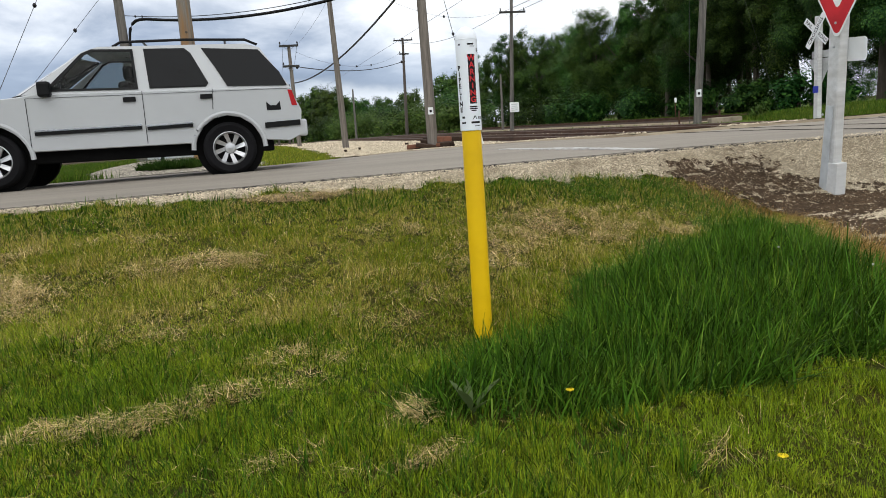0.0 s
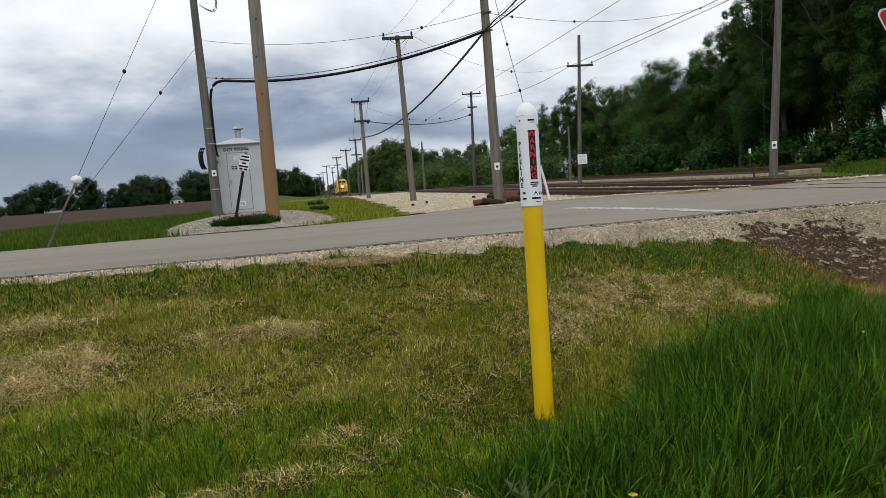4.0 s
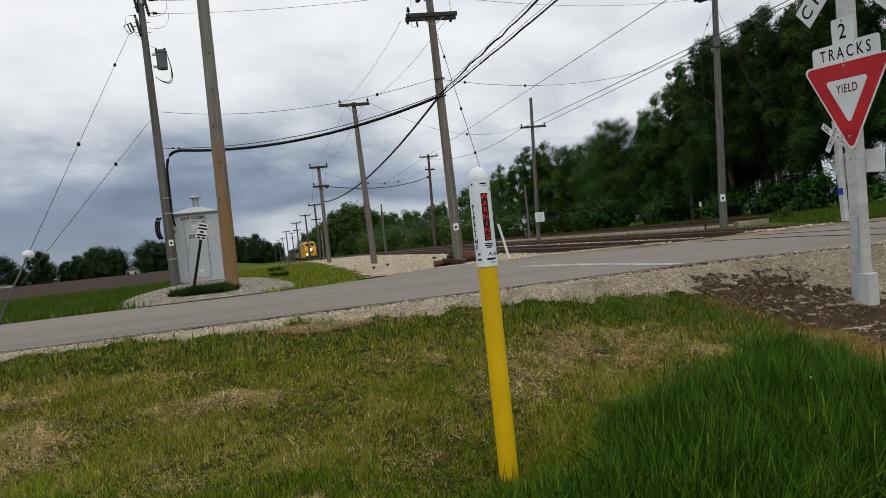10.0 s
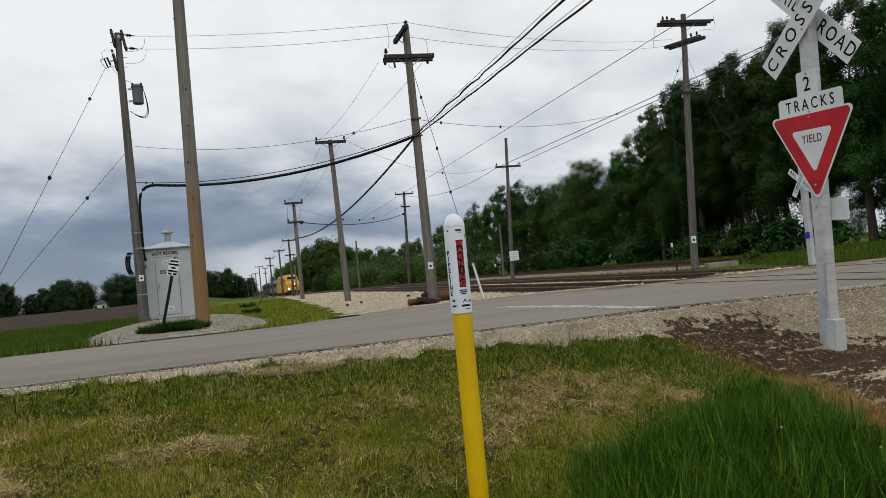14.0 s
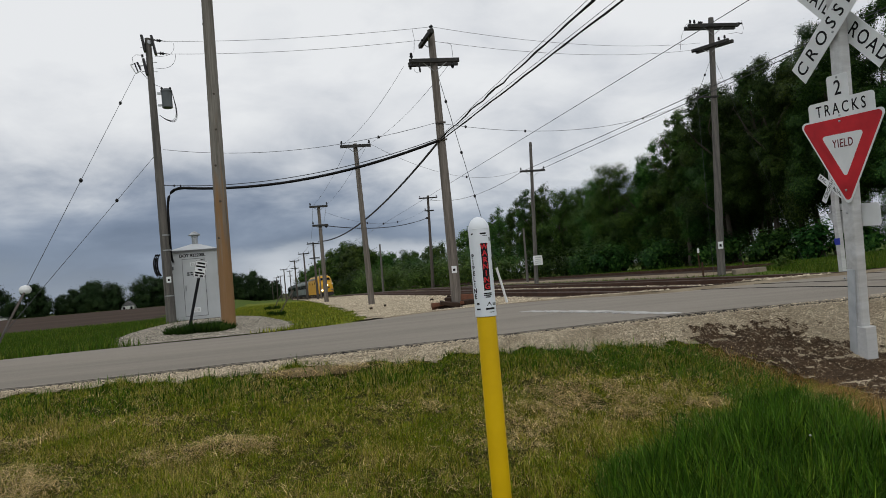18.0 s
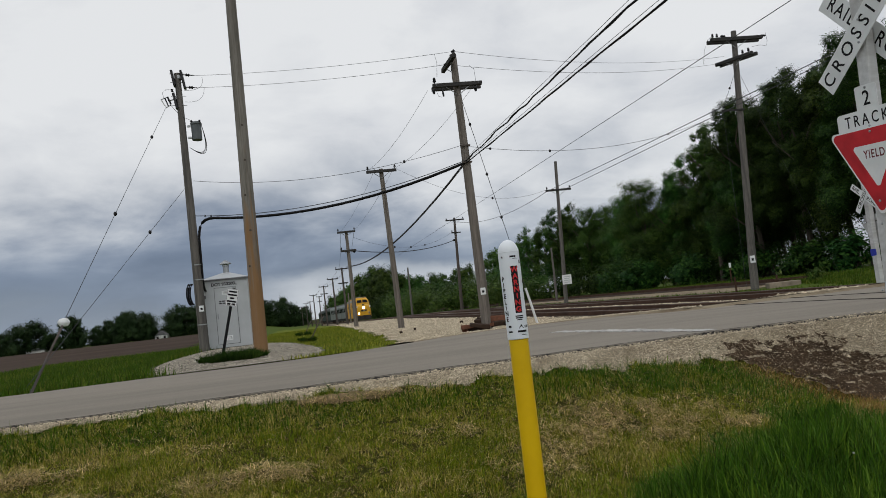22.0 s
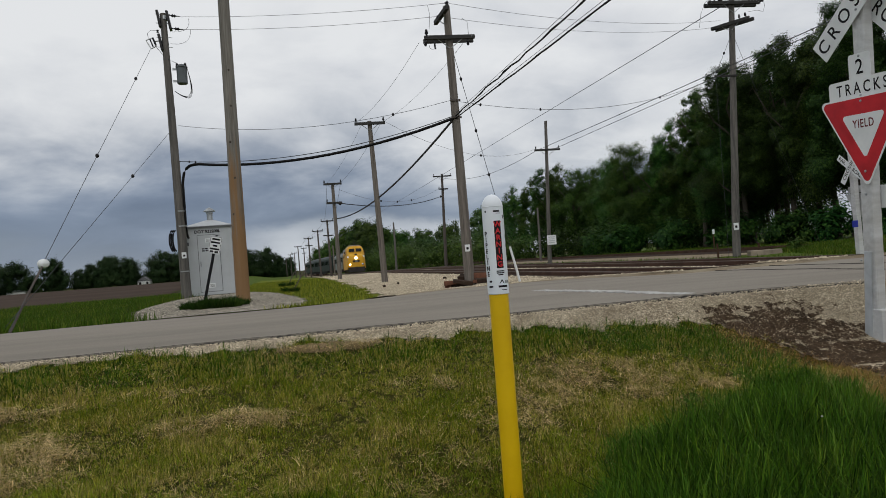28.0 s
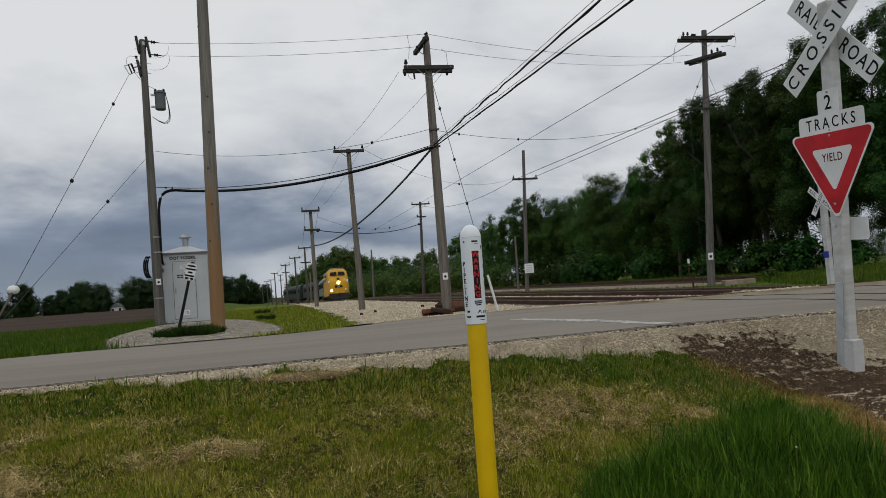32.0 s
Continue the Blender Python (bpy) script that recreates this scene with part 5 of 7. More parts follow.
tri = [(-0.016, -0.011, 0), (0.016, -0.011, 0), (0.0, 0.014, 0)]
part("printed_mark", Build().add(*wrapped(tri, [(0, 1, 2)], WARN + 3, 1.312, lift=0.0069)), M_INK, marker)
for dx in (0.028, 0.041, 0.052):
    part("text_bar", Build().add(*wrapped(*grid_patch(0.009, 0.016, 2), WARN + 3 + math.degrees(dx / 0.066), 1.310, lift=0.0069)), M_HUT_TRIM, marker)
part("printed_frame", Build().add(*wrapped(*grid_patch(0.014, 0.022, 2), WARN + 42, 1.70, lift=0.0069)), M_HUT_TRIM, marker)

# ---- crossing sign ----
SIGN_TURN = Matrix(((0, 0, -1, 0), (-1, 0, 0, 0), (0, 1, 0, 0), (0, 0, 0, 1)))


def tri_outline(side, r, n=6):
    """A triangle that points down, with rounded corners, centred on its middle."""
    R = side / math.sqrt(3)
    out = []
    for a in (30, 150, 270):
        cx, cy = (R - 2 * r) * math.cos(radians(a)), (R - 2 * r) * math.sin(radians(a))
        out += [(cx + r * math.cos(radians(a - 60 + 120 * k / n)), cy + r * math.sin(radians(a - 60 + 120 * k / n))) for k in range(n + 1)]
    return out


def bolt(parent, x, y, z):
    part("bolt", Build().lathe([(0.014, 0), (0.014, 0.006), (0.008, 0.01), (0, 0.011)], 8, Matrix.Translation((x, y, z))), M_STEEL, parent)


def blade(parent, length, width, angle, cy, z, words, size, stretch=1.0, spacing=1.0, cx=0.0):
    m = Matrix.Translation((cx, cy, z)) @ Matrix.Rotation(radians(angle), 4, "Z")
    b = part("blade", Build().slab([(-length / 2, -width / 2), (length / 2, -width / 2), (length / 2, width / 2), (-length / 2, width / 2)], 0, 0.006, m), M_SIGN_WHITE, parent, "white blade with black lettering")
    for body, dx in words:
        part("lettering", Build().add(*text_shape(body, size, depth=0.0008, stretch=stretch, bold=size * 0.008, spacing=spacing), m=m @ Matrix.Translation((dx, 0, 0.0072))), M_SIGN_BLACK, b)
    return b


# the post leans a little against its plates
POST_LEAN = pose(0, 3.8, 0) @ Matrix.Rotation(radians(-1.35), 4, "Z") @ pose(0, -3.8, 0)


def crossing_sign(m):
    """A white timber post with crossbuck, track count and yield plates, built upright in its own xy plane."""
    s = thing("crossing_sign", "white timber railroad crossing sign with crossbuck, 2 tracks and yield plates", "crossing sign", m, "crossing signs")
    part("post", Build().box(-0.078, 0.078, -0.3, 4.17, -0.145, -0.012, POST_LEAN, bev=0.024), M_WHITE_PAINT, s, "flaking white timber post")
    blade(s, 1.48, 0.267, -46.5, 3.798, -0.1525, (("RAIL", -0.43), ("ROAD", 0.45)), 0.218, 0.84, 1.25, -0.014)
    blade(s, 1.48, 0.267, 42.0, 3.788, 0.016, (("CROSSING", 0.0),), 0.218, 0.95, 1.58, 0.04)
    count = part("count_plate", Build().slab(rounded(0.28, 0.34, 0.03), 0, 0.005, Matrix.Translation((0, 3.03, 0.006))), M_SIGN_WHITE, s)
    part("lettering", Build().add(*text_shape("2", 0.225, depth=0.0008, stretch=0.9, bold=0.002), m=Matrix.Translation((0, 3.05, 0.0125))), M_SIGN_BLACK, count)
    tracks = part("tracks_plate", Build().slab(rounded(0.87, 0.22, 0.04), 0, 0.006, Matrix.Translation((0.015, 2.83, 0.010))), M_SIGN_WHITE, s)
    part("lettering", Build().add(*text_shape("TRACKS", 0.178, depth=0.0008, stretch=0.76, bold=0.0012, spacing=1.47), m=Matrix.Translation((0.015, 2.83, 0.0175))), M_SIGN_BLACK, tracks)
    yz = 2.41
    y = part("yield_plate", Build().slab(tri_outline(1.16, 0.05), 0, 0.006, Matrix.Translation((0.015, yz, 0.018))), M_SIGN_WHITE, s, "white-edged yield plate")
    part("red_field", Build().slab(tri_outline(1.095, 0.045), 0.0062, 0.0075, Matrix.Translation((0.015, yz, 0.018))), M_SIGN_RED, y, "red triangle")
    part("white_field", Build().slab(tri_outline(0.565, 0.03), 0.0077, 0.009, Matrix.Translation((0.015, yz - 0.02, 0.018))), M_SIGN_WHITE, y)
    part("lettering", Build().add(*text_shape("YIELD", 0.128, depth=0.0006, stretch=0.74, bold=0.0018, spacing=1.14), m=Matrix.Translation((0.015, yz + 0.035, 0.0275))), M_SIGN_DEEP, y)
    for bx, by, bz in ((0, 2.69, 0.0255), (0, 1.93, 0.0255), (0.0, 2.75, 0.017), (0, 3.17, 0.011), (0.02, 3.66, 0.022), (0.05, 3.90, 0.022), (-0.05, 1.68, -0.012)):
        bolt(s, bx, by, bz)
    return s, y


near_sign, _ = crossing_sign(Matrix.Translation((6.253, 6.05, 0.155)) @ Matrix.Rotation(radians(3.5), 4, "Z") @ Matrix.Rotation(radians(3.1), 4, "X") @ Matrix.Rotation(radians(-2.2), 4, "Y") @ SIGN_TURN @ Matrix.Translation((0, -0.12, 0)))
part("foot_plate", Build().box(-0.125, -0.03, 0.08, 1.05, -0.008, 0.006, POST_LEAN @ pose(-0.08, 0, 0.56) @ Matrix.Rotation(radians(-2.6), 4, "Z") @ pose(0.11, 0, -0.56), bev=0.003), M_STRAP, near_sign, "galvanised angle strapped to the foot")
part("foot_board", Build().box(0.0, 0.135, -0.27, 0.41, -0.155, -0.002, POST_LEAN, bev=0.01), M_WHITE_PAINT, near_sign, "white sheathing round the foot")
bolt(near_sign, -0.150, 0.95, 0.007)
part("side_plate", Build().slab(rounded(0.27, 0.25, 0.04), 0, 0.006, Matrix.Translation((0.11, 1.64, -0.155))), M_SIGN_WHITE, near_sign, "pale rounded plate seen from its back")

fs_ = thing("crossing_sign", "white crossbuck sign beyond the tracks, its yield plate seen from behind", "crossing sign", Matrix.Translation((16.68, 17.6, 0.52)) @ Matrix.Rotation(radians(0), 4, "Z") @ SIGN_TURN, "crossing signs")
part("post", Build().box(-0.08, 0.08, -0.3, 3.05, -0.17, -0.012, bev=0.012), M_WHITE_PAINT, fs_)
blade(fs_, 1.12, 0.19, -40, 2.62, 0.004, (("RAIL", -0.35), ("ROAD", 0.34)), 0.165, 0.92)
blade(fs_, 1.12, 0.19, 55, 2.62, 0.016, (("CROSSING", 0.0),), 0.165, 1.1)
part("yield_plate", Build().slab(tri_outline(0.95, 0.05), 0, 0.006, Matrix.Translation((0, 1.55, -0.185))), M_ALU, fs_, "bare aluminium back of a yield plate")
part("tracks_plate", Build().slab(rounded(0.7, 0.2, 0.04), 0, 0.006, Matrix.Translation((0, 1.95, -0.182))), M_ALU, fs_)
part("blue_plate", Build().slab(rounded(0.22, 0.2, 0.01), 0, 0.004, Matrix.Translation((0, 0.92, -0.011))), M_BLUE, fs_, "small blue plate")

# ---- clutter round the yard ----
ties = thing("old_tie_pile", "pile of rotten dark timber ties round the pole foot", "tie pile", pose(5.2, 19.3, base_z(5.2, 19.3)))
rt = random.Random(6)
for k in range(15):
    L, w, t_ = rt.uniform(0.22, 0.55), rt.uniform(0.06, 0.11), rt.uniform(0.05, 0.08)
    a, q = rt.uniform(0, 6.28), rt.uniform(0.28, 0.62)
    m = pose(q * 1.15 * math.cos(a), 0.25 + 0.6 * q * math.sin(a), t_ + 0.12 * (k % 3), rt.uniform(-8, 8), rt.uniform(-14, 14), rt.uniform(-60, 60))
    b = Build().box(-L / 2, L / 2, -w, w, -t_, t_, bev=0.018)
    b.v = [tuple(m @ Vector((x * (1 + 0.10 * math.sin(31 * y + k)), y * (1 + 0.22 * math.sin(13 * x + k)), z * (1 + 0.25 * math.sin(17 * x + 9 * y + k))))) for x, y, z in b.v]
    part("timber", b, M_TIE_RED if k % 4 == 1 else M_TIE, ties)
blk = thing("concrete_block", "low tan concrete block beside the far track", "concrete block", pose(19.5, 25.6, base_z(19.5, 25.6)))
part("block", Build().box(-0.62, 0.62, -0.3, 0.3, -0.1, 0.20, pose(0, 0, 0, 0, 0, -20), bev=0.03), M_CONCRETE, blk)
for dx, t in ((-0.1, 20), (0.1, -35)):
    part("debris", Build().box(-0.18, 0.18, -0.05, 0.05, 0.24, 0.29, pose(dx, 0, 0, 0, 0, t), bev=0.01), M_TIE, blk)
for x, y, hh, lab in ((18.0, 26.6, 0.62, "short rusty iron stake"), (19.4, 25.8, 0.5, "short rusty iron stake"), (27.0, 40.5, 1.35, "thin post with a small white plate by the trees")):
    st = thing("stake", lab, "stake", pose(x, y, base_z(x, y)), "stakes")
    part("rod", Build().box(-0.03, 0.03, -0.03, 0.03, -0.1, hh, bev=0.005), M_RAIL, st)
    if hh > 1:
        part("plate", Build().slab(rounded(0.16, 0.3, 0.02), 0, 0.008, pose(0, -0.035, hh - 0.1, 90, 0, 0)), M_SIGN_WHITE, st)
for x, y, s in ((3.4, 24.6, 0.22), (4.2, 26.5, 0.18), (6.6, 29.0, 0.3)):
    cl = thing("iron_scrap", "dark scrap of track hardware lying on the gravel", "scrap", pose(x, y, base_z(x, y) + 0.03, 0, 0, 20 * s), "track scraps")
    part("bar", Build().box(-0.22 * s, 0.22 * s, -0.05, 0.05, 0.0, 0.09, bev=0.012), M_TIE, cl)
heap = thing("ballast_heap", "small pale heap of ballast by the road edge", "gravel heap", pose(11.3, 14.4, base_z(11.3, 14.4)))
hb = Build()
hb.lathe([(0.62 - 0.075 * k + 0.02 * (k % 2), 0.012 * k * (2.2 - 0.14 * k) - 0.03) for k in range(8)], 22)
hb.v = [(x * (1 + 0.18 * math.sin(5 * y + 2 * x)), y * (0.8 + 0.2 * math.sin(4 * x)), z + 0.02 * math.sin(17 * x) * math.sin(13 * y)) for x, y, z in hb.v]
part("heap", hb, M_GRAVEL_BED, heap, "", True)

# ---- far house ----
house = thing("farmhouse", "small white farmhouse among the far trees", "house", pose(-52.5, 300, FAR_Z - 0.9))
part("wall", Build().box(-2.2, 2.2, -4, 4, 0, 2.2), M_HOUSE, house)
part("roof", Build().add([(-2.45, -4.2, 2.15), (2.45, -4.2, 2.15), (2.45, 4.2, 2.15), (-2.45, 4.2, 2.15), (0, -4.2, 3.9), (0, 4.2, 3.9)], [(0, 1, 4), (2, 3, 5), (1, 2, 5, 4), (3, 0, 4, 5), (0, 3, 2, 1)]), M_ROOF, house)
for x0 in (-1.6, 1.0):
    part("window", Build().box(x0, x0 + 0.8, -4.03, -3.99, 0.9, 1.8), M_GLASS, house)
barn = thing("farm_shed", "low white farm shed on the far side of the field", "shed", pose(-97.5, 300, FAR_Z - 0.6))
part("wall", Build().box(-3.2, 3.2, -3, 3, 0, 1.5), M_HOUSE, barn)
part("roof", Build().add([(-3.4, -3.3, 1.45), (3.4, -3.3, 1.45), (3.4, 3.3, 1.45), (-3.4, 3.3, 1.45), (-3.4, 0, 2.3), (3.4, 0, 2.3)], [(0, 1, 5, 4), (2, 3, 4, 5), (1, 2, 5), (3, 0, 4), (0, 3, 2, 1)]), M_COACH_GREY, barn)


# ---- trees ----
def crown_mesh(name, blobs, leaves, leaf, mat, seed):
    """Leaves in loose clusters inside several blobs (x, y, z, radius, flatness), hanging sprays with gaps between them."""
    rng = np.random.default_rng(seed)
    B = np.array(blobs)
    per = 14
    k = len(B)
    cd = rng.normal(size=(k * per, 3))
    cd *= (rng.uniform(0.35, 1.05, k * per) / np.linalg.norm(cd, axis=1))[:, None]
    own = np.repeat(np.arange(k), per)
    centre = B[own, :3] + cd * B[own, 3][:, None] * np.stack([np.ones(k * per), np.ones(k * per), B[own, 4]], 1)
    size = B[own, 3] * rng.uniform(0.16, 0.40, k * per)
    weight = size ** 2
    pick = rng.choice(k * per, leaves, p=weight / weight.sum())
    wind = np.array([0.78, -0.42, 0.46])
    c = centre[pick] + rng.normal(size=(leaves, 3)) * size[pick][:, None] * 0.62 + (rng.exponential(0.8, leaves) * size[pick])[:, None] * wind
    face = (c - B[own[pick], :3]) / B[own[pick], 3][:, None] + np.array([0, 0, 0.5]) + rng.normal(size=(leaves, 3)) * 0.22
    face /= np.linalg.norm(face, axis=1)[:, None]
    a = np.cross(face, rng.normal(size=(leaves, 3)))
    a /= np.linalg.norm(a, axis=1)[:, None] + 1e-6
    b = np.cross(face, a)
    s = leaf * rng.uniform(0.5, 1.4, leaves)[:, None]
    vs = np.stack([c - a * s, c + b * s * 0.55 + a * s * 0.1, c + a * s, c - b * s * 0.55 + a * s * 0.1], 1).reshape(-1, 3)
    return fast_mesh(name, vs, np.arange(leaves * 4).reshape(-1, 4), mat)


def trunk_build(hgt, r0, seed, limbs=7, spread=0.35):
    rg = random.Random(seed)
    b = Build()
    pts = [(rg.uniform(-0.1, 0.1) * k, rg.uniform(-0.1, 0.1) * k, hgt * k / 6 - (0.3 if k == 0 else 0)) for k in range(7)]
    b.tube(pts, [r0 * (1.25 if k == 0 else 1 - 0.13 * k) for k in range(7)], 8)
    for k in range(limbs):
        z = hgt * rg.uniform(0.3, 0.85)
        a = rg.uniform(0, 6.28)
        L = hgt * spread * rg.uniform(0.6, 1.1)
        i = min(5, int(z / hgt * 6))
        p0 = Vector(pts[i]).lerp(Vector(pts[i + 1]), z / hgt * 6 - i)
        p1 = p0 + Vector((math.cos(a) * L * 0.5, math.sin(a) * L * 0.5, L * 0.45))
        p2 = p0 + Vector((math.cos(a + 0.3) * L, math.sin(a + 0.3) * L, L * 0.95))
        b.tube([p0, p1, p2], [r0 * 0.4, r0 * 0.25, r0 * 0.08], 6)
    return b


def tree_kind(seed, hgt, width, leaves, leaf, mat, low=0.12, label="", sparse=False, leaders=11, skip=0.20, taper=0.06):
    """A trunk with several rising leaders; each carries plumes of leaves that thin towards its tip."""
    rg = random.Random(seed)
    blobs = []
    for k in range(5 if sparse else leaders):
        a, rr = k * 2.4 + rg.uniform(-0.5, 0.5), width * (0.10 if k == 0 else rg.uniform(0.30, 0.80))
        top = hgt * (0.94 if k == 0 else rg.uniform(0.78, 0.97) - 0.12 * (rr / width) ** 2)
        z = hgt * (low + rg.uniform(0.0, 0.12))
        while z < top:
            f = (z - hgt * low) / (top - hgt * low)
            r = width * (0.30 - taper * f) * rg.uniform(0.75, 1.25) * (0.62 if sparse else 1.0)
            out = rr * (0.80 + 0.30 * math.sin(math.pi * min(1, f + 0.1)) - 0.25 * f * f)
            if z + r * 0.6 < hgt * 1.02 and rg.random() > (0.35 if sparse else skip):
                blobs.append((math.cos(a) * out + rg.uniform(-0.4, 0.4) * r, math.sin(a) * out + rg.uniform(-0.4, 0.4) * r, z, r, rg.uniform(0.7, 1.1)))
            z += r * rg.uniform(0.8, 1.2)
    t = thing("tree", label, "tree", Matrix.Translation((0, 0, -200)), "trees along the railway")
    part("trunk", trunk_build(hgt * (0.80 if sparse else 0.72), hgt * 0.016, seed, 7, 0.2 if sparse else 0.35), M_BARK, t)
    crown = new("crown", crown_mesh("crown", blobs, leaves, leaf, mat, seed))
    crown.parent = t
    return t


def plant(kinds, spots):
    """The first spot of each kind takes the built tree; the rest are copies."""
    used = {}
    for kind, x, y, turn, scale in spots:
        m = Matrix.Translation((x, y, h(x, y))) @ Matrix.Rotation(radians(turn), 4, "Z")
        src = kinds[kind]
        if kind not in used:
            used[kind] = src
            src.matrix_world = m
            src.scale = (scale,) * 3
        else:
            keep = src.scale.copy()
            src.scale = (scale,) * 3
            copy_thing(src, m)
            src.scale = keep


LT = "tall leafy tree in full summer green"
KINDS = {
    "a": tree_kind(11, 15.8, 4.6, 120000, 0.062, M_LEAF_DEEP, 0.25, LT, False, 9, 0.31, 0.14),
    "b": tree_kind(12, 14.2, 4.2, 96000, 0.062, M_LEAF_MID, 0.18, LT, False, 7, 0.26, 0.13),
    "c": tree_kind(13, 16.9, 3.9, 104000, 0.062, M_LEAF_DEEP, 0.28, LT, False, 8, 0.31, 0.15),
    "d": tree_kind(14, 11.7, 4.4, 92000, 0.062, M_LEAF, 0.06, "broad leafy tree with low branches", False, 8, 0.24, 0.12),
    "s": tree_kind(15, 16.5, 3.4, 52000, 0.062, M_LEAF, 0.35, "tall thin tree with open airy crown", True),
    "f": tree_kind(16, 12.0, 5.5, 26000, 0.19, M_LEAF_FAR, 0.05, "far dark field tree"),
    "g": tree_kind(17, 9.5, 6.5, 26000, 0.19, M_LEAF_FAR, 0.10, "far broad field tree"),
    "m": tree_kind(18, 12.0, 5.5, 26000, 0.20, M_LEAF, 0.03, "leafy tree behind the tracks"),
}
spots = []
rg = random.Random(21)
row = [(33.5, "a", 1.0), (37.5, "c", 0.98), (41.5, "a", 1.02), (45.5, "b", 1.14), (49, "c", 1.0), (53.5, "a", 1.02), (55.8, "c", 0.98), (58, "b", 1.05), (60.5, "s", 1.03), (64, "d", 1.28), (68.5, "b", 1.03), (73, "d", 1.17), (78.5, "d", 1.10), (84, "d", 1.08), (90, "d", 1.12), (96, "b", 1.0), (102, "a", 0.93), (109, "b", 0.98), (117, "b", 0.95), (126, "b", 0.93), (137, "m", 1.0)]
for y, kd, s in row:
    spots.append((kd, 40 + rg.uniform(-1.2, 1.2), y, rg.uniform(-60, 60), s * (0.97 if y > 60 else 1.02 if y > 47 else 1.07)))
for y, kd, s in ((31, "b", 1.0), (42, "b", 0.95), (67, "d", 0.98), (87, "b", 0.82), (62, "b", 0.95), (72, "b", 0.95), (77, "d", 1.08), (82, "b", 0.88), (92, "d", 1.05), (97, "b", 0.9), (104, "b", 0.95), (50, "a", 1.14), (54, "c", 1.12), (57, "a", 1.18), (59.5, "c", 1.12), (62, "a", 1.12), (64.5, "c", 0.98), (24, "c", 0.95), (27.5, "a", 0.95), (20, "b", 1.0), (34.5, "b", 0.95)):
    spots.append((kd, 46.5 + rg.uniform(-1.5, 1.5), y, rg.uniform(-60, 60), s))
for y, kd, s in ((25, "d", 0.8), (37, "d", 0.7), (48.5, "d", 0.7), (60, "d", 0.8)):
    spots.append((kd, 52 + rg.uniform(-1.5, 1.5), y + 4, rg.uniform(0, 360), s))
for x, y, kd, s in ((36, 152, "m", 0.80), (33, 166, "m", 0.78), (30, 180, "m", 0.85), (28, 196, "m", 1.0), (26.5, 212, "m", 1.25), (25, 228, "m", 1.4), (23.5, 250, "m", 1.35), (21.5, 275, "m", 1.2), (19.5, 300, "m", 1.1), (17, 335, "m", 1.0)):
    spots.append((kd, x, y, rg.uniform(0, 360), s))
for x, kd, s in ((-112, "g", 1.0), (-101, "g", 1.35), (-92, "f", 0.6), (-84.5, "f", 1.1), (-78, "f", 0.7), (-73, "f", 0.85), (-66, "f", 1.05), (-61, "g", 1.3), (-57, "f", 0.75), (-49, "f", 0.7), (-44, "g", 1.4), (-38, "f", 1.0), (-33, "f", 0.9), (-28, "f", 0.95), (-22, "f", 0.85), (-16.5, "g", 1.0), (-11.5, "f", 0.95), (-5.5, "f", 1.08), (-1.5, "f", 0.8), (3, "f", 0.7)):
    spots.append((kd, x * 1.0, 302 + rg.uniform(-6, 6), rg.uniform(0, 360), s))
plant(KINDS, spots)


def bush(x, y, r, hgt, mat, seed, label, leaves=1500, leaf=0.14, name="bush", cat="bush"):
    rb = random.Random(seed)
    t = thing(name, label, cat, Matrix.Translation((x, y, h(x, y))), "bushes and weeds")
    blobs = [(rb.uniform(-0.6, 0.6) * r, rb.uniform(-0.6, 0.6) * r, hgt * rb.uniform(0.25, 0.7), r * rb.uniform(0.35, 0.6), min(1.2, hgt / r)) for _ in range(6)]
    c = new("foliage", crown_mesh("foliage", blobs, leaves, leaf, mat, seed))
    c.parent = t
    return t


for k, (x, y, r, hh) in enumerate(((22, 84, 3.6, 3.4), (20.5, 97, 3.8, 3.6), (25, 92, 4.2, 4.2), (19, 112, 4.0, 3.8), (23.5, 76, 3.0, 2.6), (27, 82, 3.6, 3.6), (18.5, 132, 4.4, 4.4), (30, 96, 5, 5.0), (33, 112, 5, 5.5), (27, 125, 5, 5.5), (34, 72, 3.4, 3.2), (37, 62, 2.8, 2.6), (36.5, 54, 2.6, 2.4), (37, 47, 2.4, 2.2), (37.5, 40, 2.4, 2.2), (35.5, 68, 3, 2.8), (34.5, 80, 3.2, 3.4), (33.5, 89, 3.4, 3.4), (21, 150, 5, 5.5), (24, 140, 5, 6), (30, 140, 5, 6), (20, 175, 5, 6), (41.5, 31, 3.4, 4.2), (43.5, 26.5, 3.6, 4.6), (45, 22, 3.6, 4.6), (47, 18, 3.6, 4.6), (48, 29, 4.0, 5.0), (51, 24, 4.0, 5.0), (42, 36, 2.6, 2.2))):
    # the undergrowth's darker leaf colour stands in for shade under the trees
    bush(x, y, r, hh, M_BUSH if k < 7 else M_LEAF_DEEP, 40 + k, "rounded green bush behind the tracks" if k < 7 else "undergrowth at the foot of the trees, tree shade put into its leaf colour", 4500, 0.15)
rg = random.Random(77)
for k in range(30):
    x = -125 + 4.3 * k + rg.uniform(-1, 1)
    bush(x, 306 + rg.uniform(-3, 3), rg.uniform(3.0, 4.5), rg.uniform(3.0, 5.0), M_LEAF_FAR, 200 + k, "dark hedge tree at the far field edge", 1500, 0.30)
bush(20.5, 25.2, 0.5, 0.55, M_BUSH, 90, "small pale green bush beside the concrete block", 700, 0.05)
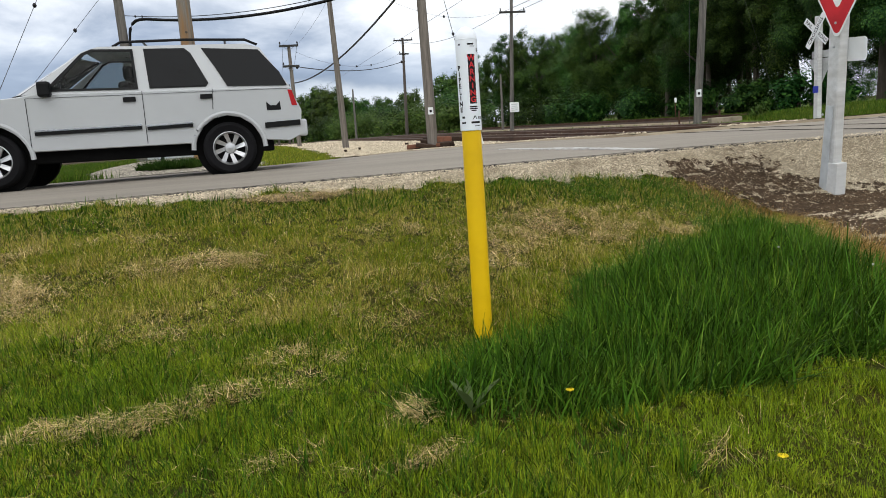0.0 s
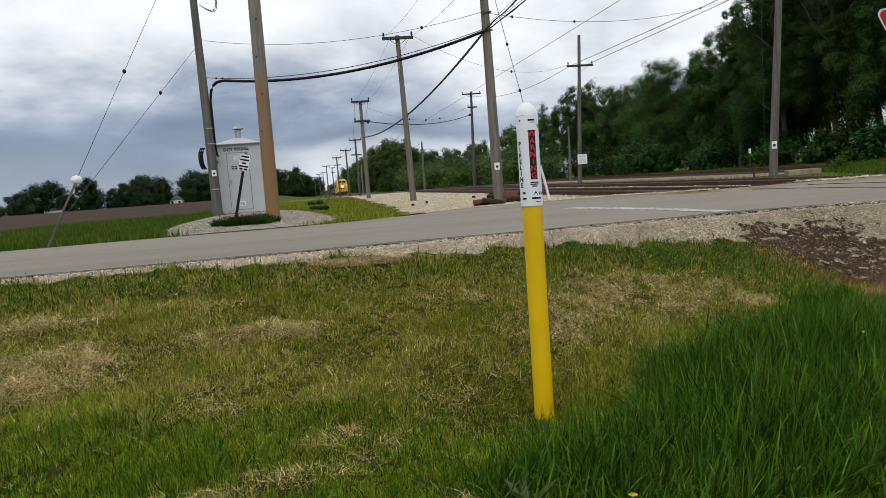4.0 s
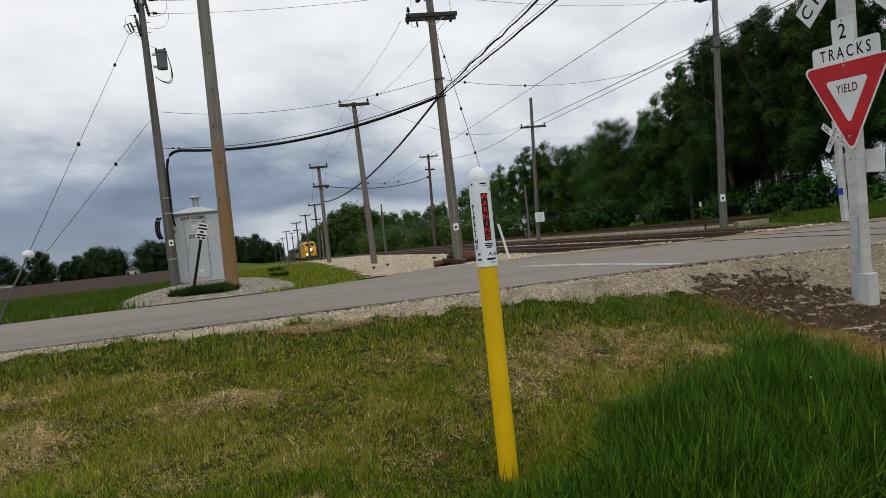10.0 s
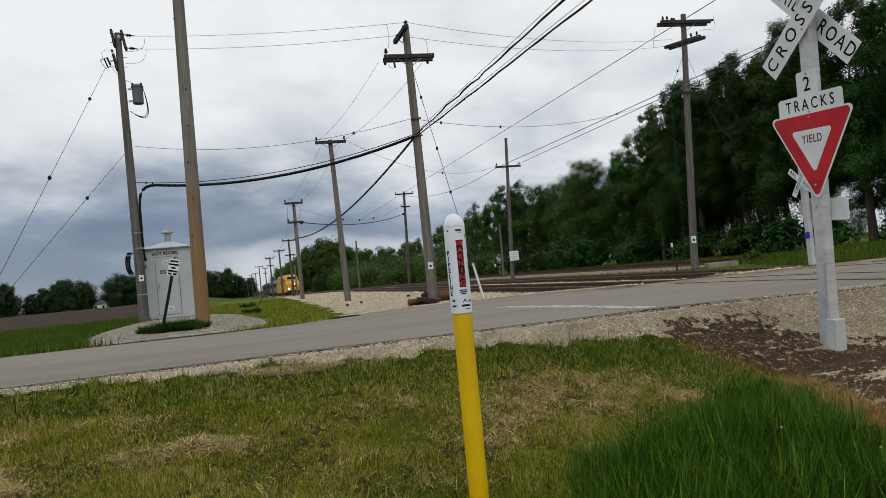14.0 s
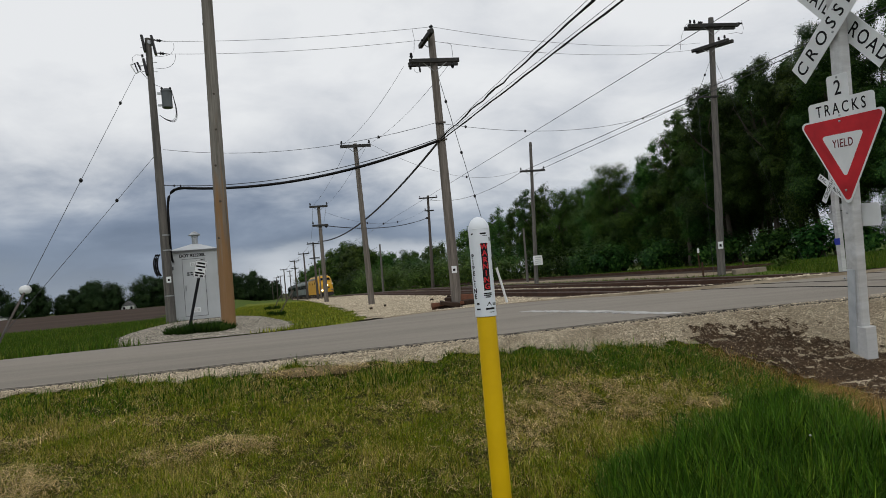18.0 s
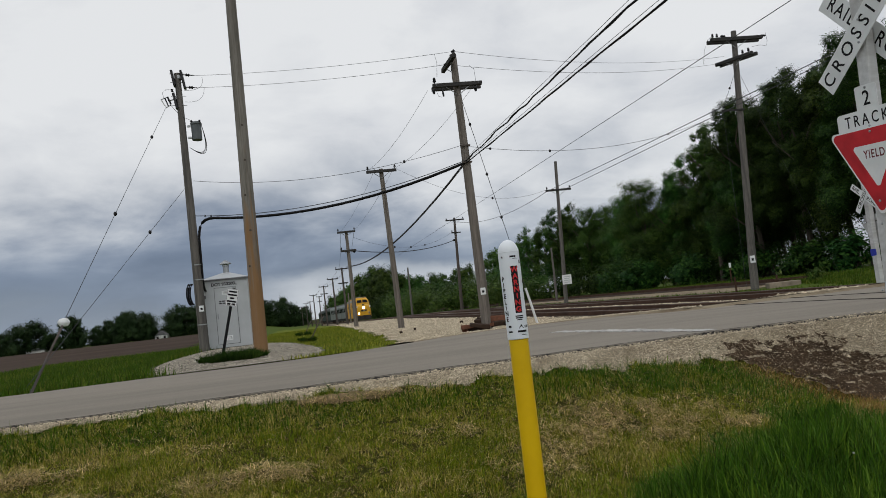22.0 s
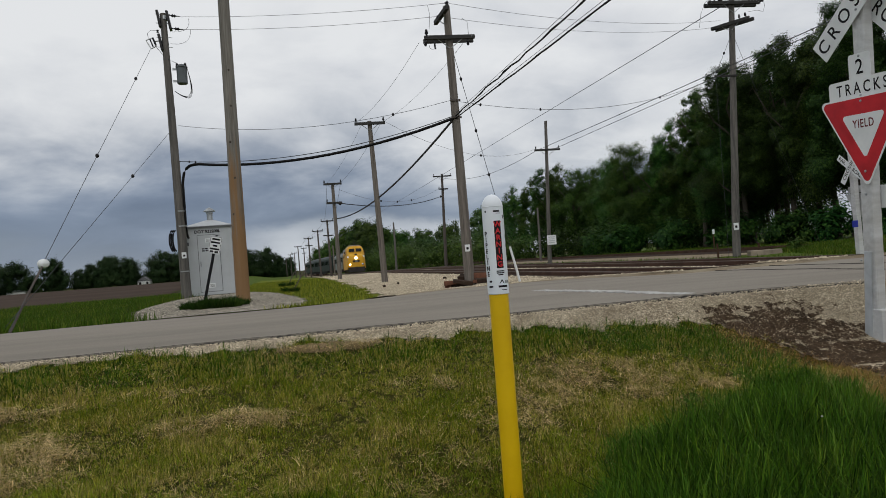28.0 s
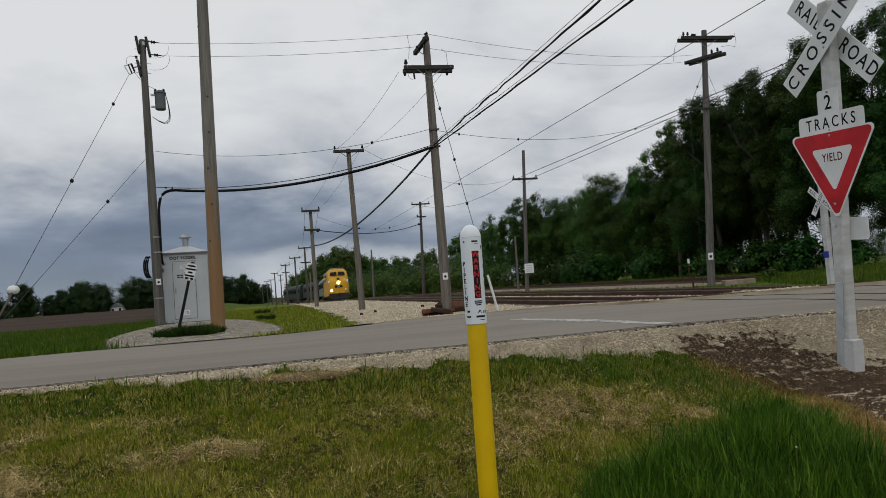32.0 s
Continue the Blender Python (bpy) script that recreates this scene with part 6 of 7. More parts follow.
def weeds(x, y, r, hgt, seed, n=800):
    rb = np.random.default_rng(seed)
    t = thing("weed_clump", "spiky clump of green grass at a post foot, shading put into its dark colour", "weeds", Matrix.Translation((x, y, h(x, y))), "bushes and weeds")
    a, q = rb.uniform(0, 6.28, n), np.sqrt(rb.random(n)) * r
    px, py = np.cos(a) * q, np.sin(a) * q * 0.7
    d = np.stack([px / r * 0.5 + rb.normal(0, 0.2, n), py / r * 0.5 + rb.normal(0, 0.2, n), np.ones(n)], 1)
    d /= np.linalg.norm(d, axis=1)[:, None]
    c = new("foliage", strips("foliage", np.stack([px, py, height(x + px, y + py) - h(x, y)], 1), d, hgt * rb.uniform(0.5, 1.2, n), rb.uniform(0.012, 0.028, n), 0.5 * rb.random(n), M_WEED, "", 3, seed=seed))
    c.parent = t


for k, (x, y, r, hh) in enumerate(((0.18, 26.9, 0.26, 0.26), (0.1, 35.9, 0.30, 0.28), (-1.15, 16.9, 0.24, 0.22), (-1.4, 16.5, 0.34, 0.28), (-1.72, 16.5, 0.38, 0.30), (-1.55, 16.8, 0.34, 0.30), (-2.02, 16.75, 0.34, 0.24))):
    weeds(x, y, r, hh, 100 + k)

# ---- sports utility vehicle ----
CAR_S = 1.10
suv = thing("sport_utility_vehicle", "white four-door sport utility vehicle driving along the road", "car")
CL, CWH = 4.60, 0.86          # length from bumper to bumper, half width
WB, WR = 2.72, 0.335          # wheelbase, tyre radius
XF, XR = 0.92, 0.92 + WB      # axles, measured from the front bumper
body = Build()
low, n_arc = 0.42, 9


def arch(xc, r):
    return [(xc + r * math.cos(a), max(low, WR + r * math.sin(a))) for a in np.linspace(math.pi * 1.02, -math.pi * 0.02, n_arc)]


side_line = [(0.02, 0.50), (0.10, low)] + arch(XF, 0.42) + arch(XR, 0.42) + [(4.40, low - 0.03), (4.55, 0.46), (4.58, 0.78), (4.50, 0.95), (4.44, 1.08), (1.45, 1.10), (1.30, 1.075), (0.30, 0.98), (0.10, 0.90), (0.02, 0.72)]
n = len(side_line)
for yy, inset in ((-CWH, 0.03), (-CWH + 0.02, 0.0), (CWH - 0.02, 0.0), (CWH, 0.03)):
    for x, z in side_line:
        cz = 0.72
        body.v.append((x + (2.3 - x) * inset * 0.02, yy, z + (cz - z) * inset))
for k in range(3):
    for i in range(n):
        body.f.append((k * n + i, k * n + (i + 1) % n, (k + 1) * n + (i + 1) % n, (k + 1) * n + i))
body.f += [tuple(reversed(range(n))), tuple(3 * n + i for i in range(n))]
part("body", body, M_CAR, suv, "white painted body")
cab = Build()
# cabin shell with an opening for the front window in each side
shell = [(1.32, 1.09), (2.02, 1.60), (2.20, 1.655), (2.60, 1.655), (3.95, 1.655), (4.12, 1.60), (4.47, 1.06), (2.62, 1.078)]
hole = [(1.58, 1.135), (2.615, 1.125), (2.585, 1.605), (2.12, 1.615), (2.01, 1.57)]


def cab_point(x, z, sgn, off=0.0):
    return (x, sgn * (CWH - 0.015 + off - 0.20 * max(0, (z - 1.09) / 0.57)), z)


for sgn in (-1, 1):
    cab.add([cab_point(x, z, sgn) for x, z in shell + hole], [(0, 1, 12, 8), (1, 2, 11, 12), (2, 3, 10, 11), (3, 7, 9, 10), (0, 8, 9, 7), (3, 4, 5, 6, 7)])
for (xa, za), (xb, zb) in zip(shell[1:6], shell[2:7]):
    cab.add([cab_point(xa, za, -1), cab_point(xb, zb, -1), cab_point(xb, zb, 1), cab_point(xa, za, 1)], [(0, 1, 2, 3)])
part("greenhouse", cab, M_CAR, suv)


def side_panel(name, pts, mat, lift=0.006, label="", parent=None, both=True):
    for sgn in ((-1, 1) if both else (-1,)):
        b = Build()
        vs = []
        for off in (lift - 0.012, lift):
            vs += [(x, sgn * (CWH - 0.015 - 0.20 * max(0.0, (z - 1.09) / 0.57) + off + (0.016 if z <= 1.09 else 0)), z) for x, z in pts]
        m_ = len(pts)
        order = list(reversed(range(m_, 2 * m_))) if sgn > 0 else list(range(m_, 2 * m_))
        b.add(vs, [tuple(order)] + [(i, (i + 1) % m_, m_ + (i + 1) % m_, m_ + i) for i in range(m_)])
        part(name, b, mat, parent or suv, label)


side_panel("front_window", [(1.60, 1.14), (2.60, 1.13), (2.57, 1.60), (2.13, 1.61), (2.02, 1.565)], M_TINT, label="clear side glass")
side_panel("rear_window", [(2.775, 1.135), (3.40, 1.135), (3.43, 1.17), (3.25, 1.54), (3.19, 1.595), (2.735, 1.60)], M_GLASS, label="dark tinted glass")
side_panel("quarter_window", [(3.68, 1.115), (4.42, 1.10), (4.34, 1.28), (4.10, 1.575), (3.40, 1.61), (3.55, 1.36)], M_GLASS, label="dark tinted glass")
for sgn in (-1, 1):
    inner = [(1.635, 1.150), (2.595, 1.140), (2.565, 1.585), (2.14, 1.597), (2.035, 1.555)]
    outer = [(1.56, 1.125), (2.625, 1.115), (2.592, 1.615), (2.115, 1.625), (2.0, 1.575)]
    part("window_frame", Build().add([cab_point(x, z, sgn, 0.010) for x, z in outer] + [cab_point(x, z, sgn, 0.010) for x, z in inner] + [cab_point(x, z, sgn, -0.02) for x, z in inner], [(i, (i + 1) % 5, 5 + (i + 1) % 5, 5 + i) for i in range(5)] + [(5 + i, 5 + (i + 1) % 5, 10 + (i + 1) % 5, 10 + i) for i in range(5)]), M_TRIM, suv, "black window seal")
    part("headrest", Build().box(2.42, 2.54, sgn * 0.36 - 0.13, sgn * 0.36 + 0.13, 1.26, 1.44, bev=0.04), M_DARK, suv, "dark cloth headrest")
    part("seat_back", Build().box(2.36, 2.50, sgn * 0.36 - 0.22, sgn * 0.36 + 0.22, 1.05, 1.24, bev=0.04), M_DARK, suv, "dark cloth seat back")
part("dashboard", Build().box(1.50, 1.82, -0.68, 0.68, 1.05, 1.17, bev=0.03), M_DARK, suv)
# solid near-black block added to stand for the unlit rear cabin
part("rear_cabin", Build().box(2.66, 4.10, -0.60, 0.60, 1.05, 1.60, bev=0.02), M_DARK, suv, "near-black block in place of the shaded rear cabin")
for nm, pts in (("window_frame", [(2.755, 1.118), (3.42, 1.118), (3.455, 1.165), (3.27, 1.55), (3.20, 1.615), (2.715, 1.618)]),):
    side_panel(nm, pts, M_TRIM, 0.002, "black window seal")
for pts in ([(1.36, 1.05), (1.366, 1.05), (1.366, 0.47), (1.36, 0.47)], [(2.66, 1.088), (2.667, 1.088), (2.667, 0.45), (2.66, 0.45)], [(3.49, 1.09), (3.496, 1.09), (3.48, 0.84), (3.474, 0.84)], [(1.37, 1.052), (4.42, 1.06), (4.42, 1.057), (1.37, 1.049)]):
    side_panel("door_seam", list(reversed(pts)), M_TRIM, 0.004)
for x0, x1 in ((1.42, 2.62), (2.68, 3.22)):
    side_panel("side_moulding", [(x0, 0.612), (x1, 0.627), (x1, 0.668), (x0, 0.653)], M_TRIM, 0.022, "black and chrome side strip")
    side_panel("chrome_strip", [(x0, 0.660), (x1, 0.675), (x1, 0.690), (x0, 0.675)], M_CHROME, 0.018)
side_panel("rear_moulding", [(4.10, 0.565), (4.55, 0.585), (4.55, 0.655), (4.10, 0.635)], M_TRIM, 0.022)
for x0 in (2.42, 3.32):
    side_panel("door_handle", [(x0 + 0.02, 0.965), (x0 + 0.165, 0.967), (x0 + 0.165, 1.025), (x0 + 0.02, 1.023)], M_TRIM, 0.020, "black door handle")
side_panel("rear_decal", [(4.14, 0.79), (4.32, 0.79), (4.31, 0.90), (4.26, 0.85), (4.19, 0.85), (4.14, 0.90)], M_TRIM, 0.004, both=False)
side_panel("tail_lamp", [(4.46, 0.84), (4.53, 0.84), (4.47, 1.04), (4.42, 1.04)], M_TAIL, 0.008, "red tail lamp")
side_panel("head_lamp", [(0.06, 0.72), (0.32, 0.74), (0.30, 0.88), (0.10, 0.85)], M_CHROME, 0.006)
for sgn in (-1, 1):
    part("roof_rail", Build().tube([(2.35, sgn * 0.56, 1.66), (2.45, sgn * 0.56, 1.715), (3.2, sgn * 0.56, 1.73), (3.95, sgn * 0.56, 1.715), (4.1, sgn * 0.56, 1.65)], 0.018, 6), M_TRIM, suv, "black roof rail")
    part("door_mirror", Build().box(1.52, 1.66, sgn * 0.90 - 0.07, sgn * 0.90 + 0.07, 1.06, 1.24, bev=0.03), M_TRIM, suv, "black door mirror")
screen = Build()
for k in range(9):
    u = -1 + k / 4
    for q in range(5):
        f = q / 4
        screen.v.append((1.30 + 0.72 * f - 0.26 * (1 - u * u) * (1 - 0.35 * f), u * (0.80 - 0.15 * f), 1.095 + 0.505 * f))
screen.f = [(5 * k + q, 5 * k + q + 5, 5 * k + q + 6, 5 * k + q + 1) for k in range(8) for q in range(4)]
part("windscreen", screen, M_SCREEN, suv, "dark curved windscreen reflecting the sky", True)
cowl = Build()
for k in range(9):
    u = -1 + k / 4
    cowl.v += [(1.31 - 0.27 * (1 - u * u), u * 0.81, 1.10), (1.06, u * 0.80, 1.03)]
cowl.f = [(2 * k, 2 * k + 1, 2 * k + 3, 2 * k + 2) for k in range(8)]
part("cowl", cowl, M_TRIM, suv, "black wiper cowl")
for x0 in (2.7, 3.7):
    part("cross_rail", Build().tube([(x0, -0.56, 1.722), (x0, 0.56, 1.722)], 0.014, 6), M_TRIM, suv)
part("rear_bumper", Build().box(4.36, 4.64, -0.845, 0.845, 0.44, 0.66, bev=0.03), M_CAR, suv)
part("front_bumper", Build().box(-0.04, 0.25, -0.84, 0.84, 0.50, 0.70, bev=0.03), M_CAR, suv)
part("underbody", Build().box(0.6, 4.2, -0.70, 0.70, 0.27, 0.5, bev=0.02), M_DARK, suv, "dark underbody")
part("wiper", Build().tube([(1.36, -0.5, 1.15), (1.30, -0.1, 1.13)], 0.012, 5), M_TRIM, suv)
for sgn in (-1, 1):
    for xa in (XF, XR):
        part("arch_lip", Build().tube([(xa + 0.445 * math.cos(q), sgn * (CWH - 0.012), WR + 0.445 * math.sin(q)) for q in np.linspace(math.pi * 1.0, 0.0, 17)], 0.030, 8), M_CAR, suv, "flared white wheel arch lip", True)
        part("wheel_well", Build().lathe([(0.425, -0.12), (0.425, 0.0), (0.10, 0.005)], 24, pose(xa, sgn * (CWH - 0.16), WR + 0.01, sgn * -90 + 0, 0, 0)), M_DARK, suv)
tyre_m = Build().lathe([(0.20, -0.11), (0.29, -0.125), (0.318, -0.11), (0.332, -0.08), (0.332, 0.08), (0.318, 0.11), (0.29, 0.125), (0.215, 0.105)], 32, ring=True).mesh("tyre", M_TYRE, True)
rim_b = Build().lathe([(0.0, -0.01), (0.065, 0.0), (0.075, 0.03), (0.065, 0.05), (0.0, 0.055)], 20).lathe([(0.195, 0.02), (0.215, 0.10), (0.205, 0.105), (0.185, 0.04)], 32, ring=True)
for k in range(8):
    a = k * math.pi / 4
    rim_b.add([(0.055, -0.022, 0.03), (0.055, 0.022, 0.03), (0.20, 0.085, 0.06), (0.20, 0.02, 0.07), (0.055, -0.022, 0.0), (0.055, 0.022, 0.0), (0.20, 0.085, 0.03), (0.20, 0.02, 0.03)], [(0, 3, 2, 1), (0, 1, 5, 4), (1, 2, 6, 5), (3, 0, 4, 7)], Matrix.Rotation(a, 4, "Z"))
rim_m = rim_b.mesh("rim", M_RIM)
disc_m = Build().lathe([(0.0, -0.02), (0.195, -0.015), (0.195, 0.012), (0.0, 0.01)], 24).mesh("brake_disc", M_DARK)
WHEELS = []
for xa in (XF, XR):
    for sgn in (-1, 1):
        wh = new("wheel")
        wh.parent = suv
        for nm, me in (("tyre", tyre_m), ("rim", rim_m), ("brake_disc", disc_m)):
            o = new(nm, me)
            o.parent = wh
        WHEELS.append((wh, xa, sgn))


# ---- train ----
def truck(parent, xc, axles=2, spread=1.35, name="truck"):
    t = Build().box(xc - spread - 0.5, xc + spread + 0.5, -1.12, -0.92, 0.38, 0.72, bev=0.03).box(xc - spread - 0.5, xc + spread + 0.5, 0.92, 1.12, 0.38, 0.72, bev=0.03).box(xc - 0.3, xc + 0.3, -1.1, 1.1, 0.4, 0.75)
    tr = part(name, t, M_LOCO_DARK, parent)
    for k in range(axles):
        xa = xc - spread + 2 * spread * k / (axles - 1)
        for s in (-1, 1):
            part("wheel", Build().lathe([(0.46, -0.07), (0.48, -0.05), (0.48, 0.05), (0.50, 0.07), (0.1, 0.08)], 18, pose(xa, s * 0.76, 0.48, -90 * s, 0, 0)), M_RAIL, tr)


loco = thing("diesel_locomotive", "yellow streamlined diesel locomotive with lit headlamps", "locomotive")
LH = 1.58
rings = []
# body sections from nose to tail: (x from nose, half width, sill height, roof height, crown)
secs = [(0.00, 0.62, 0.95, 2.35), (0.06, 0.95, 0.82, 2.62), (0.22, 1.22, 0.70, 2.82), (0.60, 1.42, 0.62, 2.95), (1.10, 1.52, 0.60, 3.05), (1.40, 1.55, 0.60, 3.12), (1.95, 1.56, 0.60, 4.08), (2.35, 1.57, 0.60, 4.42), (2.9, LH, 0.60, 4.52), (15.2, LH, 0.60, 4.52)]
shell = Build()
M_ = 15
for x, w, z0, z1 in secs:
    for k in range(M_):
        t = k / (M_ - 1)
        a = math.pi * t
        px = -math.cos(a)
        sx = abs(px) ** 0.38 * (1 if px >= 0 else -1)
        sz = math.sin(a) ** 0.55
        shell.v.append((x, w * sx, z0 + (z1 - z0) * sz if 0 < k < M_ - 1 else z0))
for j in range(len(secs) - 1):
    for k in range(M_ - 1):
        shell.f.append((j * M_ + k, j * M_ + k + 1, (j + 1) * M_ + k + 1, (j + 1) * M_ + k))
shell.f += [tuple(range(M_ - 1, -1, -1)), tuple((len(secs) - 1) * M_ + k for k in range(M_))]
part("carbody", shell, M_LOCO, loco, "yellow rounded carbody", True)
part("roof", Build().box(2.6, 15.1, -1.0, 1.0, 4.42, 4.58, bev=0.06), M_LOCO_ROOF, loco)
part("skirt", Build().box(0.5, 15.1, -1.5, 1.5, 0.42, 0.66, bev=0.03), M_LOCO_DARK, loco)
for s in (-1, 1):
    part("cab_window", Build().add([(1.52, s * 0.10, 3.42), (1.58, s * 1.08, 3.42), (1.90, s * 0.98, 3.92), (1.83, s * 0.10, 3.96)], [(0, 1, 2, 3) if s > 0 else (3, 2, 1, 0)], Matrix.Translation((-0.085, 0, 0.06))).add([(1.6, s * 0.12, 3.44), (1.64, s * 1.0, 3.44), (1.95, s * 0.95, 3.9), (1.9, s * 0.12, 3.93)], [(0, 1, 2, 3)]), M_GLASS, loco, "dark cab windscreen")
    part("side_window", Build().box(2.35, 3.0, s * 1.575 - 0.02, s * 1.575 + 0.02, 3.05, 3.65), M_GLASS, loco)
    part("cab_door", Build().box(3.3, 3.95, s * 1.58 - 0.012, s * 1.58 + 0.012, 0.85, 3.4), M_LOCO, loco)
    for k in range(3):
        part("porthole", Build().lathe([(0.0, -0.02), (0.26, -0.02), (0.26, 0.02), (0.0, 0.025)], 16, pose(5.6 + 3.4 * k, s * 1.585, 3.0, -90 * s, 0, 0)), M_GLASS, loco)
    part("grille", Build().box(4.6, 14.2, s * 1.50 - 0.02, s * 1.50 + 0.02, 3.75, 4.1), M_STEEL, loco)
    part("number_board", Build().box(0.42, 0.75, s * 1.28 - 0.12, s * 1.28 + 0.12, 2.50, 2.78, bev=0.02), M_SIGN_WHITE, loco, "small number board")
    lo = part("lower_headlamp", Build().lathe([(0.0, 0.0), (0.19, 0.0), (0.17, 0.05), (0.0, 0.07)], 16, pose(0.10, s * 0.98, 1.36, 0, -90, 0)), M_LAMP if s > 0 else M_CHROME, loco, "glowing ditch lamp" if s > 0 else "unlit ditch lamp")
    part("buffer_step", Build().box(-0.1, 0.5, s * 1.05 - 0.25, s * 1.05 + 0.25, 0.38, 0.52), M_LOCO_DARK, loco)
    part("mirror", Build().box(2.05, 2.12, s * 1.72 - 0.09, s * 1.72 + 0.09, 3.25, 3.5), M_LOCO_DARK, loco)
part("headlamp", Build().lathe([(0.0, 0.0), (0.24, 0.0), (0.22, 0.06), (0.0, 0.09)], 18, pose(0.05, 0, 2.42, 0, -86, 0)), M_LAMP, loco, "glowing round headlamp")
part("upper_lamp", Build().lathe([(0.0, 0.0), (0.22, 0.0), (0.20, 0.08), (0.0, 0.10)], 18, pose(0.40, 0, 2.93, 0, -55, 0)), M_LOCO_DARK, loco, "unlit upper lamp")
part("nose_emblem", Build().box(-0.03, 0.02, -0.55, 0.55, 1.72, 2.05, bev=0.01), M_LOCO_DARK, loco, "dark winged emblem on the nose")
part("nose_emblem", Build().box(-0.045, -0.02, -0.2, 0.2, 1.70, 2.07, bev=0.01), M_COACH_GREY, loco, "grey-blue centre of the emblem")
part("pilot", Build().add([(-0.25, -1.2, 0.15), (-0.25, 1.2, 0.15), (-0.02, 1.3, 0.95), (-0.02, -1.3, 0.95), (0.5, -1.3, 0.15), (0.5, 1.3, 0.15), (0.5, 1.4, 0.95), (0.5, -1.4, 0.95)], [(0, 1, 2, 3), (1, 5, 6, 2), (4, 0, 3, 7), (0, 4, 5, 1), (3, 2, 6, 7)]), M_LOCO_DARK, loco)
part("coupler", Build().box(-0.6, 0.0, -0.13, 0.13, 0.75, 1.0, bev=0.03), M_LOCO_DARK, loco)
part("horn", Build().tube([(2.4, 0.0, 4.62), (2.4, 0.0, 4.9), (2.0, 0.0, 4.95)], 0.09, 8), M_LOCO_DARK, loco)
truck(loco, 3.0)
truck(loco, 12.3)
part("fuel_tank", Build().box(6.0, 9.4, -1.1, 1.1, 0.2, 0.75, bev=0.05), M_LOCO_DARK, loco)


def coach(mat, label, length=23.0, top=4.15):
    c = thing("passenger_coach", label, "railway coach", None, "coaches of the train")
    b = Build()
    prof = [(-1.5, 0.85), (-1.52, 3.3), (-1.35, 3.7), (-0.8, 4.02), (0, top), (0.8, 4.02), (1.35, 3.7), (1.52, 3.3), (1.5, 0.85)]
    for x in (0, length):
        b.v += [(x, y, z) for y, z in prof]
    k = len(prof)
    b.f += [(i, (i + 1) % k, k + (i + 1) % k, k + i) for i in range(k)] + [tuple(reversed(range(k))), tuple(range(k, 2 * k))]
    part("carbody", b, mat, c)
    part("roof", Build().add([(x, y * 0.99, z + 0.012) for x in (0.05, length - 0.05) for y, z in prof[2:7]], [(i, i + 1, 6 + i, 5 + i) for i in range(4)]), M_COACH_ROOF, c)
    for s in (-1, 1):
        for q in range(11):
            part("window", Build().box(1.6 + q * 1.82, 2.75 + q * 1.82, s * 1.525 - 0.012, s * 1.525 + 0.012, 2.15, 3.0), M_GLASS, c)
        part("end_door", Build().box(0.25, 0.95, s * 1.52 - 0.012, s * 1.52 + 0.012, 0.9, 3.1), M_LOCO_DARK, c)
    part("underframe", Build().box(5, 17, -1.2, 1.2, 0.35, 0.88, bev=0.05), M_LOCO_DARK, c)
    truck(c, 3.2)
    truck(c, length - 3.2)
    return c


COACHES = [coach(M_COACH_GREY, "grey stainless passenger coach behind the locomotive")]
COACHES.append(coach(M_COACH, "dark green passenger coach"))
for k in range(2):
    COACHES.append(copy_thing(COACHES[1], Matrix.Identity(4)))

# ---- loose stones ----
def stones(name, n, area, size, mat, seed, lift, label, keep):
    rng = np.random.default_rng(seed)
    x = rng.uniform(area[0], area[1], n * 3)
    y = rng.uniform(area[2], area[3], n * 3)
    ok = keep(x, y)
    x, y = x[ok][:n], y[ok][:n]
    n = len(x)
    base = np.array([(1, 0, 0), (-1, 0, 0), (0, 1, 0), (0, -1, 0), (0, 0, 1), (0, 0, -1)], float)
    vs = base[None] * rng.uniform(0.55, 1.25, (n, 6, 1)) + rng.normal(0, 0.18, (n, 6, 3))
    s = rng.lognormal(0, 0.35, n) * size
    vs = vs * s[:, None, None] * np.array([1, 1, 0.65])
    a = rng.uniform(0, 6.28, n)
    c, si = np.cos(a)[:, None], np.sin(a)[:, None]
    vx = vs[:, :, 0] * c - vs[:, :, 1] * si
    vy = vs[:, :, 0] * si + vs[:, :, 1] * c
    vs[:, :, 0], vs[:, :, 1] = vx + x[:, None], vy + y[:, None]
    vs[:, :, 2] += (height(x, y) + lift + s * 0.05)[:, None]
    tri = np.array([(0, 2, 4), (2, 1, 4), (1, 3, 4), (3, 0, 4)])
    f = (np.arange(n)[:, None, None] * 6 + tri[None]).reshape(-1, 3)
    return tagged(new(name, fast_mesh(name, vs.reshape(-1, 3), f, mat)), label, "gravel", kind="stuff")


stones("shoulder_stones", 270000, (-6, 11, 3.0, NEAR_EDGE - 0.02), 0.0070, M_STONE, 1, 0.016, "loose pale limestone chips along the road edge", lambda x, y: in_shoulder(x, y) & (soil(x, y) < 0.86 + 0.75 * np.sin(x * 913.7 + y * 577.3)))
stones("large_stones", 8000, (-6, 11, 3.0, NEAR_EDGE - 0.02), 0.0105, M_STONE, 9, 0.016, "larger pale limestone pieces in the gravel", lambda x, y: in_shoulder(x, y) & ~in_dirt(x, y))
stones("dirt_clods", 90000, (3.4, 9.0, 3.4, 7.1), 0.0085, M_CLOD, 2, 0.02, "dark clods of churned soil", lambda x, y: in_shoulder(x, y) & (soil(x, y) > 0.45 + 0.4 * np.sin(x * 733.1 + y * 419.9)))
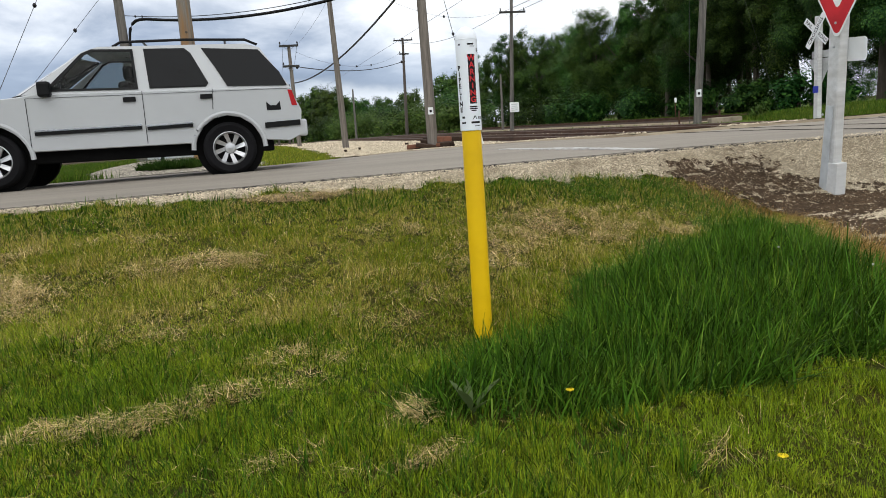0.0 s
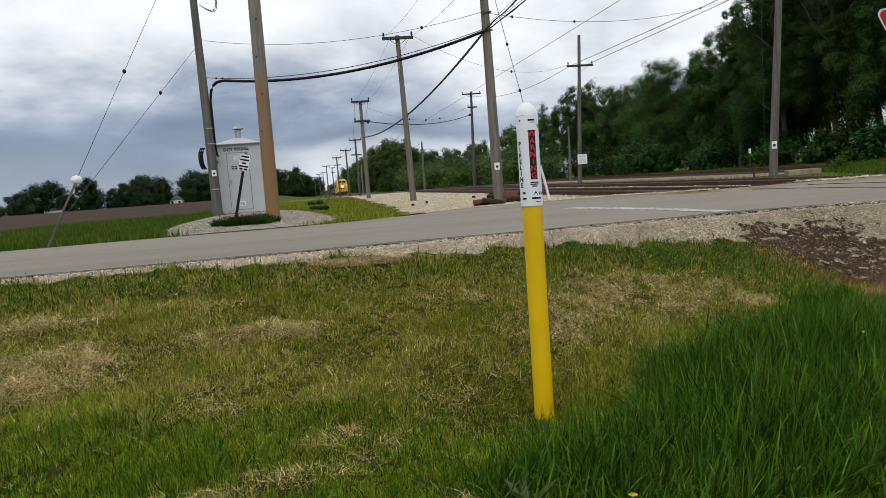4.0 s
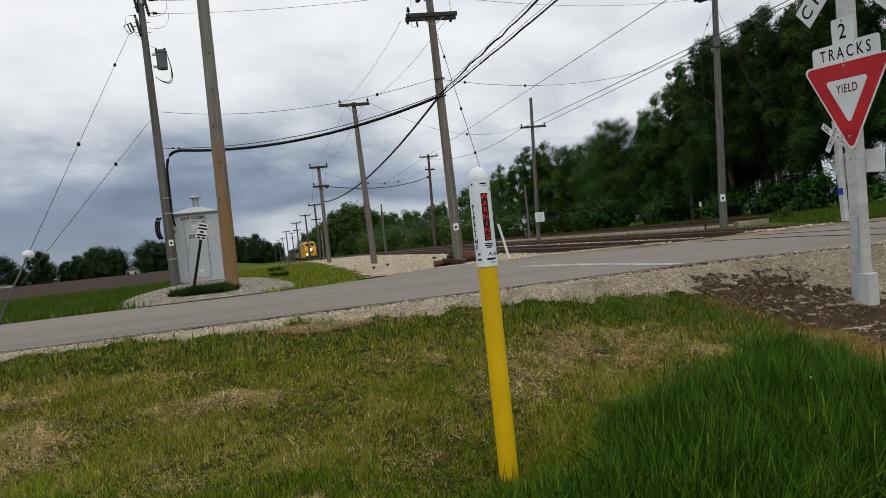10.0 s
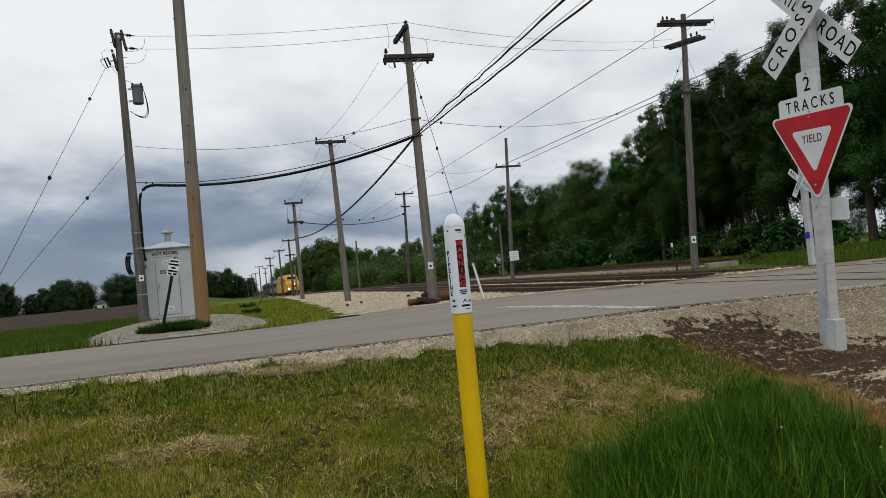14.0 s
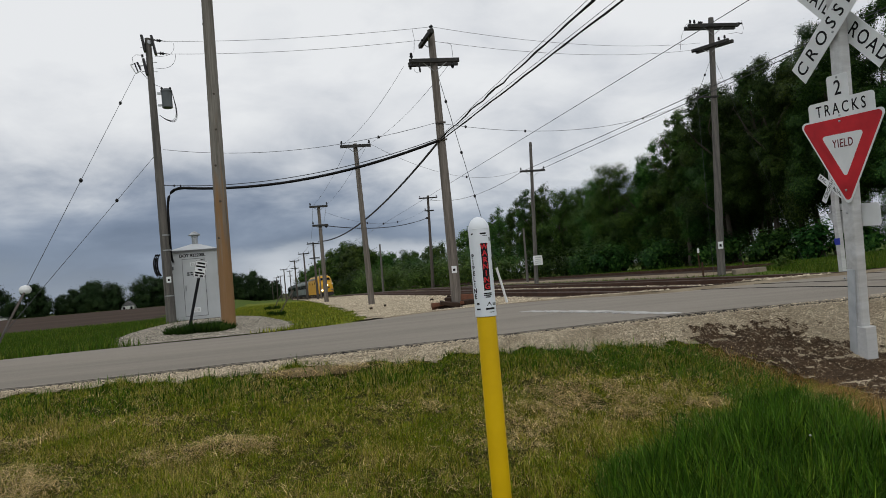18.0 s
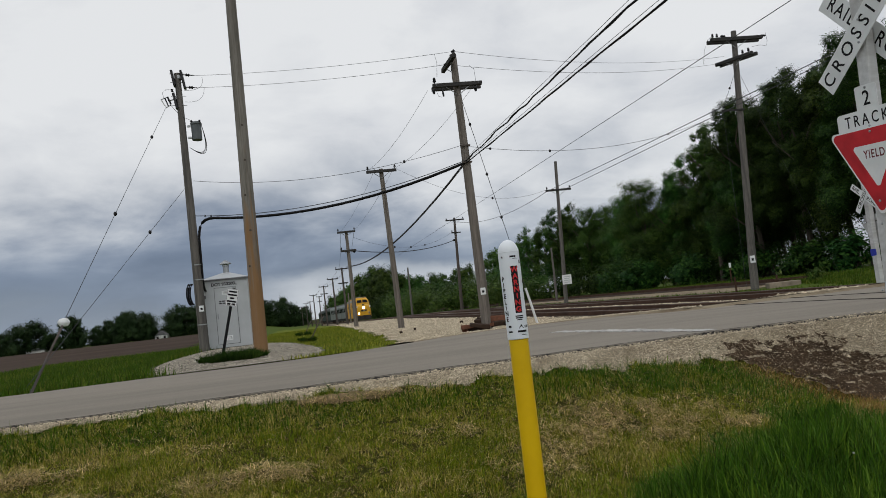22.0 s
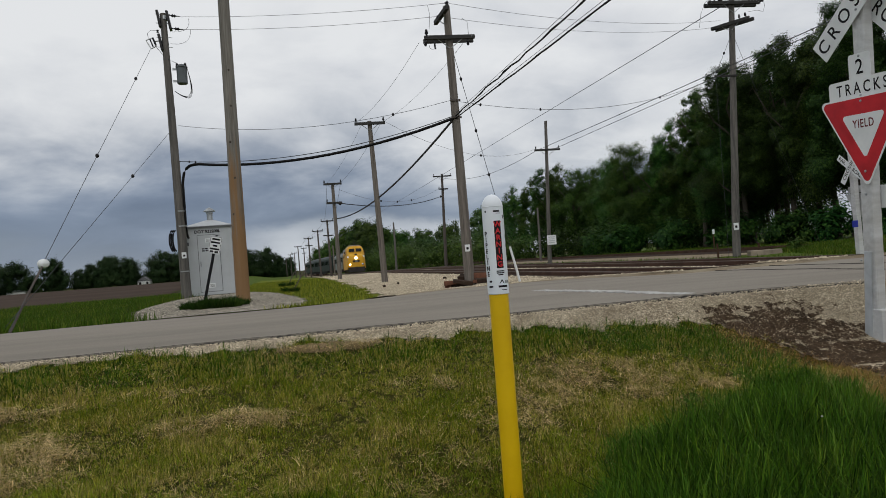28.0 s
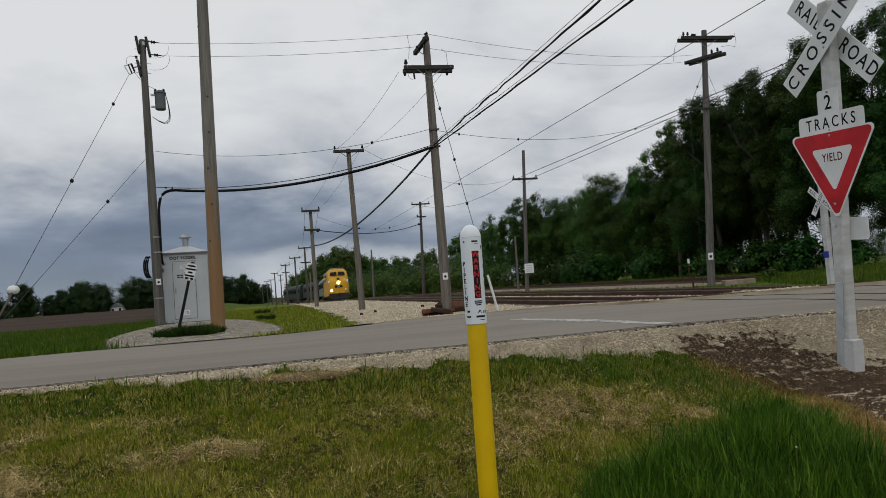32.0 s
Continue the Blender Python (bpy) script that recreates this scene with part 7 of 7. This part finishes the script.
stones("scattered_clods", 26000, (3.8, 8.6, 3.8, 7.0), 0.012, M_CLOD, 12, 0.016, "crumbs of soil spread over the gravel", lambda x, y: in_shoulder(x, y) & (soil(x, y) > 0.2))
stones("yard_stones", 50000, (2.0, 8.2, 13.5, 30), 0.016, M_STONE, 4, 0.05, "loose pale ballast stones", lambda x, y: YARD(x, y) & (y > far_edge(x) + 0.1) & (x < 8.1))
stones("far_yard_stones", 30000, (2.4, 8.6, 30, 75), 0.032, M_STONE, 14, 0.05, "pale ballast running on along the tracks", lambda x, y: YARD(x, y))
stones("hut_stones", 36000, (-6.0, 2.0, 13.5, 25), 0.015, M_PAD_STONE, 5, 0.04, "pale stones of the hut pad", lambda x, y: (((x + 1.55) / 2.05) ** 2 + ((y - 19.6) / 7.0) ** 2 < 0.95) & (y > far_edge(x) + 0.1))
stones("track_stones", 14000, (8.0, 16.0, 13.3, 40), 0.03, M_STONE, 6, 0.05, "ballast stones between the tracks", lambda x, y: (x > 10.9) & (x < 12.5) | (x < 8.4))

# ---- grass ----
rng = np.random.default_rng(5)
# where the cut grass was left lying: x, y, half length, half width, turn, weight
HAY = ((-0.52, 4.85, 0.62, 0.24, 5, 1.0), (-1.9, 4.45, 0.62, 0.62, 0, 1.0), (-2.2, 5.5, 0.6, 0.2, 0, 0.8), (2.6, 5.3, 1.3, 0.6, 10, 0.75), (1.6, 4.6, 0.9, 0.3, 5, 0.45), (3.5, 5.2, 0.45, 0.25, -20, 0.8), (-0.6, 2.62, 0.95, 0.14, 14, 0.78), (0.42, 2.06, 0.17, 0.12, 20, 1.0), (0.10, 1.62, 0.14, 0.07, 0, 0.7), (0.1, 3.1, 0.36, 0.2, 10, 0.75), (0.30, 1.72, 0.30, 0.10, 5, 0.85), (-0.1, 1.95, 0.25, 0.08, 0, 0.6), (1.42, 1.38, 0.22, 0.06, 10, 0.8), (1.1, 5.4, 0.6, 0.15, 0, 0.6), (-1.1, 5.6, 0.5, 0.14, 0, 0.5), (0.3, 3.9, 1.2, 0.5, 10, 0.30), (-1.2, 3.6, 0.9, 0.4, 0, 0.30), (0.40, 6.52, 0.75, 0.15, 0, 0.8))


def hay_cover(x, y):
    c = np.zeros_like(x)
    for hx, hy, ra, rb, turn, wt in HAY:
        q, p = math.cos(radians(turn)), math.sin(radians(turn))
        u, v = (x - hx) * q + (y - hy) * p, (y - hy) * q - (x - hx) * p
        c = np.maximum(c, wt * np.clip(1.25 - (u / ra) ** 2 - (v / rb) ** 2, 0, 1))
    rag = 0.55 * drift(x, y * 1.8, 0.20, 3) + 0.45 * drift(x, y * 1.6, 0.075, 4)
    return np.clip(c * np.clip((rag - 0.60 + 0.36 * c) * 4.5, 0, 1), 0, 1)


def tall_cover(x, y):
    """Where the uncut grass stands: a band from the marker outwards to the sign."""
    front = 1.86 + 0.07 * np.sin(3 * x) + 0.05 * np.sin(9 * x + 1) + 0.55 * smooth01((0.65 - x) / 0.35)
    back = 3.2 + 0.74 * (x - 1.66) + 0.10 * np.sin(3.3 * x + 1) + 0.06 * np.sin(8 * x)
    return (x > 0.33 + 0.05 * np.sin(7 * y)) & (y > front) & (y < back) & (x < dirt_line(y) - 0.72 + 0.12 * np.sin(5 * y)) & (y < 5.25)


def fringe_band(x, y):
    """The withered edge between the grass and the churned dirt."""
    return (x > dirt_line(y) - 0.62 + 0.14 * np.sin(6 * y) + 0.10 * np.sin(x * 631 + y * 377)) & (x < dirt_line(y) + 0.06) & (y < 6.4) & (y > 2.8)


def lawn(name, n, x0, x1, y0, y1, length, width, seed, label, mat=None, avoid_tall=True, segs=2, still=0.45, gaps=0.36, around=False, fade=None):
    rg_ = np.random.default_rng(seed)
    x, y = rg_.uniform(x0, x1, n), rg_.uniform(y0, y1, n)
    ok = (y < gravel_edge(x) + ripple(x, y) + rg_.normal(0, 0.07, n)) & ((((x - 0.40) / 0.6) ** 2 + ((y - 6.58) / 0.16) ** 2 > 1) | (rg_.random(n) < 0.12)) & ~in_shoulder(x, y - 0.12) & ~(in_dirt(x, y)) & (rg_.random(n) > 0.35 * hay_cover(x, y)) & ~(fringe_band(x, y) & (rg_.random(n) > 0.2))
    # finest in the stretch before the marker, coarser all round
    ok &= 0.6 * drift(x, y, 0.035, 60 + seed) + 0.4 * drift(x, y, 0.14, 61 + seed) > gaps
    ang = np.arctan2(x + 0.08, y + 0.66)
    seen = (ang > -0.52) & (ang < 0.93)
    ok &= ~(seen & (y > 0.9)) if around else seen
    if fade:
        ok &= rg_.random(n) < smooth01((y + 0.25 * np.sin(1.3 * x + 0.8) + 0.7 * (drift(x, y, 0.25, 66) - 0.5) - fade[0]) / (fade[1] - fade[0]))
    if avoid_tall:
        ok &= ~(tall_cover(x, y) & (rg_.random(n) > 0.15))
    x, y = x[ok], y[ok]
    m = len(x)
    tuft = 0.78 + 0.35 * np.sin(4.1 * x + 1.3) * np.sin(3.7 * y + 0.5) + 0.35 * np.sin(13 * x + 2 * np.sin(7 * y)) * np.sin(12 * y + 2 * np.sin(9 * x)) + 0.25 * np.sin(41 * x + 3 * np.sin(23 * y)) * np.sin(37 * y)
    ll = length * rg_.uniform(0.45, 1.25, m) * np.clip(tuft, 0.45, 1.5)
    a, lean = rg_.uniform(0, 6.28, m), np.abs(rg_.normal(0, still, m))
    d = np.stack([np.cos(a) * lean, np.sin(a) * lean, np.ones(m)], 1)
    d /= np.linalg.norm(d, axis=1)[:, None]
    roots = np.stack([x, y, height(x, y) - 0.01], 1)
    me = strips(name, roots, d, ll, width * rg_.uniform(0.6, 1.3, m), 0.25 + 0.3 * rg_.random(m), mat or M_GRASS, label, segs, seed=seed)
    return tagged(new(name, me), label, "grass", kind="stuff")


lawn("lawn_near", 680000, -2.6, 3.7, 0.9, 4.5, 0.082, 0.0040, 31, "mown lawn of short yellow-green grass", still=0.30, gaps=0.36, fade=(4.5, 2.9))
lawn("lawn_middle", 560000, -4.2, 5.6, 2.6, 5.4, 0.080, 0.0060, 32, "mown lawn of short yellow-green grass", M_GRASS_DRY, segs=1, fade=(2.6, 4.2))
lawn("lawn_thatch", 330000, -3.4, 4.6, 0.9, 5.2, 0.042, 0.0048, 37, "brown-olive thatch low in the mown lawn", M_THATCH, segs=1, still=0.9, gaps=0.0)
lawn("lawn_back", 300000, -5.5, 6.5, 5.4, 7.1, 0.080, 0.0075, 33, "mown lawn running up to the gravel", M_GRASS_DRY, segs=1)
lawn("lawn_around", 460000, -8.0, 8.0, -6.0, 6.9, 0.085, 0.013, 36, "mown lawn running on all round", segs=1, around=True)
lawn("rough_edge", 22000, -5.5, 4.4, 5.9, 7.0, 0.13, 0.009, 34, "longer grass and weeds along the gravel edge", M_TALL)
lawn("lawn_tufts", 26000, -2.2, 1.2, 1.2, 3.6, 0.13, 0.006, 35, "longer green tufts in the lawn", M_TALL)


def tall_grass(name, clumps, per, seed, length, width, label, mat=None, spread=0.055, band=None):
    """Uncut grass in clumps: the blades of one clump share a lean and a height."""
    rg_ = np.random.default_rng(seed)
    cx, cy = rg_.uniform(0.3, 5.7, clumps), rg_.uniform(1.6, 6.7, clumps)
    cover = band or tall_cover
    ok = cover(cx, cy) & ~in_dirt(cx, cy) & (np.arctan2(cx + 0.08, cy + 0.66) < 0.98)
    cx, cy = cx[ok], cy[ok]
    k = len(cx)
    tall = rg_.uniform(0.62, 1.15, k) * (0.74 + 0.26 * smooth01((cx - 1.2) / 0.9)) * (0.80 + 0.2 * smooth01((cy - 1.9) / 0.5))
    tall *= 1 - 0.50 * smooth01((cy - 3.3) / 1.5)
    near_post = np.exp(-(((cx - 1.12) / 0.22) ** 2 + ((cy - 3.2) / 0.45) ** 2))
    tall *= 1 - 0.12 * near_post
    la = rg_.uniform(0, 6.28, k)
    ll_ = np.abs(rg_.normal(0.0, 0.34, k))
    own = np.repeat(np.arange(k), per)
    m = len(own)
    x, y = cx[own] + rg_.normal(0, spread, m), cy[own] + rg_.normal(0, spread, m)
    ll = length * tall[own] * rg_.uniform(0.45, 1.15, m)
    a, lean = rg_.uniform(0, 6.28, m), np.abs(rg_.normal(0, 0.30, m))
    d = np.stack([np.cos(a) * lean + np.cos(la[own]) * ll_[own] + 0.10, np.sin(a) * lean + np.sin(la[own]) * ll_[own], np.ones(m)], 1)
    d /= np.linalg.norm(d, axis=1)[:, None]
    roots = np.stack([x, y, height(x, y) - 0.02], 1)
    yaw = rg_.normal(0.3, 0.8, m)
    me = strips(name, roots, d, ll, width * rg_.uniform(0.5, 1.4, m), 0.06 + 1.0 * rg_.random(m) ** 1.8, mat or M_TALL, label, 4, yaw, seed)
    return tagged(new(name, me), label, "grass", kind="stuff")


def medium_band(x, y):
    """Half-grown grass behind the uncut patch, thinning towards the churned dirt."""
    back = 3.2 + 0.74 * (x - 1.66)
    behind = (x > 1.3) & (y > back - 0.15) & (y < back + 0.32 + 0.2 * np.sin(4 * x + 3 * y)) & (y < 6.0) & (y > 1.9)
    strip = (y > 6.30 - 0.53 * (x - 2.78) + 0.12 * np.sin(5 * x)) & (y < gravel_edge(x) - 0.05) & (x > 1.9)
    return (behind | strip | ((x > 3.4) & (y < back))) & (x < dirt_line(y) - 0.42 + 0.06 * np.sin(7 * y))


tall_grass("broad_blades", 3600, 4, 45, 0.37, 0.017, "broad bright blades in the uncut grass", M_BROAD, 0.05)
tall_grass("front_blades", 9000, 4, 46, 0.34, 0.014, "bright broad blades at the front of the uncut grass", M_BROAD, 0.05, lambda x, y: tall_cover(x, y) & ~tall_cover(x, y - 0.45))
tall_grass("tall_grass", 5200, 20, 41, 0.40, 0.0105, "dense uncut deep green grass round the marker")
tall_grass("seeding_grass", 5200, 3, 42, 0.48, 0.0040, "thin seeding stalks above the uncut grass", spread=0.08)
tall_grass("half_grown_grass", 13000, 12, 44, 0.26, 0.0065, "half-grown green grass running to the dirt edge", M_BROAD, 0.06, medium_band)
tall_grass("withered_fringe", 20000, 12, 43, 0.17, 0.0045, "withered rust-brown grass along the dirt edge", M_FRINGE, 0.06, fringe_band)


def hay(name, seed, n, label):
    rg_ = np.random.default_rng(seed)
    x, y = rg_.uniform(-3.4, 4.6, n), rg_.uniform(1.1, 6.75, n)
    c = hay_cover(x, y)
    ok = (rg_.random(n) < c) & ~tall_cover(x, y) & (np.abs(x + 0.07) < (y + 0.75) * 0.95)
    x, y, c = x[ok], y[ok], c[ok]
    n = len(x)
    z = height(x, y) + (0.005 + 0.075 * rg_.random(n)) * (0.4 + 0.7 * c)
    yaw = 6.0 * drift(x, y, 0.16, 8) + rg_.normal(0, 0.75, n)
    d = np.stack([np.cos(yaw), np.sin(yaw) * 0.8, rg_.normal(0.10, 0.25, n)], 1)
    d /= np.linalg.norm(d, axis=1)[:, None]
    me = strips(name, np.stack([x, y, z], 1), d, rg_.uniform(0.04, 0.13, n), (0.0004 + 0.00052 * np.hypot(x, y + 0.67)) * rg_.uniform(0.6, 1.3, n), 0.1 + 0.3 * rg_.random(n), M_HAY, label, 2, np.arctan2(d[:, 1], d[:, 0]) + np.pi / 2, seed)
    return tagged(new(name, me), label, "hay", kind="stuff")


hay("dry_cuttings", 51, 420000, "pale dry grass cuttings lying on the lawn")


def straw_scatter(name, n, seed, label):
    rg_ = np.random.default_rng(seed)
    x, y = rg_.uniform(-4, 5, n), rg_.uniform(0.8, 6.6, n)
    ok = (y < gravel_edge(x) - 0.05) & ~tall_cover(x, y) & ~in_shoulder(x, y) & (rg_.random(n) < 0.25 + 0.75 * smooth01((y - 2.8) / 1.2))
    x, y = x[ok], y[ok]
    m = len(x)
    yaw = rg_.uniform(0, 6.28, m)
    d = np.stack([np.cos(yaw), np.sin(yaw), rg_.normal(0.25, 0.25, m)], 1)
    d /= np.linalg.norm(d, axis=1)[:, None]
    me = strips(name, np.stack([x, y, height(x, y) + rg_.uniform(0.01, 0.05, m)], 1), d, rg_.uniform(0.04, 0.11, m), 0.0006 + 0.0004 * np.hypot(x, y + 0.67), 0.2 * rg_.random(m), M_HAY, label, 2, yaw + np.pi / 2, seed)
    return tagged(new(name, me), label, "straw", kind="stuff")


straw_scatter("scattered_straw", 30000, 52, "single dry straws scattered through the lawn")

for k, (x, y, z, seed_head) in enumerate(((0.98, 1.888, 0.10, 0), (1.385, 1.183, 0.07, 0), (2.7, 2.75, 0.36, 1), (2.95, 2.35, 0.30, 1))):
    f = thing("dandelion", "yellow dandelion flower in the grass" if not seed_head else "pale dandelion seed head in tall grass", "flower", Matrix.Translation((x, y, h(x, y))), "dandelions")
    part("stem", Build().tube([(0, 0, -0.02), (0.01, 0, z * 0.5), (0.02, 0.0, z)], 0.0022, 5), M_GRASS, f)
    b = Build()
    if seed_head:
        b.lathe([(0, -0.006), (0.005, -0.004), (0.006, 0), (0.005, 0.004), (0, 0.006)], 10, Matrix.Translation((0.02, 0, z)))
    else:
        for q in range(16):
            a = q * 2 * math.pi / 16
            b.add([(0, 0, z), (0.016 * math.cos(a - 0.12), 0.016 * math.sin(a - 0.12), z + 0.006), (0.018 * math.cos(a), 0.018 * math.sin(a), z + 0.004), (0.016 * math.cos(a + 0.12), 0.016 * math.sin(a + 0.12), z + 0.006)], [(0, 1, 2), (0, 2, 3)], Matrix.Translation((0.02, 0, 0)))
        b.lathe([(0, -0.006), (0.008, 0.0), (0.0, 0.007)], 8, Matrix.Translation((0.02, 0, z)))
    part("flower_head", b, M_SEED if seed_head else M_PETAL, f)

# broad-leaved dock among the grass
dock = thing("dock_plant", "broad-leaved grey-green dock plant beside the uncut grass", "weed", Matrix.Translation((0.63, 2.03, h(0.63, 2.03))))
rd = random.Random(17)
for k in range(5):
    a, tilt, ln, wd = k * 1.3 + rd.uniform(-0.3, 0.3), rd.uniform(0.05, 0.45), rd.uniform(0.10, 0.17), rd.uniform(0.016, 0.026)
    b, rows = Build(), []
    for j in range(7):
        q = j / 6
        out, up = ln * q * math.sin(tilt + 0.5 * q), ln * q * math.cos(tilt + 0.3 * q)
        half = wd * (0.12 if q < 0.2 else math.sin(math.pi * min(1.0, (q - 0.12) / 0.90)) ** 0.7 if q < 1 else 0.02)
        for e in (-1, 0, 1):
            rows.append((out * math.cos(a) - e * half * math.sin(a), out * math.sin(a) + e * half * math.cos(a), up + (0.010 if e else 0.0) * (q > 0.2)))
    b.add(rows, [(3 * j + e, 3 * j + e + 1, 3 * j + e + 4, 3 * j + e + 3) for j in range(6) for e in (0, 1)])
    part("leaf", b, M_DOCK, dock, smooth=True)

# rough grass beyond the road
def far_blades(name, n, keep, area, length, width, mat, seed, label):
    rg_ = np.random.default_rng(seed)
    x, y = rg_.uniform(area[0], area[1], n), rg_.uniform(area[2], area[3], n)
    ok = keep(x, y)
    x, y = x[ok], y[ok]
    m = len(x)
    a, lean = rg_.uniform(0, 6.28, m), np.abs(rg_.normal(0, 0.35, m))
    d = np.stack([np.cos(a) * lean, np.sin(a) * lean, np.ones(m)], 1)
    d /= np.linalg.norm(d, axis=1)[:, None]
    me = strips(name, np.stack([x, y, height(x, y)], 1), d, length * rg_.uniform(0.5, 1.3, m), width * rg_.uniform(0.6, 1.4, m), 0.3 * rg_.random(m), mat, label, 1, seed=seed)
    return tagged(new(name, me), label, "grass", kind="stuff")


far_blades("verge_grass", 60000, lambda x, y: (y > far_edge(x) + 0.15) & ~((((x + 1.55) / 2.05) ** 2 + ((y - 19.6) / 7.0) ** 2) < 1.0) & (x < -1.5 - 0.02 * y), (-14, 0, 12.8, 42), 0.20, 0.026, M_VERGE, 61, "rough green verge grass beyond the road")
M_LIGHT_BLADE = leaf_material("mown_verge_blades", (0.125, 0.165, 0.014), (0.30, 0.285, 0.05), island=0.7, dry_share=0.28, mid=(0.225, 0.235, 0.022))
far_blades("mown_verge_grass", 90000, lambda x, y: (y > far_edge(x) + 0.7) & ~((((x + 1.55) / 2.05) ** 2 + ((y - 19.6) / 7.0) ** 2) < 1.05) & (x > -1.2 - 0.02 * y) & (x < 2.3 + 0.012 * y + 3 * ripple(y * 0.25, x) - 1.6 * np.exp(-((y - 15.5) / 2.5) ** 2)), (-3, 5, 13.3, 60), 0.12, 0.022, M_LIGHT_BLADE, 62, "short bright verge grass")
far_blades("bank_grass", 45000, lambda x, y: (y > far_edge(x) + 0.15) & (x > 18.2 + 0.35 * np.maximum(0, y - 20)), (17.2, 31, 13.5, 28), 0.20, 0.035, M_VERGE, 64, "bright rough grass on the low bank past the crossing")
far_blades("trackside_grass", 30000, lambda x, y: (x > 16.5) & ((x < 18.2) | (x > 25.3)), (16, 38, 14, 80), 0.14, 0.05, M_VERGE, 63, "trackside grass before the trees")


# ---- what moves ----
TRAIN_Y = [(0, 222.0), (3, 209.0), (6, 195.0), (9, 181.0), (13, 166.0), (16, 157.0), (19, 148.5), (23, 136.0), (25.5, 126.5), (28, 116.0), (30, 108.5), (32, 101.0)]


def train_pose(y):
    """A vehicle whose front stands at y on the near track, its length running up the line."""
    x0, x1 = track_x(y), track_x(y + 12)
    yaw = math.degrees(math.atan2(12.0, x1 - x0))
    z0, z1 = float(fall(10, y)), float(fall(10, y + 12))
    return pose(x0, y, RAIL_Z - z0, 0, math.degrees(math.atan2(z1 - z0, 12.0)), yaw)


def motions():
    ts = np.arange(0, 32.01, 1.0)
    ys = np.interp(ts, [p[0] for p in TRAIN_Y], [p[1] for p in TRAIN_Y])
    ys = np.array([np.interp(np.clip(np.linspace(t - 1.5, t + 1.5, 7), 0, 32), ts, ys).mean() if 1.5 <= t <= 30.5 else y for t, y in zip(ts, ys)])
    walk(loco, [(float(t), train_pose(float(y))) for t, y in zip(ts, ys)])
    for k, c in enumerate(COACHES):
        walk(c, [(float(t), train_pose(float(y) + 16.2 + 23.8 * k)) for t, y in zip(ts, ys)])
    # the car passes to the left and drives on down the road
    speed = 19.4
    rows = []
    for t in (0, 0.1, 0.2, 0.3, 0.5, 1, 2, 4, 8, 16, 24, 32):
        x = -4.28 - speed * t
        rows.append((t, pose(x, CAR_Y, float(road_z(x)) + 0.085, 0, 1.0, CAR_YAW)))
    walk(suv, rows)
    for wh, xa, sgn in WHEELS:
        turn = []
        for k in range(0, 9):
            t = k * 0.03
            turn.append((t, pose(xa, sgn * 0.745, WR, -90 * sgn, 0, 0) @ Matrix.Rotation(-sgn * speed * t / WR / CAR_S, 4, "Z")))
        turn.append((32, turn[-1][1]))
        walk(wh, turn)


CAR_Y, CAR_YAW = 11.0, 0.0
suv.scale = (CAR_S,) * 3
motions()
